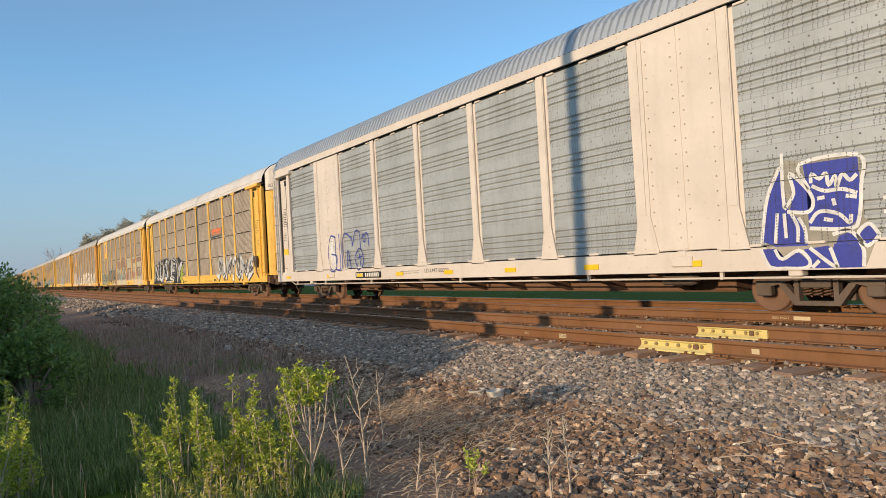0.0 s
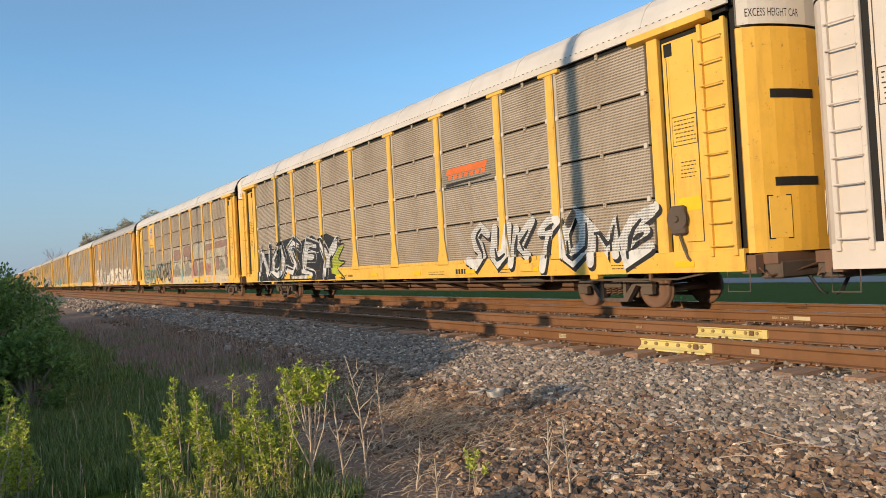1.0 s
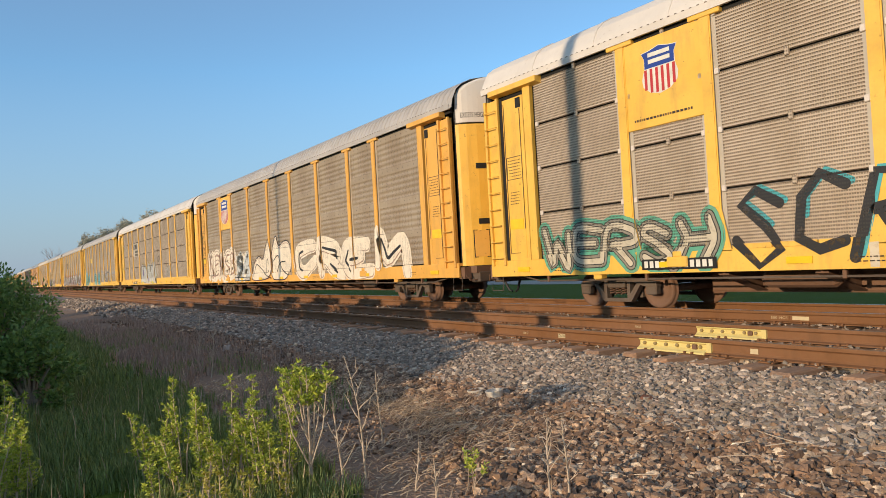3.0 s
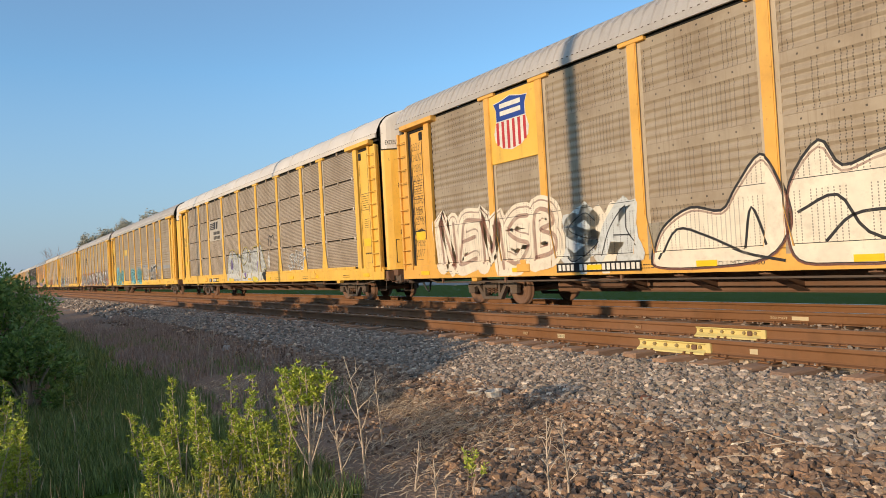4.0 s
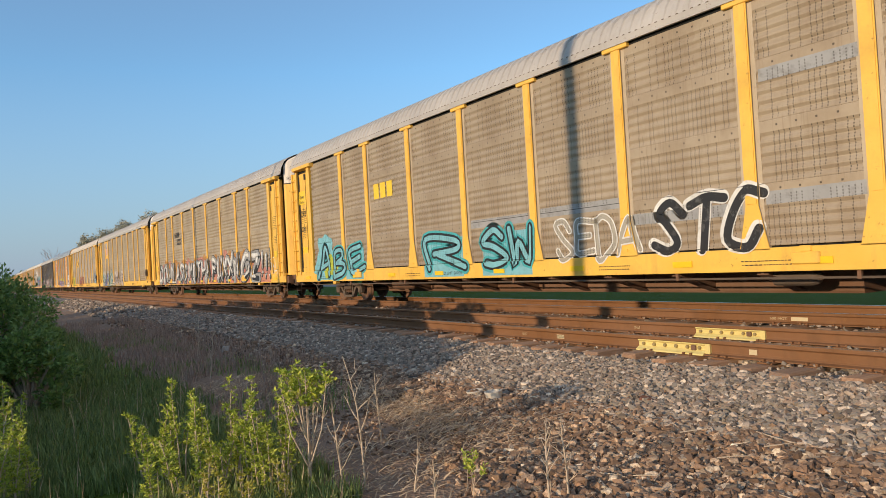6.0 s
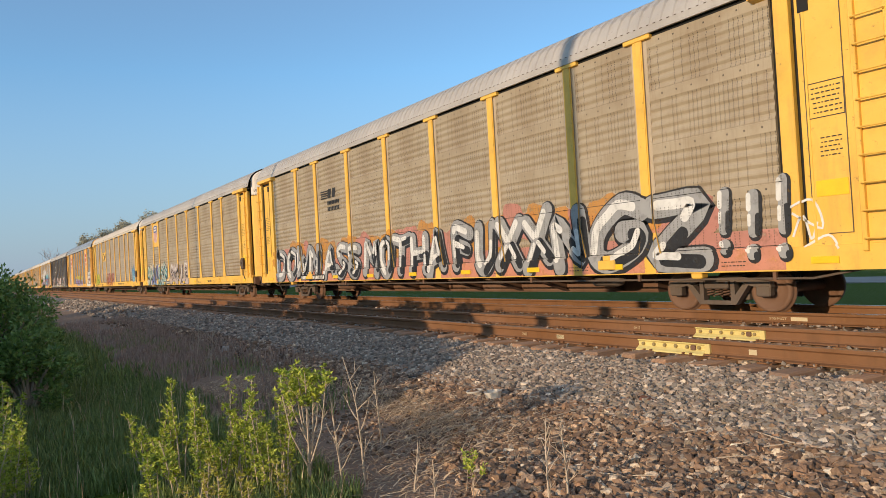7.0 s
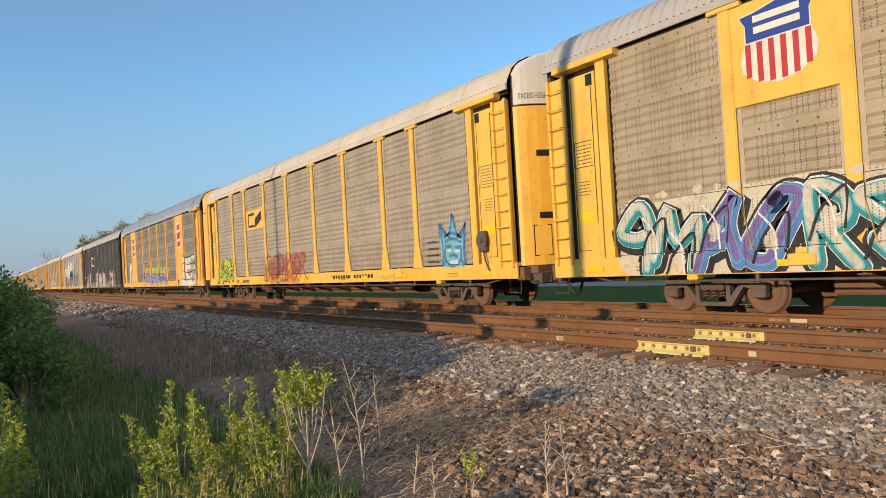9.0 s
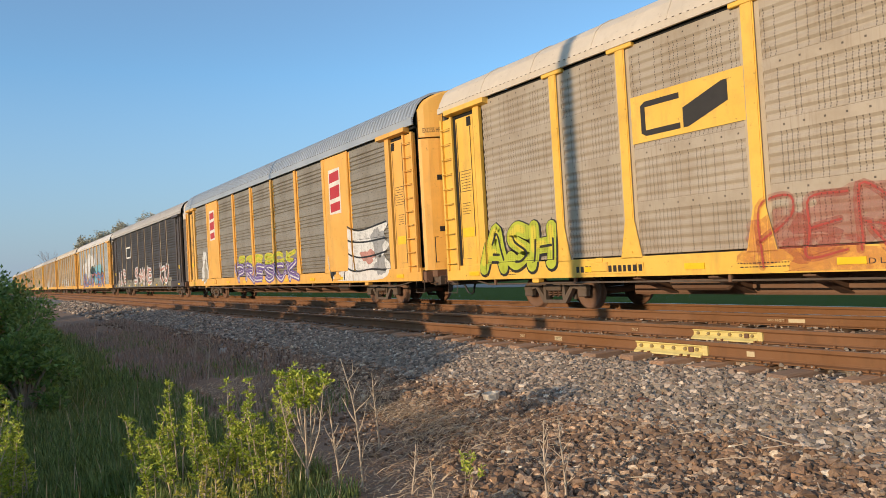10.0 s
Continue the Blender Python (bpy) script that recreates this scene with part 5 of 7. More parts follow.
    pale = fan([(-3.5, 0.8), (-3.45, 1.7), (-3.0, 2.15), (-2.2, 2.1), (-1.7, 1.9), (-1.1, 2.1), (-0.3, 2.2), (0.4, 2.1), (1.2, 2.2), (1.6, 2.3), (1.9, 1.8), (2.2, 1.3), (1.8, 0.78), (0.4, 0.76)], S_PALE, c, 3, "graffiti", "pale blue-white bubble graffiti with thin dark outlines")
    for line in (((-3.55, 0.8), (-3.5, 1.7), (-3.0, 2.2), (-2.2, 2.15), (-1.75, 1.8)), ((-3.0, 1.6), (-2.7, 1.9), (-2.45, 1.5), (-2.7, 1.15), (-3.0, 1.6)), ((-1.75, 1.8), (-1.6, 1.2), (-1.35, 0.85)), ((-1.15, 2.0), (-0.7, 2.25), (-0.3, 2.2), (-0.4, 1.7), (-1.0, 1.5), (-1.15, 2.0)), ((-1.2, 1.4), (-0.9, 0.9), (-0.3, 1.0), (-0.2, 1.5)), ((-0.3, 2.2), (0.1, 1.9), (0.5, 2.2), (1.2, 2.15), (1.3, 1.4)), ((0.2, 1.5), (0.4, 0.8), (1.2, 0.75), (1.3, 1.4)), ((1.2, 2.2), (1.5, 2.35), (1.9, 1.7), (2.2, 1.25), (1.8, 1.2), (1.6, 0.8))):
        stroke([(x + 0.03, z + 0.04) for x, z in line], 0.032, S_YELLOW, pale, 5)
        stroke(line, 0.026, S_BLACK, pale)
    for i, (cx, cz, rx, rz, m) in enumerate(((-2.75, 1.55, 0.16, 0.25, S_VIOLET), (-1.55, 1.3, 0.12, 0.28, S_BUFF), (0.0, 1.75, 0.2, 0.2, S_BUFF), (1.15, 1.45, 0.12, 0.2, S_VIOLET), (-0.6, 1.05, 0.14, 0.12, S_VIOLET), (2.0, 1.0, 0.22, 0.22, S_BLACK), (2.55, 1.6, 0.12, 0.3, S_WHITE), (-3.0, 0.85, 0.2, 0.1, S_YELLOW), (0.75, 0.85, 0.35, 0.1, S_YELLOW))):
        cloud(cx, cz, rx, rz, m, pale, 63 + i, 6, "sprayed_shape")
    tag_letters("SAEP", 4.9, 6.9, 1.12, 1.85, ((0.02, S_WHITE, (0, 0)), (-0.035, S_BUFF, (0, 0))), c, 62, 0.3, "thin white graffiti", 0.5)
    stroke(((2.55, 2.2), (2.7, 2.6), (2.95, 2.55), (3.2, 2.6), (3.3, 2.3)), 0.05, S_BLACK, c, 5, "tag")
    stroke(((2.9, 2.5), (2.85, 2.2), (3.0, 2.35)), 0.04, S_BLACK, c, 5, "tag")
    bars(11.6, 12.2, 1.45, 1.62, 1, S_BLACK, c, 64)

    # 5: yellow car, punched brown sheets, grey roof
    c = add_car(5, -0.12, rack_car("yellow enclosed car with punched brown sheets and turquoise graffiti", YELLOW, ROOF_GREY, PUNCHED_B, "broad", 4, 0.31, True, rise=0.96))
    for i in range(3):
        patch(rect(-6.15 + i * 0.42, -5.82 + i * 0.42, 3.15, 3.6), REFLECTOR, c, "sign_block", 5)
    for x0, x1, z in ((1.5, 3.8, 1.95), (4.1, 6.4, 1.6), (6.8, 8.3, 3.6), (8.7, 11.0, 1.75), (6.8, 8.3, 1.72), (-1.1, 1.1, 1.9)):
        patch(rect(x0, x1, z, z + 0.2), S_GREY, c, "pale_band", 3)
    for x0, x1, t, s in ((-10.7, -7.0, "ABE", 71), (-3.4, -1.4, "R", 72), (-0.7, 1.3, "SW", 73)):
        patch(rect(x0 + 0.05, x1 - 0.05, SILL_LOW + 0.05, 1.75), S_SKY, c, "graffiti_ground", 2)
        tag_letters(t, x0, x1, 0.85, 1.85, ((0.10, S_CYAN, (0, 0)), (0.04, B, (0, 0)), (-0.02, S_SKY, (0, 0))), c, s, 0.1, "turquoise graffiti letters", 0.3)
    tag_letters("SEDA", 1.9, 4.3, 1.0, 1.9, ((0.02, S_WHITE, (0, 0)), (-0.02, S_BUFF, (0, 0))), c, 77, 0.0, "thin white graffiti letters", 0.3)
    tag_letters("STC", 4.5, 6.8, 0.95, 2.05, ((0.05, S_WHITE, (0, 0)), (0.0, B, (0.02, -0.02))), c, 74, 0.0, "white and black graffiti letters", 0.3)
    part("notice_board", lambda: Shape().chamfered(-0.3, 0.3, -1.55, -1.53, 3.55, 4.05, 0.006), REFLECTOR, c, "bright yellow notice with words", (-11.85, 0, 0), "notice_board")
    words("Quality", -12.08, -11.68, 3.76, 3.88, STENCIL, c, "", 0.3, depth=22)
    words("Auto Rack", -12.08, -11.65, 3.6, 3.68, STENCIL, c, "", 0.3, depth=22)
    words("coke", -12.1, -11.6, 3.1, 3.42, S_BLACK, c, "black marker tag", 0.4, "tag", 0.015)
    words("coke", -12.05, -11.62, 2.55, 2.82, S_BLACK, c, "black marker tag", 0.3, "tag", 0.015)
    cloud(-10.0, 1.5, 0.9, 0.75, S_SKY, c, 75)
    cloud(-9.6, 1.2, 0.55, 0.35, S_LIME, c, 76, 5)

    # 6: long grey bubble letters
    c = add_car(6, 0.0, rack_car("yellow-posted enclosed car with punched sheets and long silver bubble-letter graffiti", YELLOW, ROOF_GREY, PUNCHED, "broad", 4, 0.31, True, rise=0.96))
    stripes_sign(c, -6.2, 3.55, 0.85)
    for i in range(22):
        r = random.Random(200 + i)
        cloud(-10.6 + i * 0.95, r.uniform(1.6, 1.9), 0.75, r.uniform(0.3, 0.5), (S_ORANGE, S_PINK, S_ORANGE, S_PINK, S_ORANGE)[i % 5], c, 80 + i, 2 + 0.3 * (i % 3))
    patch(rect(-11.05, 11.05, SILL_LOW + 0.02, 1.35), S_PINK, c, "graffiti_ground", 2.2)
    lay3 = ((0.06, B, (0.03, -0.03)), (0.012, S_GREY, (0, 0.0)), (-0.055, B, (0.08, -0.05), (0.5, 0.95)), (-0.075, S_WHITE, (-0.08, 0.03), (0.05, 0.42)), (-0.095, S_WHITE, (-0.07, 0.03), (0.6, 0.85)))
    for t, a, b, hi, s in (("DOWN", -11.0, -6.4, 2.02, 91), ("ASS", -6.15, -3.3, 2.0, 92), ("MOTHA", -2.95, 1.75, 2.06, 93), ("FUXXN", 1.95, 6.85, 2.15, 94), ("GZ", 6.95, 9.8, 2.12, 95), ("!!!", 9.75, 11.3, 2.12, 96)):
        tag_letters(t, a, b, 0.78, hi, lay3, c, s, 0.14, "silver bubble letters with black edges", 0.26, fat=0.145)
    number_plate(c, -8.3, -6.1)
    for line in (((11.12, 1.62), (11.5, 1.72), (11.62, 1.3), (11.2, 1.55)), ((11.2, 1.2), (11.35, 1.5), (11.45, 1.15), (11.55, 1.4)), ((11.35, 1.05), (11.7, 1.2), (11.85, 1.0))):
        stroke(line, 0.035, S_WHITE, c, 6, "tag")

    # 7: yellow car, shield panel, turquoise letters
    c = add_car(7, 0.0, rack_car("yellow enclosed car with punched tan sheets, shield panel and turquoise graffiti", YELLOW, ROOF_GREY, PUNCHED, "broad", 4, 0.31, True, rise=0.96, brake_gear=True))
    part("sign_panel", lambda: None, YELLOW, c, "yellow panel with a striped shield", (-8.45, 0, 0), "sign_panel")
    shield(c, -8.2, -6.95, 3.55, 4.78)
    haze = patch([(-11.0, 0.9), (-10.9, 1.95), (-9.2, 2.05), (-7.2, 2.15), (-5.2, 2.05), (-4.6, 1.4), (-4.8, 0.72), (-10.8, 0.72)], S_CREAM, c, "graffiti_ground", 1.5)
    for i in range(16):
        r = random.Random(700 + i)
        cloud(-10.7 + i * 0.38, 2.02 + r.uniform(-0.05, 0.14), r.uniform(0.06, 0.16), r.uniform(0.05, 0.1), S_CREAM, haze, 720 + i, 2, "sprayed_dot")
    wild = ((0.13, B, (0.02, -0.03)), (0.045, S_WHITE, (0, 0.01)), (0.028, S_TEAL, (0, 0)), (-0.022, S_SKY, (-0.03, 0.04)), (-0.046, S_CREAM, (-0.03, 0.05)))
    deep = ((0.13, B, (0.02, -0.03)), (0.045, S_WHITE, (0, 0.01)), (0.028, S_MID, (0, 0)), (-0.022, S_STEEL, (-0.03, 0.04)), (-0.046, S_VIOLET, (-0.03, 0.05)))
    tag_letters("9M  RSE", -10.95, -4.7, 0.78, 1.95, wild, c, 101, 0.1, "turquoise and black wild-style graffiti", 0.5, fat=0.105)
    tag_letters("  AO   ", -10.95, -4.7, 0.78, 1.95, deep, c, 105, 0.1, "steel-blue wild-style graffiti", 0.5, fat=0.105)
    for x, z in ((-10.2, 1.3), (-9.6, 1.0), (-8.9, 1.4), (-7.9, 1.2), (-7.0, 1.5), (-6.2, 1.2), (-5.5, 1.5)):
        cloud(x, z, 0.12, 0.16, S_CREAM, haze, int(x * 10) + 900, 15, "sprayed_shape")
        stroke(((x - 0.3, z - 0.35), (x - 0.1, z + 0.1), (x + 0.3, z + 0.4), (x + 0.25, z - 0.2)), 0.05, S_BLACK, haze, 16)
        stroke(((x - 0.2, z + 0.45), (x + 0.05, z + 0.15), (x + 0.1, z - 0.3)), 0.035, S_WHITE, haze, 17)
    tag_letters("SKALE", -3.75, 1.1, 0.74, 2.0, ((0.05, B, (0.06, -0.05)), (0.02, S_PEARL, (0, 0)), (-0.10, B, (0.05, -0.03), (0.35, 0.75)), (-0.11, S_WHITE, (-0.06, 0.05), (0.05, 0.35))), c, 103, 0.05, "pinkish silver letters with black shade", 0.25, fat=0.15)
    for line in (((-4.55, 1.1), (-4.4, 1.6), (-4.3, 1.2)), ((-4.2, 1.55), (-4.1, 1.15), (-3.95, 1.5)), ((-4.5, 1.0), (-4.0, 1.05))):
        stroke(line, 0.035, S_WHITE, c, 6, "tag")
    number_plate(c, -5.6, -3.6)
    number_plate(c, 5.2, 6.2, YELLOW, STENCIL)

    # 8: yellow car, tan roof, dark loop sign
    c = add_car(8, 0.02, rack_car("yellow enclosed car with punched tan sheets, tan roof and small graffiti", YELLOW, ROOF_TAN, PUNCHED_G, "broad", 4, 0.31, False, rise=1.0, brake_gear=True))
    patch(rect(-6.42, -4.1, 3.1, 3.95), YELLOW, c, "sign_ground", 3)
    loop_sign(c, -6.2, 3.2, 1.95, 0.62, STENCIL)
    x = 2.6
    for i in range(16):
        if i != 8:
            patch(rect(x, x + 0.13, 0.83, 0.94), STENCIL, c, "sign_bar", 5)
        x += 0.2
    tag_letters("ASH", -11.2, -8.65, 0.9, 1.95, ((0.06, B, (0.02, -0.02)), (0.015, S_LIME, (0, 0)), (-0.07, S_YELLOW, (-0.03, 0.03), (0.05, 0.6)), (-0.125, B, (0.03, -0.02), (0.3, 0.9))), c, 111, 0.2, "lime-green graffiti letters", 0.4, fat=0.155)
    for i, (x, z) in enumerate(((-3.6, 1.2), (-2.6, 1.5), (-1.5, 1.3), (-0.5, 1.55), (-1.0, 0.9), (-2.9, 0.85))):
        cloud(x, z, 0.75, 0.4, S_THIN_RED, c, 960 + i, 1 + 0.2 * i)
    tag_letters("PERROR", -4.1, 0.4, 0.75, 1.9, ((-0.02, S_THIN_RED, (0, 0)), (-0.065, S_RED, (0.02, 0))), c, 112, 0.1, "thin red graffiti letters", 0.5)
    king = fan([(9.62, 1.05), (9.56, 2.2), (9.9, 1.85), (10.2, 2.4), (10.5, 1.8), (10.8, 2.12), (10.65, 1.5), (10.72, 1.03), (10.17, 1.03)], S_SKY, c, 3, "graffiti", "blue graffiti head with a crown")
    for line in (((9.66, 1.1), (9.72, 1.5), (9.56, 2.2)), ((9.58, 2.15), (9.9, 1.85), (10.1, 2.0), (10.21, 2.4)), ((10.2, 2.38), (10.35, 1.95), (10.55, 1.78), (10.8, 2.12)), ((10.78, 2.1), (10.66, 1.5), (10.72, 1.06)), ((9.75, 1.8), (10.15, 1.9), (10.6, 1.75)), ((9.8, 1.68), (10.15, 1.76), (10.58, 1.64)), ((9.85, 1.6), (9.8, 1.25), (10.15, 1.05), (10.5, 1.2), (10.55, 1.55)), ((10.0, 1.3), (10.18, 1.34), (10.38, 1.28)), ((9.66, 1.05), (9.8, 1.2)), ((10.7, 1.05), (10.52, 1.2))):
        stroke(line, 0.075, S_MID, king, 6)
    for cx, cz, rx, rz, m in ((9.65, 1.98, 0.09, 0.16, S_MID), (10.0, 1.56, 0.14, 0.05, S_MID), (10.4, 1.53, 0.14, 0.05, S_MID), (10.0, 1.46, 0.12, 0.035, S_WHITE), (10.38, 1.43, 0.12, 0.035, S_WHITE), (10.2, 1.15, 0.2, 0.05, S_WHITE)):
        cloud(cx, cz, rx, rz, m, king, int(cx * 50), 8, "sprayed_shape")
    bars(8.9, 9.5, 1.12, 1.82, 4, S_BLACK, c, 114, "tag")
    number_plate(c, -8.1, -6.3, YELLOW, STENCIL)

    # 9: orange car with slate sheets and red emblems
    c = add_car(9, 0.0, rack_car("deep yellow enclosed car with grey-tan sheets, silver roof and purple graffiti", ORANGE, ROOF_BLUE, PUNCHED_D, "deep", 5, 0.0, True, 0.12, top=ORANGE, rise=1.1))
    for a in (-8.45, 6.58):
        part("broad_panel", lambda: Shape().chamfered(0.1, 1.77, -SKIN - 0.04, -SKIN + 0.04, SILL_TOP + 0.02, 4.93, 0.012), ORANGE, c, "deep yellow panel with a red emblem", (a, 0, 0), "orange_panel")
        e = patch(rect(a + 0.45, a + 1.35, 3.0, 4.5), STENCIL_W, c, "emblem", 44, "red and white emblem")
        for z0, z1 in ((3.06, 3.4), (3.5, 3.95), (4.05, 4.42)):
            patch([(a + 0.52, z0), (a + 1.28, z0 + 0.05), (a + 1.28, z1), (a + 0.52, z1 - 0.05)], LOGO_RED, e, "emblem_block", 46)
    tag_letters("PRESCK", -3.9, 3.8, 0.85, 1.6, ((0.12, S_VIOLET, (0, 0)), (0.03, S_WHITE, (0, 0)), (-0.02, S_VIOLET, (0, 0.02))), c, 121, 0.1, "violet and white graffiti letters", 0.45)
    tag_letters("PRESCK", -3.7, 3.6, 1.5, 1.95, ((0.12, S_YELLOW, (0, 0)), (0.0, S_LIME, (0, 0))), c, 122, 0.1, "yellow graffiti letters", 0.35)
    w = fan(rounded([(6.75, 1.8), (7.2, 2.5), (7.8, 2.62), (9.0, 2.3), (10.9, 2.45), (10.55, 2.05), (11.0, 1.8), (10.6, 1.5), (11.0, 1.2), (10.6, 0.8), (8.2, 0.76), (7.0, 0.85), (6.7, 1.3)]), S_WHITE, c, 3, "graffiti", "white winged graffiti figure with black curves")
    for cx, cz, rx, rz, m in ((7.0, 1.25, 0.22, 0.45, S_BLACK), (7.55, 1.45, 0.26, 0.3, S_ORANGE), (10.3, 1.9, 0.4, 0.45, S_GREY), (10.4, 1.2, 0.35, 0.3, S_GREY), (9.6, 1.5, 0.5, 0.2, S_PINK)):
        cloud(cx, cz, rx, rz, m, w, int(cx * 30), 5, "sprayed_shape")
    for line in (((7.9, 2.2), (8.6, 2.0), (9.6, 1.95), (10.8, 2.0)), ((8.0, 1.75), (8.8, 1.5), (9.8, 1.5), (10.8, 1.6)), ((8.0, 1.2), (8.8, 1.05), (9.8, 1.1), (10.8, 1.05)), ((7.1, 2.45), (7.7, 2.1), (7.95, 1.5), (7.9, 0.8)), ((6.8, 1.9), (7.2, 1.8), (7.3, 1.4), (7.0, 0.9)), ((7.2, 2.5), (7.9, 2.65), (9.0, 2.33), (10.9, 2.48))):
        stroke(line, 0.055, S_BLACK, w, 7)
    cloud(-9.4, 1.6, 0.6, 0.85, S_WHITE, c, 133)
    cloud(-9.3, 1.4, 0.3, 0.6, S_BUFF, c, 134, 5)

    # 10: dark brown car
    c = add_car(10, 0.0, rack_car("dark brown enclosed car with a white square sign and pale graffiti", BROWN_BLACK, ROOF_GREY, PUNCHED_K, "broad", 4, 0.0, True, 0.1, top=ROOF_GREY))
    patch(rect(-6.2, -4.3, 3.0, 3.9), STENCIL_W, c, "sign_ground", 3)
    patch(rect(-6.05, -4.45, 3.12, 3.78), STENCIL, c, "sign_block", 5)
    patch(rect(-10.9, 9.5, 0.75, 1.3), S_BUFF, c, "graffiti_ground", 2)
    for t, a, b, s in (("ICE", -10.6, -6.8, 141), ("SHANE", -3.0, 3.5, 142), ("KO", 6.0, 9.0, 143)):
        tag_letters(t, a, b, 0.9, 2.1, ((0.06, S_WHITE, (0, 0)), (-0.02, S_PINK, (0, 0))), c, s, 0.2, "pale graffiti letters", 0.4)

    # 11: yellow car buried under pale and blue paint
    c = add_car(11, 0.0, rack_car("orange-yellow enclosed car with pale blue painted sheets", ORANGE, ROOF_WHITE, PUNCHED_C, "broad", 4, 0.31, False))
    cloud(-2.0, 3.0, 4.5, 1.2, S_WHITE, c, 151)
    cloud(3.0, 2.2, 4.5, 0.9, S_SKY, c, 152)
    tag_letters("BLASTER", -8.0, 8.0, 0.85, 2.2, ((0.1, S_MID, (0, 0)), (0.0, S_PINK, (0, 0))), c, 153, 0.2, "blue graffiti letters", 0.4)

    plan = ((12, YELLOW_B, ROOF_TAN, PUNCHED, "broad"), (13, ORANGE, ROOF_GREY, PUNCHED_B, "broad"), (14, YELLOW, ROOF_WHITE, RIBBED, "fine"), (15, YELLOW_B, ROOF_GREY, PUNCHED, "broad"),
            (16, ORANGE, ROOF_TAN, PUNCHED_B, "broad"), (17, YELLOW, ROOF_GREY, RIBBED_B, "fine"), (18, YELLOW, ROOF_TAN, PUNCHED, "broad"))
    for k, coat, roof, skin, style in plan:
        c = add_car(k, 0.0, rack_car("yellow enclosed car with grey-brown sheets far down the train", coat, roof, skin, style, 4, 0.31, style == "broad"))
        tag_letters("TRAINS"[k % 3:k % 3 + 3], -6 + k % 4, 2 + k % 5, 0.85, 1.9, ((0.08, S_WHITE, (0, 0)), (-0.01, S_BUFF, (0, 0))), c, 160 + k, 0.2, "pale graffiti letters", 0.4)
    for k, shift, c, spin in CARS:
        if k in (1, 2, 3, 4, 5, 6, 7, 8):
            sill_notes(c, k)


build_cars()


# ---------------------------------------------------------------- ground
RAIL_1 = 7.343                       # near edge of the first rail's head
RAILS = (RAIL_1, RAIL_1 + 1.505, RAIL_1 + 3.586, RAIL_1 + 5.091)


def ground_z(x, y):
    """Height of the earth: a low track bed, a shallow dip beside it, a field beyond."""
    pts = ((-400, -0.5), (-3, -0.55), (2.5, -0.67), (3.4, -0.62), (4.3, -0.575), (5.2, -0.47), (6.3, -0.31), (6.8, -0.262), (13.6, -0.262), (15.5, -0.62), (20, -0.8), (60, -0.9), (3000, -0.9))
    z = float(np.interp(y, [p[0] for p in pts], [p[1] for p in pts]))
    soft = 1.0 if y < 4.6 or y > 15 else 0.25
    return z + soft * (0.05 * noise.noise((x * 0.35, y * 0.5, 0)) + 0.035 * noise.noise((x * 1.3, y * 1.3, 3)) + 0.02 * noise.noise((x * 3.3, y * 3.3, 8)))


def build_ground():
    def tint(n):
        y = n.axis(1)
        big, fine = n.noise(0.5, 6), n.noise(7, 8, 0.7)
        soil = n.mix(fine, (0.16, 0.108, 0.078), (0.40, 0.285, 0.205))
        grass = n.mix(fine, (0.04, 0.075, 0.010), (0.11, 0.15, 0.022))
        edge = n.math("ADD", y, n.math("MULTIPLY", n.math("SUBTRACT", big, 0.5), 2.4))
        near = n.math("LESS_THAN", edge, 2.3)
        far = n.math("GREATER_THAN", edge, 15.0)
        c = n.mix(n.math("MAXIMUM", near, far), soil, grass)
        stones = n.cells(28, "Color")
        sep = n.t.nodes.new("ShaderNodeSeparateColor")
        n.link(stones, sep.inputs[0])
        grit = n.ramp(sep.outputs[0], (0.0, (0.08, 0.075, 0.07)), (0.5, (0.19, 0.175, 0.165)), (1.0, (0.40, 0.37, 0.34)))
        bed = n.math("MULTIPLY", n.math("GREATER_THAN", edge, 4.7), n.math("LESS_THAN", edge, 15.2))
        c = n.mix(bed, c, grit)
        n.colour(c)
        n.bump(n.cells(28, "Distance"), 0.7, 0.03)
        n.shader.inputs["Specular IOR Level"].default_value = 0.05
    mat = material("earth_and_grass", tint, 0.9)
    xs = np.concatenate([-np.geomspace(1500, 62, 14), np.arange(-60, 12.1, 0.6), np.geomspace(14, 900, 10)])
    ys = np.concatenate([-np.geomspace(900, 12, 9), np.arange(-10, 24.1, 0.4), np.geomspace(25, 2500, 14)])
    v = np.array([(x, y, ground_z(x, y)) for x in xs for y in ys])
    a, b = len(xs), len(ys)
    i = np.arange(a * b).reshape(a, b)
    f = np.stack([i[:-1, :-1], i[1:, :-1], i[1:, 1:], i[:-1, 1:]], -1).reshape(-1, 4)
    g = new("ground", numpy_mesh("ground", v, f, mat, True))
    tagged(g, "brown earth, grit and grass beside the railway", "ground", kind="structure")


build_ground()

# ---------------------------------------------------------------- tracks
RAIL_STEEL = paint("rusty_rail_web", (0.178, 0.075, 0.023), dirt=(0.06, 0.032, 0.015), amount=0.7, rust=(0.25, 0.125, 0.035), rough=0.8)
JOINT = paint("cream_yellow_joint_paint", (0.62, 0.50, 0.18), dirt=(0.30, 0.17, 0.07), amount=0.4)
BOLT = plain("dirty_bolt", (0.36, 0.27, 0.12), 0.7)
LABEL = plain("cream_label", (0.62, 0.50, 0.30), 0.6)


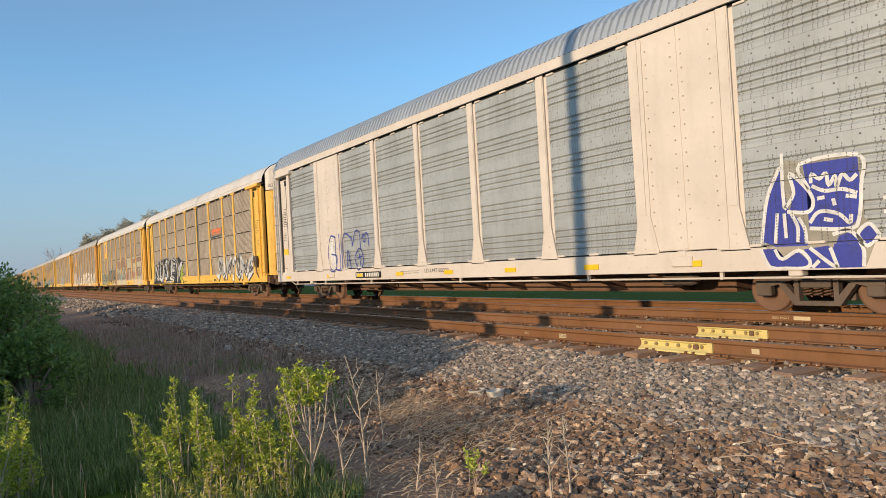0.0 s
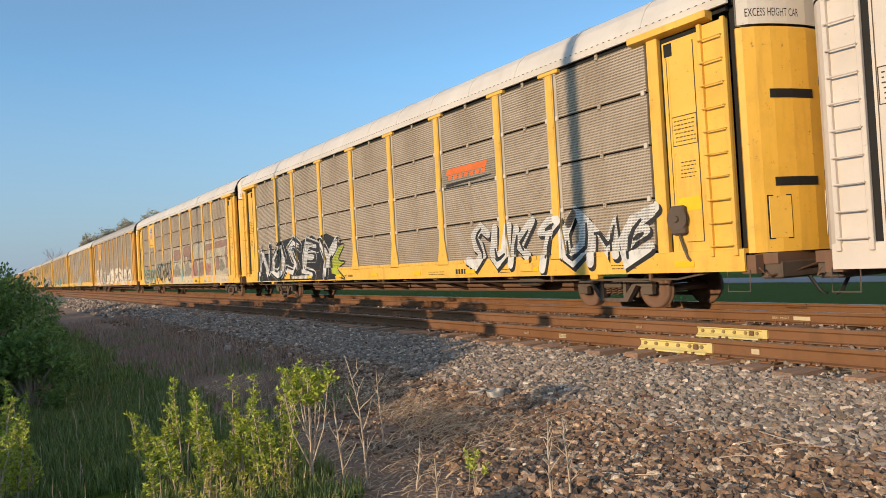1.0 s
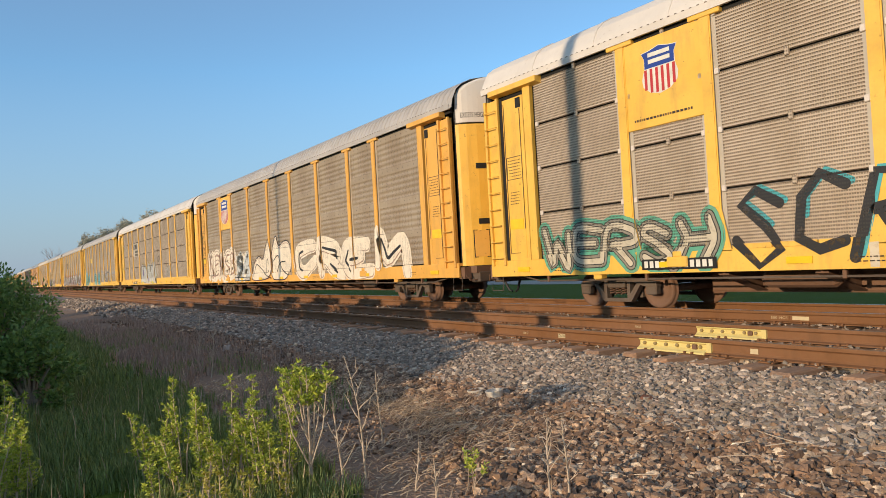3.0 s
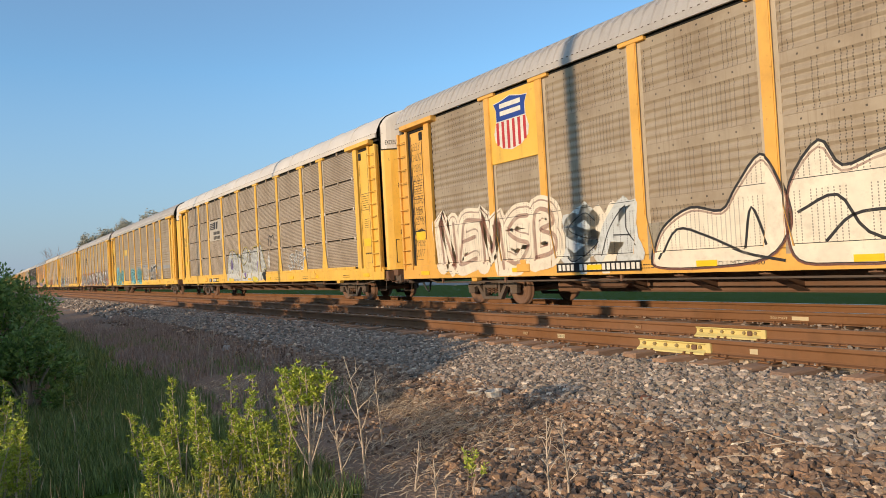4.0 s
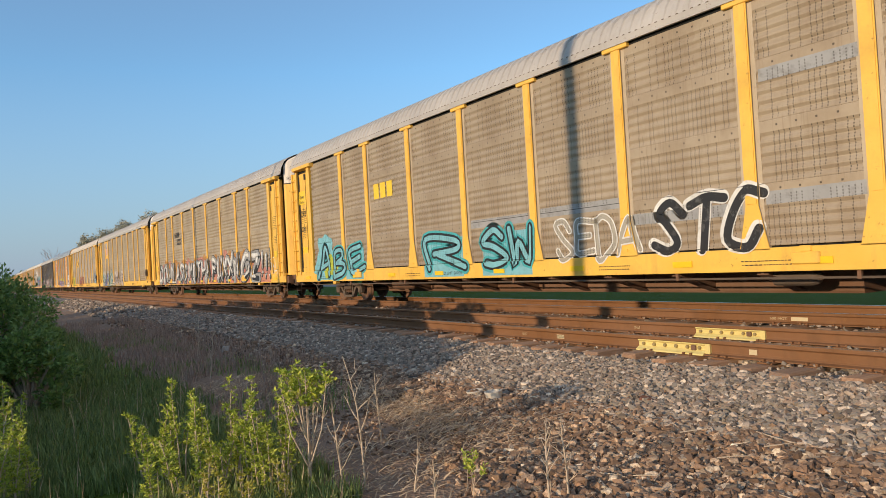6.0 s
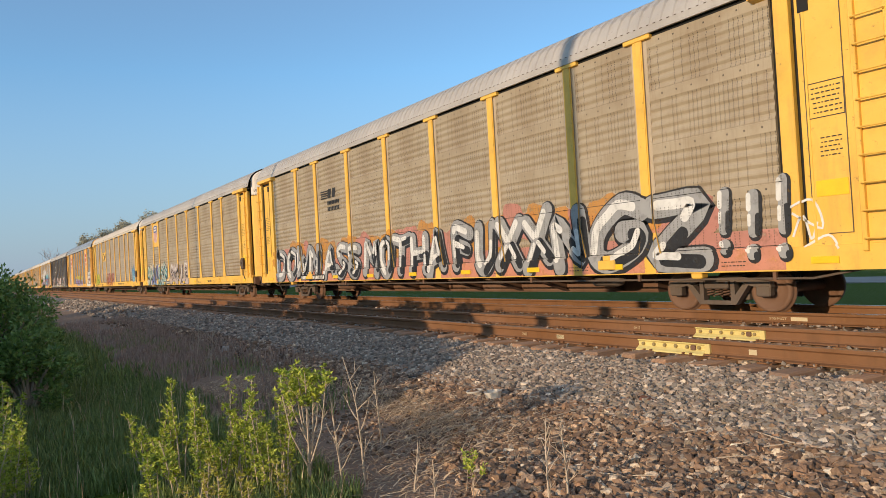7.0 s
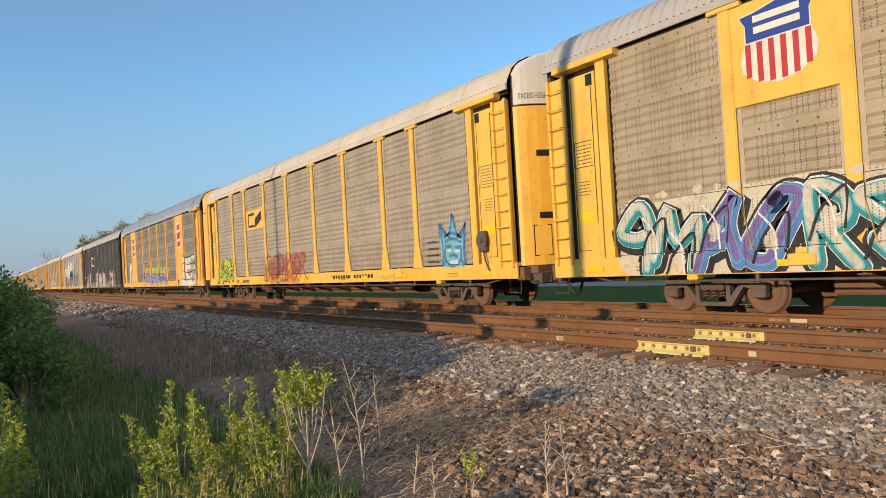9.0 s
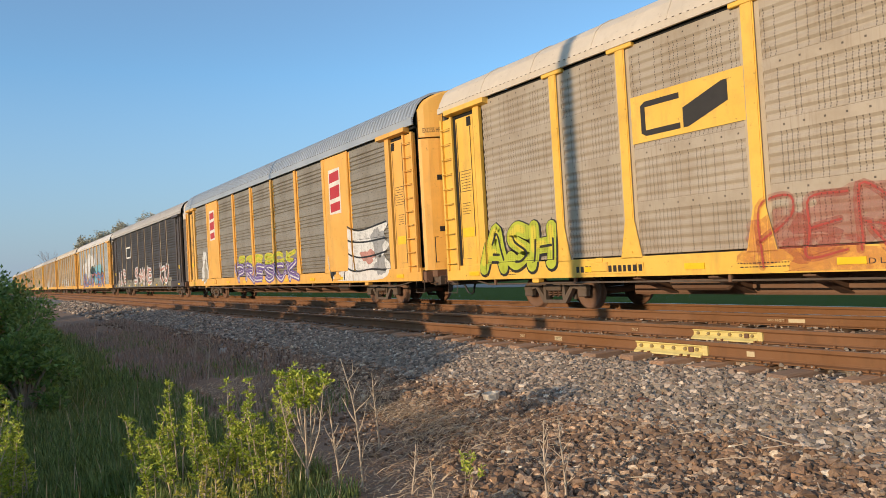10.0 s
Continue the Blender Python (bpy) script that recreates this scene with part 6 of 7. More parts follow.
def tie_wood(n):
    g = n.noise(1.0, 8, 0.7, n.scaled(22, 2.0, 22))
    tone = n.random()
    c = n.mix(n.grey(g, 0.3, 0.7), (0.24, 0.125, 0.07), (0.52, 0.31, 0.18))
    n.colour(n.mix(n.math("MULTIPLY", tone, 0.5), c, (0.15, 0.11, 0.085)))
    n.bump(g, 0.5, 0.02)


WOOD = material("weathered_tie_wood", tie_wood, 0.9)


def rail_outline(y):
    """A rail's section, its head's near edge at y."""
    m = y + 0.037
    o = [(-0.034, 0.0), (-0.037, -0.006), (-0.036, -0.038), (-0.022, -0.046), (-0.010, -0.058), (-0.009, -0.14), (-0.022, -0.158), (-0.074, -0.172), (-0.076, -0.184)]
    return [(m + a, z) for a, z in o] + [(m - a, z) for a, z in reversed(o)]


def tie_shape(seed):
    r = random.Random(seed)
    s = Shape()
    rings = []
    for y, d in ((-1.30, 0.02), (-1.27, 0.0), (0, 0.0), (1.27, 0.0), (1.30, 0.02)):
        j = [r.uniform(-0.008, 0.008) for _ in range(8)]
        a, zt, zb = 0.115 - d, -0.184 - d + r.uniform(-0.006, 0.004), -0.36
        rings.append([(-a + j[0], y, zb), (a + j[1], y, zb), (a + j[2], y, zt - 0.015 + j[3]), (a - 0.015, y, zt), (-a + 0.015, y, zt + j[4] * 0.5), (-a + j[5], y, zt - 0.015)])
    s.loft(rings, True)
    return s


def build_track(name, y0, label, lo, hi):
    track = new(name)
    tagged(track, label, "railway track")
    mid = y0 + 0.79
    for k in range(2):
        part("rail", Shape().bar(rail_outline(y0 + 1.505 * k), -700, 120), RAIL_STEEL, track, "rust-brown steel rail")
        part("rail_top", Shape().bar([(y0 + 1.505 * k + 0.010, 0.0), (y0 + 1.505 * k + 0.064, 0.0), (y0 + 1.505 * k + 0.060, 0.003), (y0 + 1.505 * k + 0.014, 0.003)], -700, 120), TREAD if name == "railway_track_far" else RUST_TOP, track, "worn running surface")
    r = random.Random(len(name))
    rest = Shape()
    x, n = hi, 0
    kinds = [fixed(tie_shape(i).mesh("tie", WOOD)) for i in range(6)]
    plates = []
    for k in range(2):
        plate, yk = Shape(), y0 + 0.037 + 1.505 * k
        plate.chamfered(-0.09, 0.09, yk - 0.17, yk + 0.17, -0.202, -0.183, 0.004)
        for dx in (-0.055, 0.055):
            for dy in (-0.095, 0.095):
                plate.box(dx - 0.012, dx + 0.012, yk + dy - 0.018, yk + dy + 0.018, -0.190, -0.158)
        plates.append(fixed(plate.mesh("tie_plate", RAIL_STEEL)))
    while x > lo:
        dx, turn = r.uniform(-0.07, 0.07), r.uniform(-0.05, 0.05)
        if n < 130:
            ob = part("tie", kinds[n % 6], WOOD, track, "" if n else "weathered brown timber tie", (x + dx, mid + r.uniform(-0.13, 0.11), r.uniform(-0.022, 0.004)))
            ob.rotation_euler = (r.uniform(-0.006, 0.006), r.uniform(-0.05, 0.05), turn)
            for me in plates:
                part("tie_plate", me, RAIL_STEEL, track, "", (x + dx, 0, 0))
        else:
            rest.box(x + dx - 0.115, x + dx + 0.115, mid - 1.3, mid + 1.3, -0.36, -0.2)
        x -= 0.56
        n += 1
    tagged(part("tie_row", rest, WOOD, track), kind="stuff")
    return track


RUST_TOP = plain("dull_rail_top", (0.30, 0.20, 0.14), 0.45, 0.5)
near_track = build_track("railway_track", RAILS[0], "empty rusty railway track on timber ties", -300, 8)
far_track = build_track("railway_track_far", RAILS[2], "second railway track under the passing train", -120, 8)
far_track.name = "railway_track.001"


def joint_bar(track, x, y):
    """A painted bar bolted over a rail joint."""
    o = [(y - 0.004, -0.046), (y - 0.004, -0.058), (y + 0.018, -0.075), (y + 0.018, -0.125), (y - 0.012, -0.15), (y - 0.045, -0.168), (y - 0.05, -0.186), (y + 0.035, -0.186), (y + 0.035, -0.046)]
    b = part("joint_bar", Shape().bar(o, x - 0.53, x + 0.53), JOINT, track, "cream-yellow painted joint bar")
    for i in range(6):
        a = x - 0.44 + i * 0.176
        part("bolt", lambda: Shape().lathe([(0.0, -0.026), (0.018, -0.026), (0.024, -0.016), (0.024, 0.03)], (0, 0, 0), 6), BOLT, b, "", (a, y + 0.01, -0.1), "bolt")
    part("bond_block", Shape().chamfered(x + 0.32, x + 0.39, y - 0.012, y + 0.03, -0.135, -0.075, 0.006), RUST, b)
    part("bar_end", Shape().box(x + 0.53, x + 0.6, y - 0.006, y + 0.035, -0.17, -0.045), JOINT, b)


joint_bar(near_track, -6.26, RAILS[0])
joint_bar(near_track, -6.53, RAILS[1])
for x, y, w, t in ((-5.1, RAILS[0], 0.1, ""), (-8.35, RAILS[0], 0.16, "STATO"), (-9.2, RAILS[0], 0.14, "ON LT"), (-8.2, RAILS[1], 0.14, "ON LT"), (-6.72, RAILS[2], 0.28, ""), (-7.08, RAILS[2], 0.34, "500 MGT")):
    p = part("rail_label", Shape().box(x - w / 2, x + w / 2, y + 0.020, y + 0.026, -0.135, -0.075), LABEL if not t or t == "STATO" else RAIL_STEEL, near_track if y < 10 else far_track, "small painted rail label")
    if t:
        v, f = letters(t)
        lo, hi = v.min(0), v.max(0)
        q = (v - lo) / (hi - lo)
        s = Shape().add([(x - w * 0.45 + u * w * 0.9, y + 0.017, -0.125 + k * 0.04) for u, k in q], f)
        part("label_words", s.mesh("label_words", STENCIL if t == "STATO" else LABEL), STENCIL, p)


# ---------------------------------------------------------------- stones
def stone_kinds(n, seed):
    """Crushed stone: the hull of a few points in a squashed block, so all facets are flat and sharp."""
    rng = np.random.default_rng(seed)
    out = []
    for _ in range(n):
        b = bmesh.new()
        k = rng.integers(10, 15)
        p = rng.uniform(-1, 1, (k, 3))
        p /= np.maximum(np.abs(p).max(1, keepdims=True), np.linalg.norm(p, axis=1, keepdims=True) * 0.62)
        for q in p * rng.uniform([0.85, 0.7, 0.62], [1.25, 1.0, 0.95]):
            b.verts.new(q)
        res = bmesh.ops.convex_hull(b, input=b.verts)
        bmesh.ops.delete(b, geom=[g for g in res["geom_interior"] if isinstance(g, bmesh.types.BMVert)], context="VERTS")
        bmesh.ops.triangulate(b, faces=b.faces)
        bmesh.ops.recalc_face_normals(b, faces=b.faces)
        b.verts.index_update()
        out.append((np.array([v.co[:] for v in b.verts]), np.array([[v.index for v in q.verts] for q in b.faces])))
        b.free()
    return out


def scatter(name, kinds, spots, sizes, mat, seed):
    """Many small solid pieces as one mesh."""
    rng = np.random.default_rng(seed)
    n = len(spots)
    pick = rng.integers(0, len(kinds), n)
    a = rng.uniform(0, math.tau, n)
    tilt = rng.uniform(-1.2, 1.2, n)
    vs, fs, count = [], [], 0
    for i, (v0, f) in enumerate(kinds):
        m = pick == i
        v = v0[None] * sizes[m][:, None, None]
        ct, st = np.cos(tilt[m])[:, None], np.sin(tilt[m])[:, None]
        y, z = v[..., 1] * ct - v[..., 2] * st, v[..., 1] * st + v[..., 2] * ct
        ca, sa = np.cos(a[m])[:, None], np.sin(a[m])[:, None]
        w = np.stack([v[..., 0] * ca - y * sa, v[..., 0] * sa + y * ca, z], -1) + spots[m][:, None, :]
        vs.append(w.reshape(-1, 3))
        fs.append((f[None] + (np.arange(m.sum()) * len(v0))[:, None, None]).reshape(-1, 3) + count)
        count += len(vs[-1])
    return numpy_mesh(name, np.concatenate(vs), np.concatenate(fs), mat)


def stone_tint(n):
    t = n.island()
    c = n.ramp(t, (0.0, (0.120, 0.092, 0.074)), (0.22, (0.216, 0.178, 0.142)), (0.45, (0.296, 0.248, 0.196)), (0.62, (0.304, 0.208, 0.148)), (0.76, (0.376, 0.312, 0.248)), (0.92, (0.496, 0.376, 0.288)), (1.0, (0.720, 0.608, 0.480)))
    n.colour(n.mix(n.grey(n.noise(45, 6), 0.5, 0.9), c, (0.134, 0.092, 0.057)))
    n.bump(n.noise(90, 4), 0.25, 0.006)


def stone_tint_single(n):
    t = n.random()
    c = n.ramp(t, (0.0, (0.112, 0.08, 0.0588)), (0.3, (0.269, 0.205, 0.143)), (0.55, (0.392, 0.31, 0.218)), (0.75, (0.381, 0.22, 0.126)), (0.9, (0.582, 0.41, 0.269)), (1.0, (0.918, 0.71, 0.504)))
    n.colour(n.mix(n.grey(n.noise(35, 6), 0.35, 0.75), c, (0.146, 0.1, 0.0672)))
    n.bump(n.noise(60, 4), 0.5, 0.01)


def old_stone_tint(n):
    t = n.island()
    c = n.ramp(t, (0.0, (0.0784, 0.05, 0.0353)), (0.25, (0.19, 0.115, 0.0714)), (0.5, (0.302, 0.2, 0.13)), (0.66, (0.381, 0.215, 0.122)), (0.8, (0.47, 0.37, 0.269)), (0.93, (0.717, 0.47, 0.294)), (1.0, (0.95, 0.8, 0.588)))
    n.colour(n.mix(n.grey(n.noise(35, 6), 0.35, 0.75), c, (0.168, 0.105, 0.0672)))
    n.bump(n.noise(60, 4), 0.5, 0.01)


STONE_OLD = material("dusty_brown_stone", old_stone_tint, 0.9)
STONE, STONE_ONE = material("broken_stone", stone_tint, 0.85), material("broken_stone_single", stone_tint_single, 0.85)


def build_ballast():
    kinds = stone_kinds(24, 3)
    rng = np.random.default_rng(5)
    bed = new("ballast")
    tagged(bed, "grey and brown broken stone ballast along the track", "ballast", kind="structure")
    spots, sizes = [], []

    def fill(n, x0, x1, y0, y1, s0, s1, edge=0.0):
        for x, y, s in zip(rng.uniform(x0, x1, n), rng.uniform(y0, y1, n), rng.uniform(s0, s1, n) ** 1.0):
            if edge and y < min(4.5, max(3.3, 3.3 - (x + 4.6) * 0.55)) + 0.4 * noise.noise((x * 0.6, 0, 7)) + rng.uniform(-0.4, 0.4):
                continue
            spots.append((x, y, ground_z(x, y) + s * rng.uniform(0.0, 0.75)))
            sizes.append(s)
    fill(19000, -9, -0.5, 5.1, 6.85, 0.015, 0.040, 1)
    fill(10000, -16, -9, 5.1, 6.85, 0.018, 0.038, 1)
    fill(2600, -16, -0.5, 6.75, 7.4, 0.012, 0.026)
    fill(7000, -34, -16, 5.2, 6.9, 0.03, 0.06, 1)
    fill(1600, -70, -34, 4.6, 7.0, 0.05, 0.09, 1)
    fill(2600, -16, 0, 7.45, 8.8, 0.025, 0.05)
    fill(2600, -30, 0, 9.0, 10.85, 0.03, 0.05)
    for x, k, s in zip(rng.uniform(-22, -1.5, 1500), rng.integers(0, 4, 1500), rng.uniform(0.010, 0.022, 1500)):
        # small stones lying on the ties along the rails' feet
        spots.append((x, RAILS[k] + 0.037 + rng.choice((-1, 1)) * rng.uniform(0.10, 0.30), -0.19 + s * 0.5))
        sizes.append(s)
    fresh = len(spots)
    fill(22000, -8, -0.5, 3.0, 5.3, 0.012, 0.042, 1)
    fill(7000, -13, -8, 3.6, 5.3, 0.016, 0.040, 1)
    fill(3500, -9, -0.5, 2.9, 4.6, 0.008, 0.024)
    fill(4500, -34, -13, 3.8, 5.3, 0.025, 0.055, 1)
    spots, sizes = np.array(spots), np.array(sizes)
    for name, part_spots, part_sizes, mat, label in (("fresh_stones", spots[:fresh], sizes[:fresh], STONE, "grey broken stones near the rails"), ("old_stones", spots[fresh:], sizes[fresh:], STONE_OLD, "brown dusty stones on the lower slope")):
        mass = new(name, scatter(name, kinds, part_spots, part_sizes, mat, 9))
        mass.parent = bed
        tagged(mass, label, kind="stuff")
    # the nearest stones are pieces of their own
    meshes = [numpy_mesh("stone", v, f, STONE_ONE) for v, f in kinds]
    r = random.Random(4)
    for i in range(280):
        x, y, s = r.uniform(-5.4, -1.6), r.uniform(3.6, 6.0), r.uniform(0.026, 0.048)
        ob = new("stone", meshes[i % len(meshes)])
        ob.parent = bed
        ob.location, ob.rotation_euler, ob.scale = (x, y, ground_z(x, y) + s * 0.45), (r.uniform(-0.6, 0.6), r.uniform(-0.6, 0.6), r.uniform(0, 6.28)), (s, s, s)


build_ballast()


# ---------------------------------------------------------------- plants
def leaf_mat(name, dark, light, rough=0.5):
    def build(n):
        t = n.island()
        n.colour(n.mix(t, dark, light))
        n.shader.inputs["Transmission Weight"].default_value = 0.0
        clear = n.t.nodes.new("ShaderNodeBsdfTranslucent")
        n.link(n.mix(t, tuple(d * 1.1 for d in dark), tuple(min(1, d * 1.15) for d in light)), clear.inputs[0])
        both = n.t.nodes.new("ShaderNodeMixShader")
        both.inputs[0].default_value = 0.24
        n.link(n.shader.outputs[0], both.inputs[1])
        n.link(clear.outputs[0], both.inputs[2])
        n.link(both.outputs[0], n.t.nodes["Material Output"].inputs[0])
    return material(name, build, rough)


LEAF_LIGHT = leaf_mat("young_leaves", (0.20, 0.29, 0.03), (0.62, 0.64, 0.10))
LEAF_GOLD = leaf_mat("golden_young_leaves", (0.24, 0.25, 0.03), (0.62, 0.55, 0.10))
LEAF_DARK = leaf_mat("bush_leaves", (0.10, 0.175, 0.045), (0.28, 0.40, 0.10))
# far leaves are paler than real ones: the distance haze is in their colour
LEAF_FAR = leaf_mat("haze_paled_leaves", (0.34, 0.32, 0.24), (0.50, 0.47, 0.36))
GRASS = leaf_mat("grass_blades", (0.095, 0.14, 0.042), (0.29, 0.36, 0.105))
STRAW = leaf_mat("dry_straw", (0.34, 0.23, 0.14), (0.78, 0.60, 0.40))
BARK = plain("pale_twig_bark", (0.62, 0.49, 0.36), 0.8, 0, 0.4, 20)
BARK_FAR = plain("distant_bark", (0.48, 0.38, 0.34), 0.85, 0, 0.3, 2)


def leaves(name, centres, ways, sizes, mat, seed, width=0.42):
    """Bent four-cornered leaves: two quads each, folded along the middle."""
    rng = np.random.default_rng(seed)
    n = len(centres)
    d = ways / np.linalg.norm(ways, axis=1, keepdims=True)
    side = np.cross(d, rng.normal(size=(n, 3)))
    side /= np.linalg.norm(side, axis=1, keepdims=True)
    up = np.cross(side, d)
    L, w = sizes[:, None], sizes[:, None] * width * 0.5
    base, tip = centres, centres + d * L + up * -0.12 * L
    mid = centres + d * L * 0.5 + up * 0.06 * L
    v = np.stack([base, mid + side * w, tip, mid - side * w, mid - up * 0.05 * L], 1)
    f = np.array([[0, 1, 4], [1, 2, 4], [4, 2, 3], [0, 4, 3]])
    faces = (f[None] + (np.arange(n) * 5)[:, None, None]).reshape(-1, 3)
    return numpy_mesh(name, v.reshape(-1, 3), faces, mat)


def branch(r, start, way, length, radius, depth, tubes, tips, spread=0.55, kids=(2, 4), up=0.25):
    pts, p, d = [Vector(start)], Vector(start), Vector(way).normalized()
    n = 4
    for i in range(n):
        d = (d + Vector((r.uniform(-1, 1), r.uniform(-1, 1), r.uniform(-0.4, 1) * up)) * 0.16).normalized()
        p = p + d * length / n
        pts.append(p.copy())
    tubes.append((pts, [radius * (1 - 0.55 * i / n) for i in range(n + 1)]))
    if depth == 0:
        tips.append((pts, d))
        return
    for _ in range(r.randint(*kids)):
        k = r.randint(2, n)
        e = (d + Vector((r.uniform(-1, 1), r.uniform(-1, 1), r.uniform(-0.2, 0.9))) * spread).normalized()
        branch(r, pts[k], e, length * r.uniform(0.5, 0.75), radius * 0.55, depth - 1, tubes, tips, spread, kids, up)
    tips.append((pts[2:], d))


def shrub(name, label, base, height, seed, leaf, stems=6, lean=0.25, size=(0.05, 0.085), per_tip=16, low=0.2, radius=0.009):
    """A leafy shrub: several stems from the ground, with leaves set along the upper twigs."""
    r = random.Random(seed)
    thing = new(name)
    thing.location = base
    tagged(thing, label, "shrub", "shrubs beside the track")
    cs, ws, ss = [], [], []
    for i in range(stems):
        tubes, tips = [], []
        a = r.uniform(0, 6.28)
        h = height * r.uniform(0.7, 1.0)
        branch(r, (0.05 * math.cos(a), 0.05 * math.sin(a), 0), (lean * math.cos(a), lean * math.sin(a), 1), h * 0.62, radius * r.uniform(0.7, 1.2), 2, tubes, tips, 0.45, (2, 3))
        s = Shape()
        for pts, rad in tubes:
            s.tube(pts, rad, 5)
        part("stem", s, BARK, thing)
        for pts, d in tips:
            for _ in range(per_tip):
                k = r.uniform(0, len(pts) - 1.001)
                q = pts[int(k)].lerp(pts[int(k) + 1], k % 1)
                if q.z < low * height:
                    continue
                cs.append(q[:])
                ws.append((r.gauss(0, 0.8), r.gauss(0, 0.8), r.uniform(0.0, 1.2)))
                ss.append(r.uniform(*size))
    if cs:
        part("foliage", leaves("foliage", np.array(cs), np.array(ws), np.array(ss), leaf, seed), leaf, thing, "bright young green leaves" if leaf is LEAF_LIGHT else "")
    return thing


def twig_line(r, start, way, length, n=6, drift=0.10):
    """A slightly crooked line of points."""
    p, d, pts = Vector(start), Vector(way).normalized(), [Vector(start)]
    for _ in range(n):
        d = (d + Vector((r.uniform(-1, 1), r.uniform(-1, 1), r.uniform(-0.3, 0.9))) * drift).normalized()
        p = p + d * length / n
        pts.append(p.copy())
    return pts


def taper_tube(s, pts, r0, r1):
    s.tube(pts, [r0 + (r1 - r0) * i / (len(pts) - 1) for i in range(len(pts))], 5)


def whorl(r, at, way, n, size, out):
    """A tuft of narrow leaves round the end of a twig."""
    for _ in range(n):
        out.append((at[:], (way * r.uniform(0.2, 0.9) + Vector((r.gauss(0, 0.7), r.gauss(0, 0.7), r.gauss(0.15, 0.4))))[:], r.uniform(*size)))


def foliage_of(thing, tufts, seed, mat, label):
    part("foliage", leaves("foliage", np.array([t[0] for t in tufts]), np.array([t[1] for t in tufts]), np.array([t[2] for t in tufts]), mat, seed, 0.36), mat, thing, label)


def leafy_shoot(base, height, seed, bare, golden=False):
    """One upright shoot: a pale stem with short side twigs, each ending in a tuft of leaves."""
    r = random.Random(seed)
    thing = new("shrub")
    thing.location = base
    tagged(thing, "low golden-green leafy shoot in the grass" if golden else "upright young shrub with small yellow-green leaves on pale stems", "shrub", "shrubs beside the track")
    tufts = []
    for k in range(2):
        tall = height * (1.0 if k == 0 else r.uniform(0.55, 0.85))
        s = Shape()
        a = r.uniform(0, 6.28)
        main = twig_line(r, (0.03 * k, 0.02 * k, 0), (0.12 * math.cos(a), 0.12 * math.sin(a), 1), tall * 0.96, 8, 0.07)
        taper_tube(s, main, 0.0085, 0.0025)
        u = bare
        while u < 1.0:
            i = min(int(u * 8), 7)
            q = main[i].lerp(main[i + 1], u * 8 - i)
            a = r.uniform(0, 6.28)
            way = Vector((math.cos(a), math.sin(a), r.uniform(0.5, 1.3)))
            side = twig_line(r, q, way, r.uniform(0.03, 0.10) * (1.25 - u * 0.6), 3, 0.2)
            taper_tube(s, side, 0.0022, 0.0012)
            for m in (1, 3):
                whorl(r, side[m], way.normalized(), 4 if golden else 7 if m == 1 else 10, (0.022, 0.044), tufts)
            u += r.uniform(0.03, 0.065) * (0.6 / height) ** 0.5
        whorl(r, main[-1], Vector((0, 0, 1)), 14, (0.025, 0.05), tufts)
        part("stem", s, BARK, thing)
    foliage_of(thing, tufts, seed, LEAF_GOLD if golden else LEAF_LIGHT, "small narrow bright leaves")
    return thing


def crowned_sapling(base, height, seed):
    """A forked pale sapling that carries its leaves in a flat crown, bare below."""
    r = random.Random(seed)
    thing = new("sapling")
    thing.location = base
    tagged(thing, "forked pale sapling with a yellow-green leaf crown", "sapling", "shrubs beside the track")
    s, tufts = Shape(), []
    trunk = twig_line(r, (0, 0, 0), (-0.03, 0.02, 1), height * 0.36, 4, 0.05)
    taper_tube(s, trunk, 0.019, 0.014)
    for k in range(9):
        a = k * 0.75 + r.uniform(-0.3, 0.3)
        wide = r.uniform(0.06, 0.25)
        top = Vector((wide * math.cos(a), wide * math.sin(a), height * r.uniform(0.78, 0.96) - wide * 0.25))
        start = trunk[r.choice((2, 3, 4, 4))]
        mid = start.lerp(top, 0.45) + Vector((math.cos(a), math.sin(a), 0)) * wide * 0.22
        limb = [start, start.lerp(mid, 0.5) + Vector((r.uniform(-0.01, 0.01), r.uniform(-0.01, 0.01), 0)), mid, mid.lerp(top, 0.5), top]
        taper_tube(s, limb, 0.009, 0.003)
        for m in range(11):
            q = limb[2].lerp(top, r.uniform(0.15, 1.0))
            b = r.uniform(0, 6.28)
            way = Vector((math.cos(b), math.sin(b), r.uniform(0.5, 1.8))).normalized()
            side = twig_line(r, q, way, r.uniform(0.05, 0.13), 3, 0.2)
            taper_tube(s, side, 0.0025, 0.0013)
            if side[-1].z > height * 0.68:
                whorl(r, side[-1], way, 13, (0.028, 0.055), tufts)
                whorl(r, side[2], way, 7, (0.025, 0.045), tufts)
        whorl(r, top, Vector((0, 0, 1)), 16, (0.03, 0.058), tufts)
    part("stem", s, BARK, thing, "bare pale forked stem")
    foliage_of(thing, tufts, seed, LEAF_LIGHT, "flat crown of yellow-green leaves")
    return thing


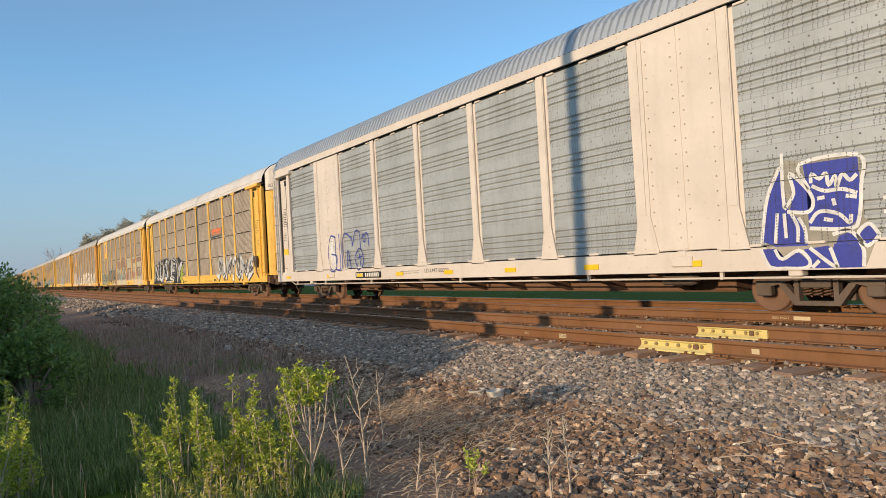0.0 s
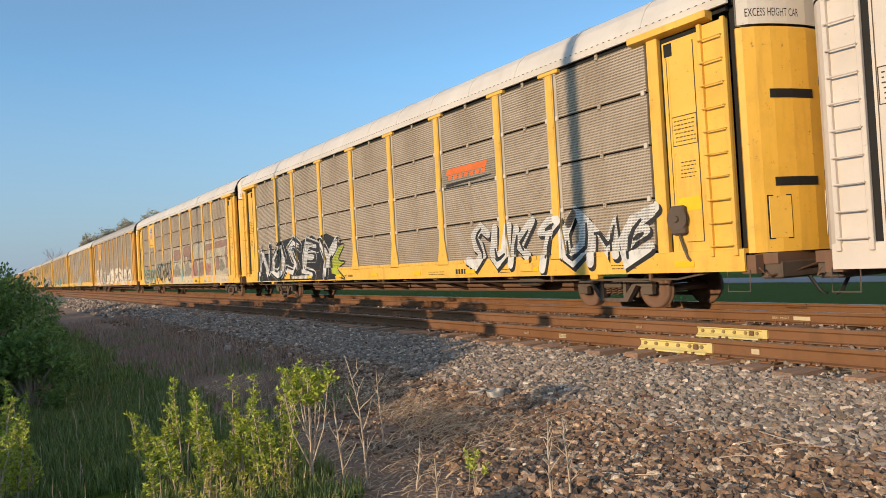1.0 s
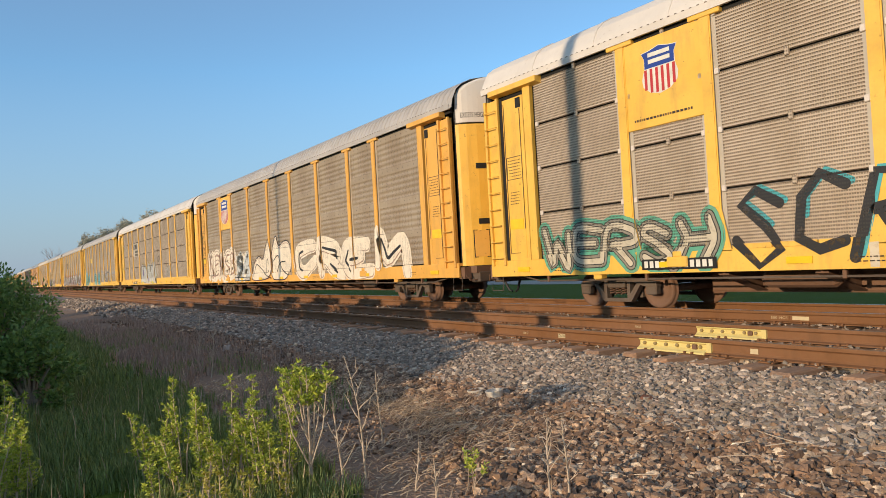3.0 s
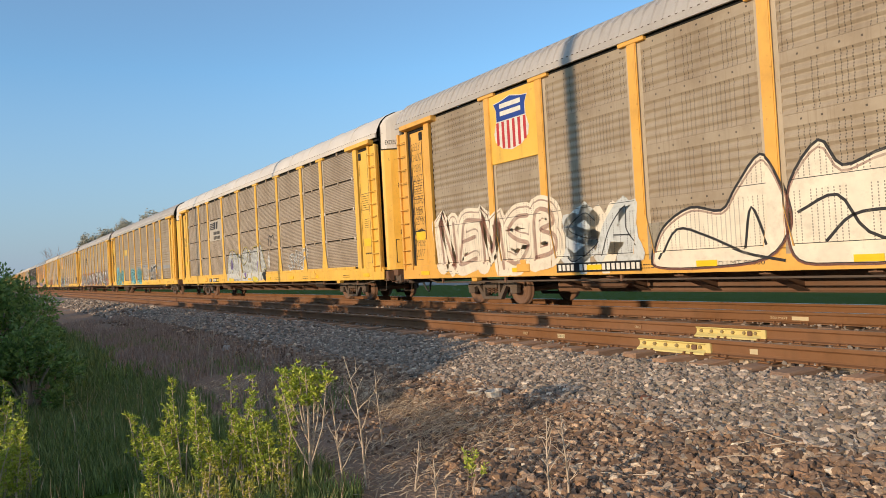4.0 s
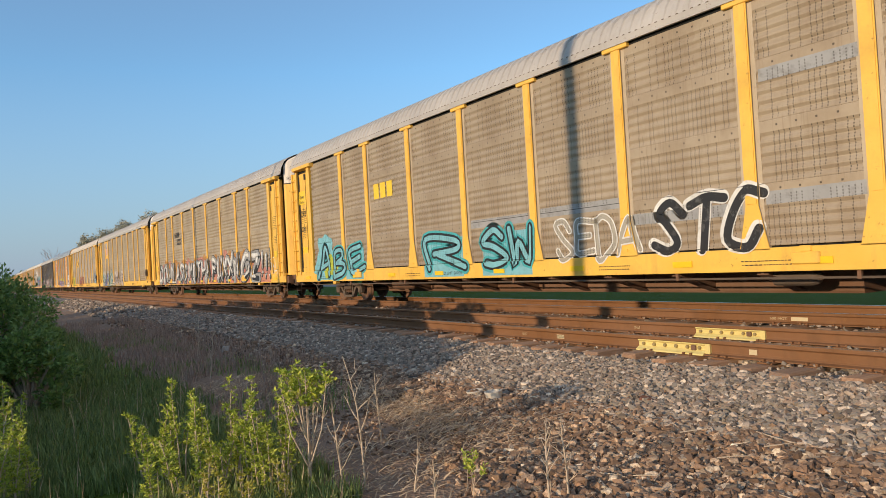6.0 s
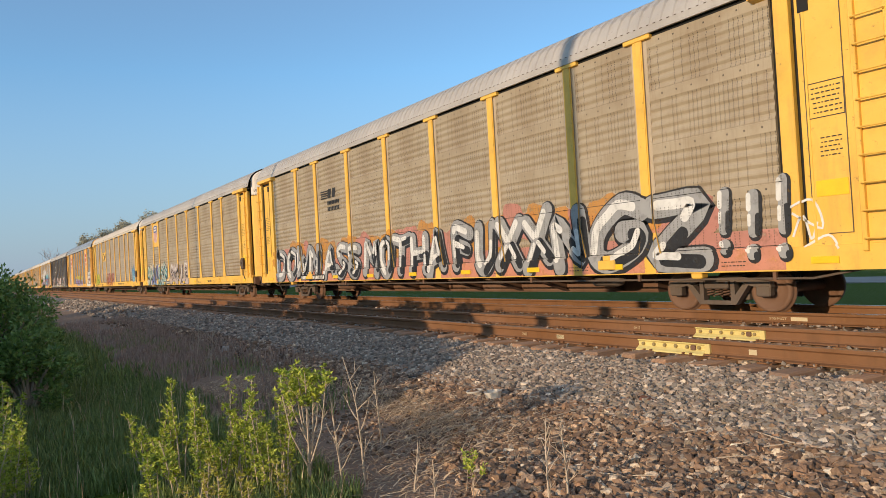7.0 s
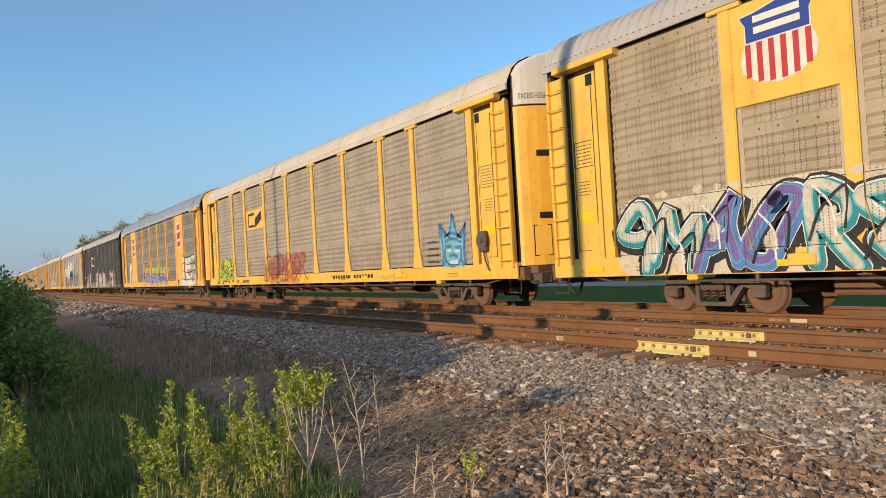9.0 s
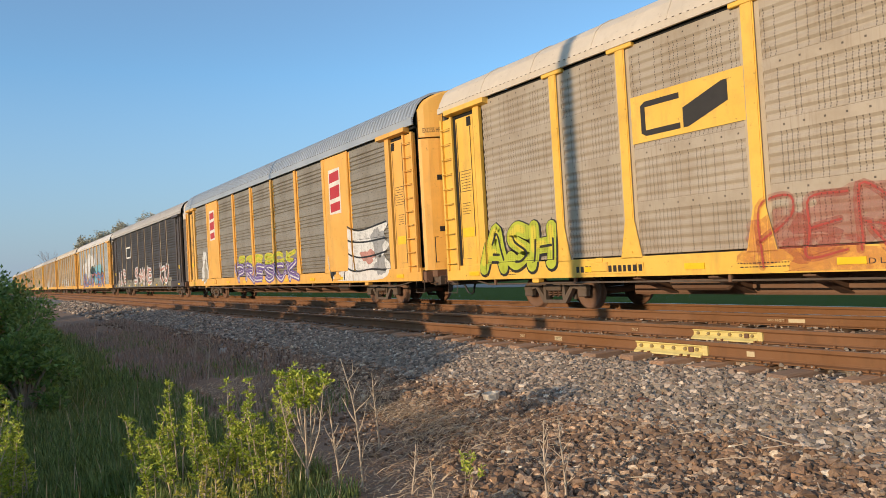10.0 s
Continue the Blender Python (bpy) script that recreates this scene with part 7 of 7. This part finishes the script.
def dry_twig(base, height, seed, lean):
    """A bare dead stalk with alternate upward side twigs."""
    r = random.Random(seed)
    thing = new("dry_twig")
    thing.location = base
    tagged(thing, "bare dry twig standing in the straw", "twig", "dry twigs")
    s = Shape()
    main = twig_line(r, (0, 0, 0), (lean * 0.4, lean, 1), height, 8, 0.07)
    taper_tube(s, main, 0.011, 0.003)
    part("stem", s, BARK, thing)
    for k in range(9):
        u = 0.22 + 0.075 * k
        i = int(u * 8)
        a = k * 2.6 + r.uniform(-0.5, 0.5)
        t = Shape()
        side = twig_line(r, main[i].lerp(main[i + 1], u * 8 - i), (math.cos(a), math.sin(a), r.uniform(1.0, 1.8)), height * r.uniform(0.14, 0.36) * (1.15 - u * 0.7), 4, 0.16)
        taper_tube(t, side, 0.0055, 0.002)
        part("side_twig", t, BARK, thing)
        if k % 2 == 0:
            t = Shape()
            taper_tube(t, twig_line(r, side[2], (math.cos(a + 1.2), math.sin(a + 1.2), 1.4), height * r.uniform(0.06, 0.14), 3, 0.2), 0.0035, 0.0015)
            part("side_twig", t, BARK, thing)
    return thing


def bush(base, rx, ry, h, seed, n, size=(0.05, 0.09), mat=None, name="bush", label="dense dark green bush with small leaves"):
    """A dense bush: limbs inside, leaves in uneven clumps outside."""
    r, rng = random.Random(seed), np.random.default_rng(seed)
    thing = new(name)
    thing.location = base
    tagged(thing, label, "bush", "hedge of bushes")
    s = Shape()
    cs, ws, m = [], [], n // 52
    for i in range(52):
        a, e = r.uniform(0, 6.28), r.uniform(0.02, 1.5)
        k = r.uniform(0.5, 1.0)
        c = Vector((rx * k * math.cos(a) * math.cos(e), ry * k * math.sin(a) * math.cos(e), h * (0.18 + 0.78 * k * math.sin(e))))
        s.tube([(0, 0, 0), c * 0.5 + Vector((0, 0, 0.1 * h)), c], [0.03, 0.018, 0.006], 5)
        o = rng.normal(size=(m, 3))
        o /= np.linalg.norm(o, axis=1, keepdims=True)
        cs.append(np.array(c[:]) + o * r.uniform(0.16, 0.34) * h * 0.5 * rng.uniform(0.3, 1.0, (m, 1)) ** 0.5)
        ws.append(o * 0.2 + rng.normal(size=(m, 3)) * 0.1 + np.array((0, 0, 0.06)))
    part("trunk", s, BARK, thing)
    cs, ws = np.concatenate(cs), np.concatenate(ws)
    part("foliage", leaves("foliage", cs, ws, rng.uniform(*size, len(cs)), mat or LEAF_DARK, seed, 0.5), mat or LEAF_DARK, thing)
    return thing


def far_tree(base, height, seed, leafy, name="tree", label="distant tree with thin spring leaves"):
    r = random.Random(seed)
    thing = new(name)
    thing.location = base
    tagged(thing, label, "tree", "distant trees")
    tubes, tips = [], []
    branch(r, (0, 0, 0), (0, 0, 1), height * 0.5, height * 0.022, 4, tubes, tips, 0.75, (3, 4), 0.3)
    s = Shape()
    for pts, rad in tubes:
        s.tube(pts, rad, 4)
    part("trunk", s, BARK_FAR, thing)
    cs, ws, ss = [], [], []
    for pts, d in tips:
        for _ in range(leafy):
            q = pts[r.randrange(len(pts))] + Vector((r.gauss(0, 0.3), r.gauss(0, 0.3), r.gauss(0, 0.3)))
            cs.append(q[:])
            ws.append((r.gauss(0, 1), r.gauss(0, 1), r.gauss(0, 1)))
            ss.append(r.uniform(0.25, 0.5))
    if cs:
        part("crown", leaves("crown", np.array(cs), np.array(ws), np.array(ss), LEAF_FAR, seed, 0.7), LEAF_FAR, thing)
    return thing


def on_ground(x, y, dz=0.0):
    return (x, y, ground_z(x, y) + dz)


def build_plants():
    # bright shoots in front, tall ones behind and low ones before them
    for i, (x, y, h) in enumerate(((-6.51, 1.09, 0.63), (-6.39, 1.21, 0.69), (-6.36, 1.35, 0.93), (-6.23, 1.46, 0.83), (-6.18, 1.67, 0.92), (-5.97, 1.69, 0.80), (-6.02, 1.85, 0.91), (-5.70, 1.86, 0.76), (-5.85, 2.04, 0.98),
                                   (-6.45, 1.30, 0.60), (-6.28, 1.56, 0.66), (-6.05, 1.60, 0.60), (-5.9, 1.94, 0.62), (-5.62, 1.78, 0.56), (-5.8, 1.74, 0.52), (-6.6, 1.18, 0.48), (-5.66, 2.02, 0.66),
                                   (-6.4, 1.48, 0.78), (-6.1, 1.78, 0.7), (-5.95, 1.58, 0.55), (-6.3, 1.22, 0.5), (-5.75, 1.98, 0.8),
                                   (-5.7, 1.0, 0.46), (-5.85, 1.2, 0.56), (-5.75, 1.35, 0.5))):
        leafy_shoot(on_ground(x, y, -0.02), h + 0.02, 300 + i, 0.46 if h > 0.7 else 0.36)
    for i, (x, y, h) in enumerate(((-5.34, 1.31, 0.47), (-5.08, 1.13, 0.37), (-5.03, 1.32, 0.42), (-4.98, 1.48, 0.42), (-5.10, 1.77, 0.42))):
        leafy_shoot(on_ground(x, y, -0.02), h, 360 + i, 0.15, True)
    crowned_sapling(on_ground(-5.56, 2.17, -0.02), 1.07, 390)
    for i, (x, y, h) in enumerate(((-7.2, 0.10, 1.0), (-6.79, 0.28, 0.72), (-6.75, 0.05, 0.9), (-7.0, 0.2, 0.85), (-7.4, 0.22, 0.85), (-6.6, 0.15, 0.6), (-6.5, 0.02, 0.7))):
        leafy_shoot(on_ground(x, y, -0.02), h, 330 + i, 0.25)
    # bare dry twigs
    for i, (x, y, h, lean) in enumerate(((-5.30, 2.53, 1.12, 0.04), (-5.42, 2.40, 0.82, -0.12), (-3.82, 3.2, 0.66, -0.07), (-3.9, 3.42, 0.6, 0.05), (-4.62, 2.77, 0.34, 0.0), (-6.3, 3.2, 0.75, 0.05), (-4.9, 2.75, 0.4, 0.1), (-12.5, 3.2, 0.9, 0.1), (-15, 3.6, 1.0, 0.0))):
        dry_twig(on_ground(x, y, -0.02), h, 340 + i, lean)
    shrub("sapling", "small sprouting sapling with few leaves", on_ground(-4.53, 3.05, -0.02), 0.34, 350, LEAF_LIGHT, 2, 0.1, size=(0.03, 0.05), per_tip=7, low=0.5, radius=0.005)
    # hedge on the near side of the dip
    for i, (x, y, rx, ry, h, n) in enumerate(((-12.6, 0.05, 1.5, 1.0, 2.05, 9000), (-16.5, -0.1, 2.0, 1.2, 2.15, 8000), (-9.0, -1.0, 1.1, 0.9, 1.4, 5000), (-11.6, 0.5, 0.9, 0.7, 1.2, 7000))):
        bush(on_ground(x, y, -0.05), rx, ry, h, 400 + i, n)


def build_grass():
    rng = np.random.default_rng(21)

    def blades(name, label, n, x0, x1, y0, y1, h0, h1, mat, keep, flat=0.0, width=0.006):
        x, y = rng.uniform(x0, x1, n), rng.uniform(y0, y1, n)
        ok = np.array([keep(a, b) for a, b in zip(x, y)])
        x, y = x[ok], y[ok]
        n = len(x)
        z = np.array([ground_z(a, b) for a, b in zip(x, y)])
        h = rng.uniform(h0, h1, n)
        a = rng.uniform(0, math.tau, n)
        lean = rng.uniform(0.1, 0.6, n) * (1 - flat) + flat * rng.uniform(1.6, 6.0, n)
        k = 1 / np.sqrt(1 + lean ** 2)
        dx, dy = np.cos(a), np.sin(a)
        w = width * rng.uniform(0.6, 1.4, n)
        b = np.stack([x, y, z + (0.02 if flat else -0.01)], 1)
        side = np.stack([-dy * w, dx * w, np.zeros(n)], 1)
        if flat:
            side[:, 2] = w * 0.6
        mid = b + np.stack([dx * lean * k * h * 0.4, dy * lean * k * h * 0.4, k * h * 0.62], 1)
        tip = b + np.stack([dx * lean * k * h, dy * lean * k * h, k * h], 1)
        v = np.stack([b - side, b + side, mid + side * 0.7, mid - side * 0.7, tip], 1)
        f = np.array([[0, 1, 2], [0, 2, 3], [3, 2, 4]])
        faces = (f[None] + (np.arange(n) * 5)[:, None, None]).reshape(-1, 3)
        ob = new(name, numpy_mesh(name, v.reshape(-1, 3), faces, mat))
        return tagged(ob, label, "grass", kind="stuff")

    def lush(x, y):
        return y < 2.45 + 0.5 * noise.noise((x * 0.7, y * 0.7, 1)) + 0.4 * noise.noise((x * 2, y * 2, 5)) - (0.15 if x > -5 else 0)

    blades("grass", "long green grass in the dip beside the track", 80000, -13, -2.5, -0.6, 3.2, 0.06, 0.22, GRASS, lambda x, y: lush(x, y) and (y > 0.95 or x < -6.5))
    blades("far_grass", "shaded rough grass further along the dip", 26000, -34, -13, -1.0, 3.9, 0.10, 0.32, GRASS, lush, width=0.012)
    blades("tall_stalks", "pale dry grass stalks among the green", 380, -12, -3, 0.2, 3.2, 0.25, 0.5, STRAW, lush, width=0.0028)

    def dry(x, y):
        thin = min(1.0, max(0.07, (-4.3 - x) / 1.2)) * min(1.0, max(0.1, (5.0 - y) / 0.9))
        thin *= 0.16 + 0.84 * math.exp(-((x + 7.0) / 1.5) ** 2 - ((y - 4.3) / 0.55) ** 2)
        return 2.2 < y < 5.0 + 0.7 * noise.noise((x * 0.8, y * 0.8, 9)) and noise.noise((x * 0.5, y * 0.7, 2)) > -0.3 and rng.random() < thin

    blades("straw", "matted dry straw and dead grass", 52000, -12, -2.5, 2.2, 5.2, 0.05, 0.22, STRAW, dry, 1.0, 0.0042)
    blades("weed_patches", "thin dull green weeds among the dead stalks", 5000, -26, -8, 2.6, 4.4, 0.05, 0.2, GRASS, lambda x, y: noise.noise((x * 0.4, y * 0.9, 14)) > 0.12, width=0.007)
    blades("dead_weeds", "brown dead weeds beside the ballast", 16000, -34, -9, 2.4, 5.0, 0.05, 0.26, DEAD, lambda x, y: noise.noise((x * 0.3, y * 0.6, 4)) > -0.25 and (x < -12 or y < 3.9), width=0.008)


DEAD = leaf_mat("dead_weed_stalks", (0.27, 0.185, 0.145), (0.48, 0.36, 0.28))
build_plants()
build_grass()


# ---------------------------------------------------------------- things on the ground
def build_litter():
    cup_mat = plain("dirty_white_plastic", (0.62, 0.56, 0.48), 0.5)
    for x, y, h, r0 in ((-6.79, 4.93, 0.11, 0.10), (-7.20, 4.95, 0.06, 0.10)):
        o = [(r0 * 0.82, 0.0), (r0, h), (r0 * 1.06, h), (r0 * 1.06, h + 0.012), (r0 * 0.9, h + 0.012), (r0 * 0.86, h * 0.8), (0.0, h * 0.8)]
        s = Shape()
        n = 20
        s.loft([[(r * math.cos(k * math.tau / n), r * math.sin(k * math.tau / n), z) for k in range(n)] for r, z in o], True)
        t = new("tub", fixed(s.mesh("tub", cup_mat)))
        t.location = on_ground(x, y, -0.01)
        t.rotation_euler = (0.08, -0.06, 0)
        tagged(t, "small dirty white plastic tub on the gravel", "tub")
    v, f = stone_kinds(1, 77)[0]
    rock = new("rock", numpy_mesh("rock", v * 0.12, f, plain("pale_rock", (0.5, 0.47, 0.43), 0.85)))
    rock.location = on_ground(-16.0, 4.47, 0.06)
    tagged(rock, "pale rock lying in the weeds", "rock")
    b = new("brick_piece", Shape().chamfered(-0.10, 0.10, -0.045, 0.045, -0.02, 0.03, 0.008).mesh("brick_piece", plain("red_brick", (0.20, 0.085, 0.05), 0.85, 0, 0.3, 15)))
    b.location, b.rotation_euler = on_ground(-5.07, 5.6, 0.02), (0.15, 0.2, 0.5)
    tagged(b, "piece of red brick on the ballast", "brick")
    for i in range(26):
        r = random.Random(900 + i)
        x, y, a, l = r.uniform(-6.2, -2.2), r.uniform(3.2, 5.3), r.uniform(0, 3.14), r.uniform(0.06, 0.2)
        t = Shape()
        taper_tube(t, [Vector((-math.cos(a) * l, -math.sin(a) * l, 0)), Vector((0, 0, 0.012)), Vector((math.cos(a) * l, math.sin(a) * l, r.uniform(0.0, 0.03)))], 0.0055, 0.003)
        stick = new("stick", t.mesh("stick", BARK))
        stick.location = on_ground(x, y, 0.045)
        tagged(stick, "pale dry stick lying on the ballast", "stick", "sticks on the ballast")
    c = Shape()
    c.tube([on_ground(x, y, 0.02 + 0.014 * math.sin(x * 7)) for x, y in ((-8.9, 5.0), (-8.3, 5.3), (-7.6, 5.55), (-7.2, 5.9), (-7.05, 6.3), (-6.9, 6.6), (-6.6, 6.9))], 0.011, 6)
    cable = new("cable", c.mesh("cable", RUBBER, True))
    tagged(cable, "black cable lying across the ballast to the rail", "cable")


build_litter()


# ---------------------------------------------------------------- distance
def build_distance():
    for i, (x, y, h, leafy) in enumerate(((-229, 25.5, 13.2, 36), (-227, 28.0, 13.6, 36), (-229, 30.5, 15.2, 36), (-226, 33.5, 15.4, 36), (-228, 36.5, 17.0, 36), (-225, 40.0, 17.6, 36), (-227, 43.5, 18.6, 36), (-226, 47, 19.0, 36), (-228, 51, 19.4, 36))):
        far_tree((x, y, -0.9), h, 500 + i, leafy)
    far_tree((-229, 18.3, -0.9), 12.6, 520, 0, label="distant bare reddish tree")
    # low pale building and a road behind the train
    road_mat = plain("pale_road", (0.30, 0.27, 0.24), 0.95, 0, 0.2, 1)
    road = new("road", Shape().box(-260, 60, 33, 38, -0.9, -0.80).mesh("road", road_mat))
    tagged(road, "pale paved road behind the railway", "road", kind="structure")
    wall_mat = paint("white_siding", (0.70, 0.67, 0.62))
    roof_mat = plain("grey_shingle", (0.13, 0.125, 0.12), 0.85)
    glass = plain("dark_window_glass", (0.03, 0.035, 0.04), 0.1)
    for x, y, w, d in ((-22, 62, 14, 8), (-46, 66, 12, 8), (2, 60, 10, 7)):
        h = new("house")
        h.location = (x, y, -0.9)
        tagged(h, "low white house beyond the road", "house", "houses beyond the road")
        part("wall", Shape().box(-w / 2, w / 2, -d / 2, d / 2, 0, 2.7), wall_mat, h)
        part("roof", Shape().loft([[(sx * (w / 2 + 0.4), -d / 2 - 0.4, 2.7), (sx * (w / 2 + 0.4), 0, 4.6), (sx * (w / 2 + 0.4), d / 2 + 0.4, 2.7)] for sx in (-1, 1)], True), roof_mat, h)
        for k in range(4):
            part("window", Shape().box(-w / 2 + 1.2 + k * w / 4.4, -w / 2 + 2.3 + k * w / 4.4, -d / 2 - 0.04, -d / 2 + 0.02, 1.0, 2.1), glass, h)


build_distance()


# ---------------------------------------------------------------- what shades the place: poles and bushes behind the camera
def build_poles():
    wood = plain("pole_wood", (0.16, 0.11, 0.075), 0.85)
    k = math.tan(SUN_SIDE + math.pi)
    for xs, r0, y in ((-10.80, 0.17, -9.0), (-28.2, 0.08, -11.0), (-41.2, 0.09, -11.0)):
        p = new("utility_pole")
        p.location = (xs - k * (10.11 - y), y, -0.6)
        tagged(p, "tall wooden utility pole beside the railway", "pole", "poles along the railway")
        part("shaft", Shape().tube([(0, 0, 0), (0, 0, 6), (0, 0, 13)], [r0 * 1.1, r0, r0 * 0.85], 12), wood, p)
        part("crossarm", Shape().chamfered(-1.2, 1.2, -0.06, 0.06, 12.0, 12.12, 0.01), wood, p)
    # unseen bushes, added with heights that shape the shade on ballast and rails
    for i, (x, y, rx, ry, h) in enumerate(((-5.8, -3, 0.5, 0.6, 0.95), (-6.7, -3, 0.7, 0.7, 1.5), (-7.6, -3, 0.7, 0.7, 1.95), (-8.6, -3, 0.8, 0.8, 2.2), (-9.6, -3, 1.0, 0.9, 2.35), (-10.9, -3, 1.5, 1.0, 2.85), (-13.2, -3, 2.0, 1.1, 3.30), (-16.0, -3, 2.2, 1.2, 3.35), (-19, -3, 2.4, 1.2, 3.35), (-22.5, -3, 2.6, 1.2, 3.35), (-26.5, -3, 2.7, 1.2, 3.30), (-31, -3, 3.0, 1.2, 2.97), (-36, -3, 3, 1.2, 2.42), (-42, -3, 3.4, 1.2, 2.20),
                                           (-11.0, -5, 1.8, 1.2, 3.41), (-14.6, -5, 2.3, 1.2, 3.74), (-18.5, -5, 2.5, 1.2, 3.74), (-23, -5, 2.8, 1.2, 3.74), (-28.0, -5, 2.9, 1.2, 3.52))):
        bush(on_ground(x, y, -0.05), rx, ry, h, 450 + i, 9000, (0.15, 0.25))
    # a low bush added out of view, only to shade the near ground
    for i, (x, h) in enumerate(((-3.5, 0.75),)):
        bush(on_ground(x, -0.5, -0.05), 0.42, 0.3, h, 490 + i, 3600, (0.06, 0.1))
    # low shoots added below the view for the same shade
    for i in range(8):
        r = random.Random(470 + i)
        leafy_shoot(on_ground(-4.2 + 0.15 * i, -0.1 + r.uniform(-0.1, 0.2)), r.uniform(0.3, 0.42), 470 + i, 0.15)


build_poles()


# ---------------------------------------------------------------- the train's run
def motions():
    for k, shift, car, spin in CARS:
        x0 = -15.72 + shift - CAR_STEP * k
        walk(car, [(t, pose(x0 + SPEED * t, CAR_Y, 0)) for t in (0.0, 2.5, 5.0, 7.5, 10.0)])
        if k < 10:
            # wheels turn as fast as the rows allow
            for w in spin:
                x, y, z = w.location
                walk(w, [(i / FPS, pose(x, y, z, 0, 85.0 * i, 0)) for i in range(0, 301)])


motions()
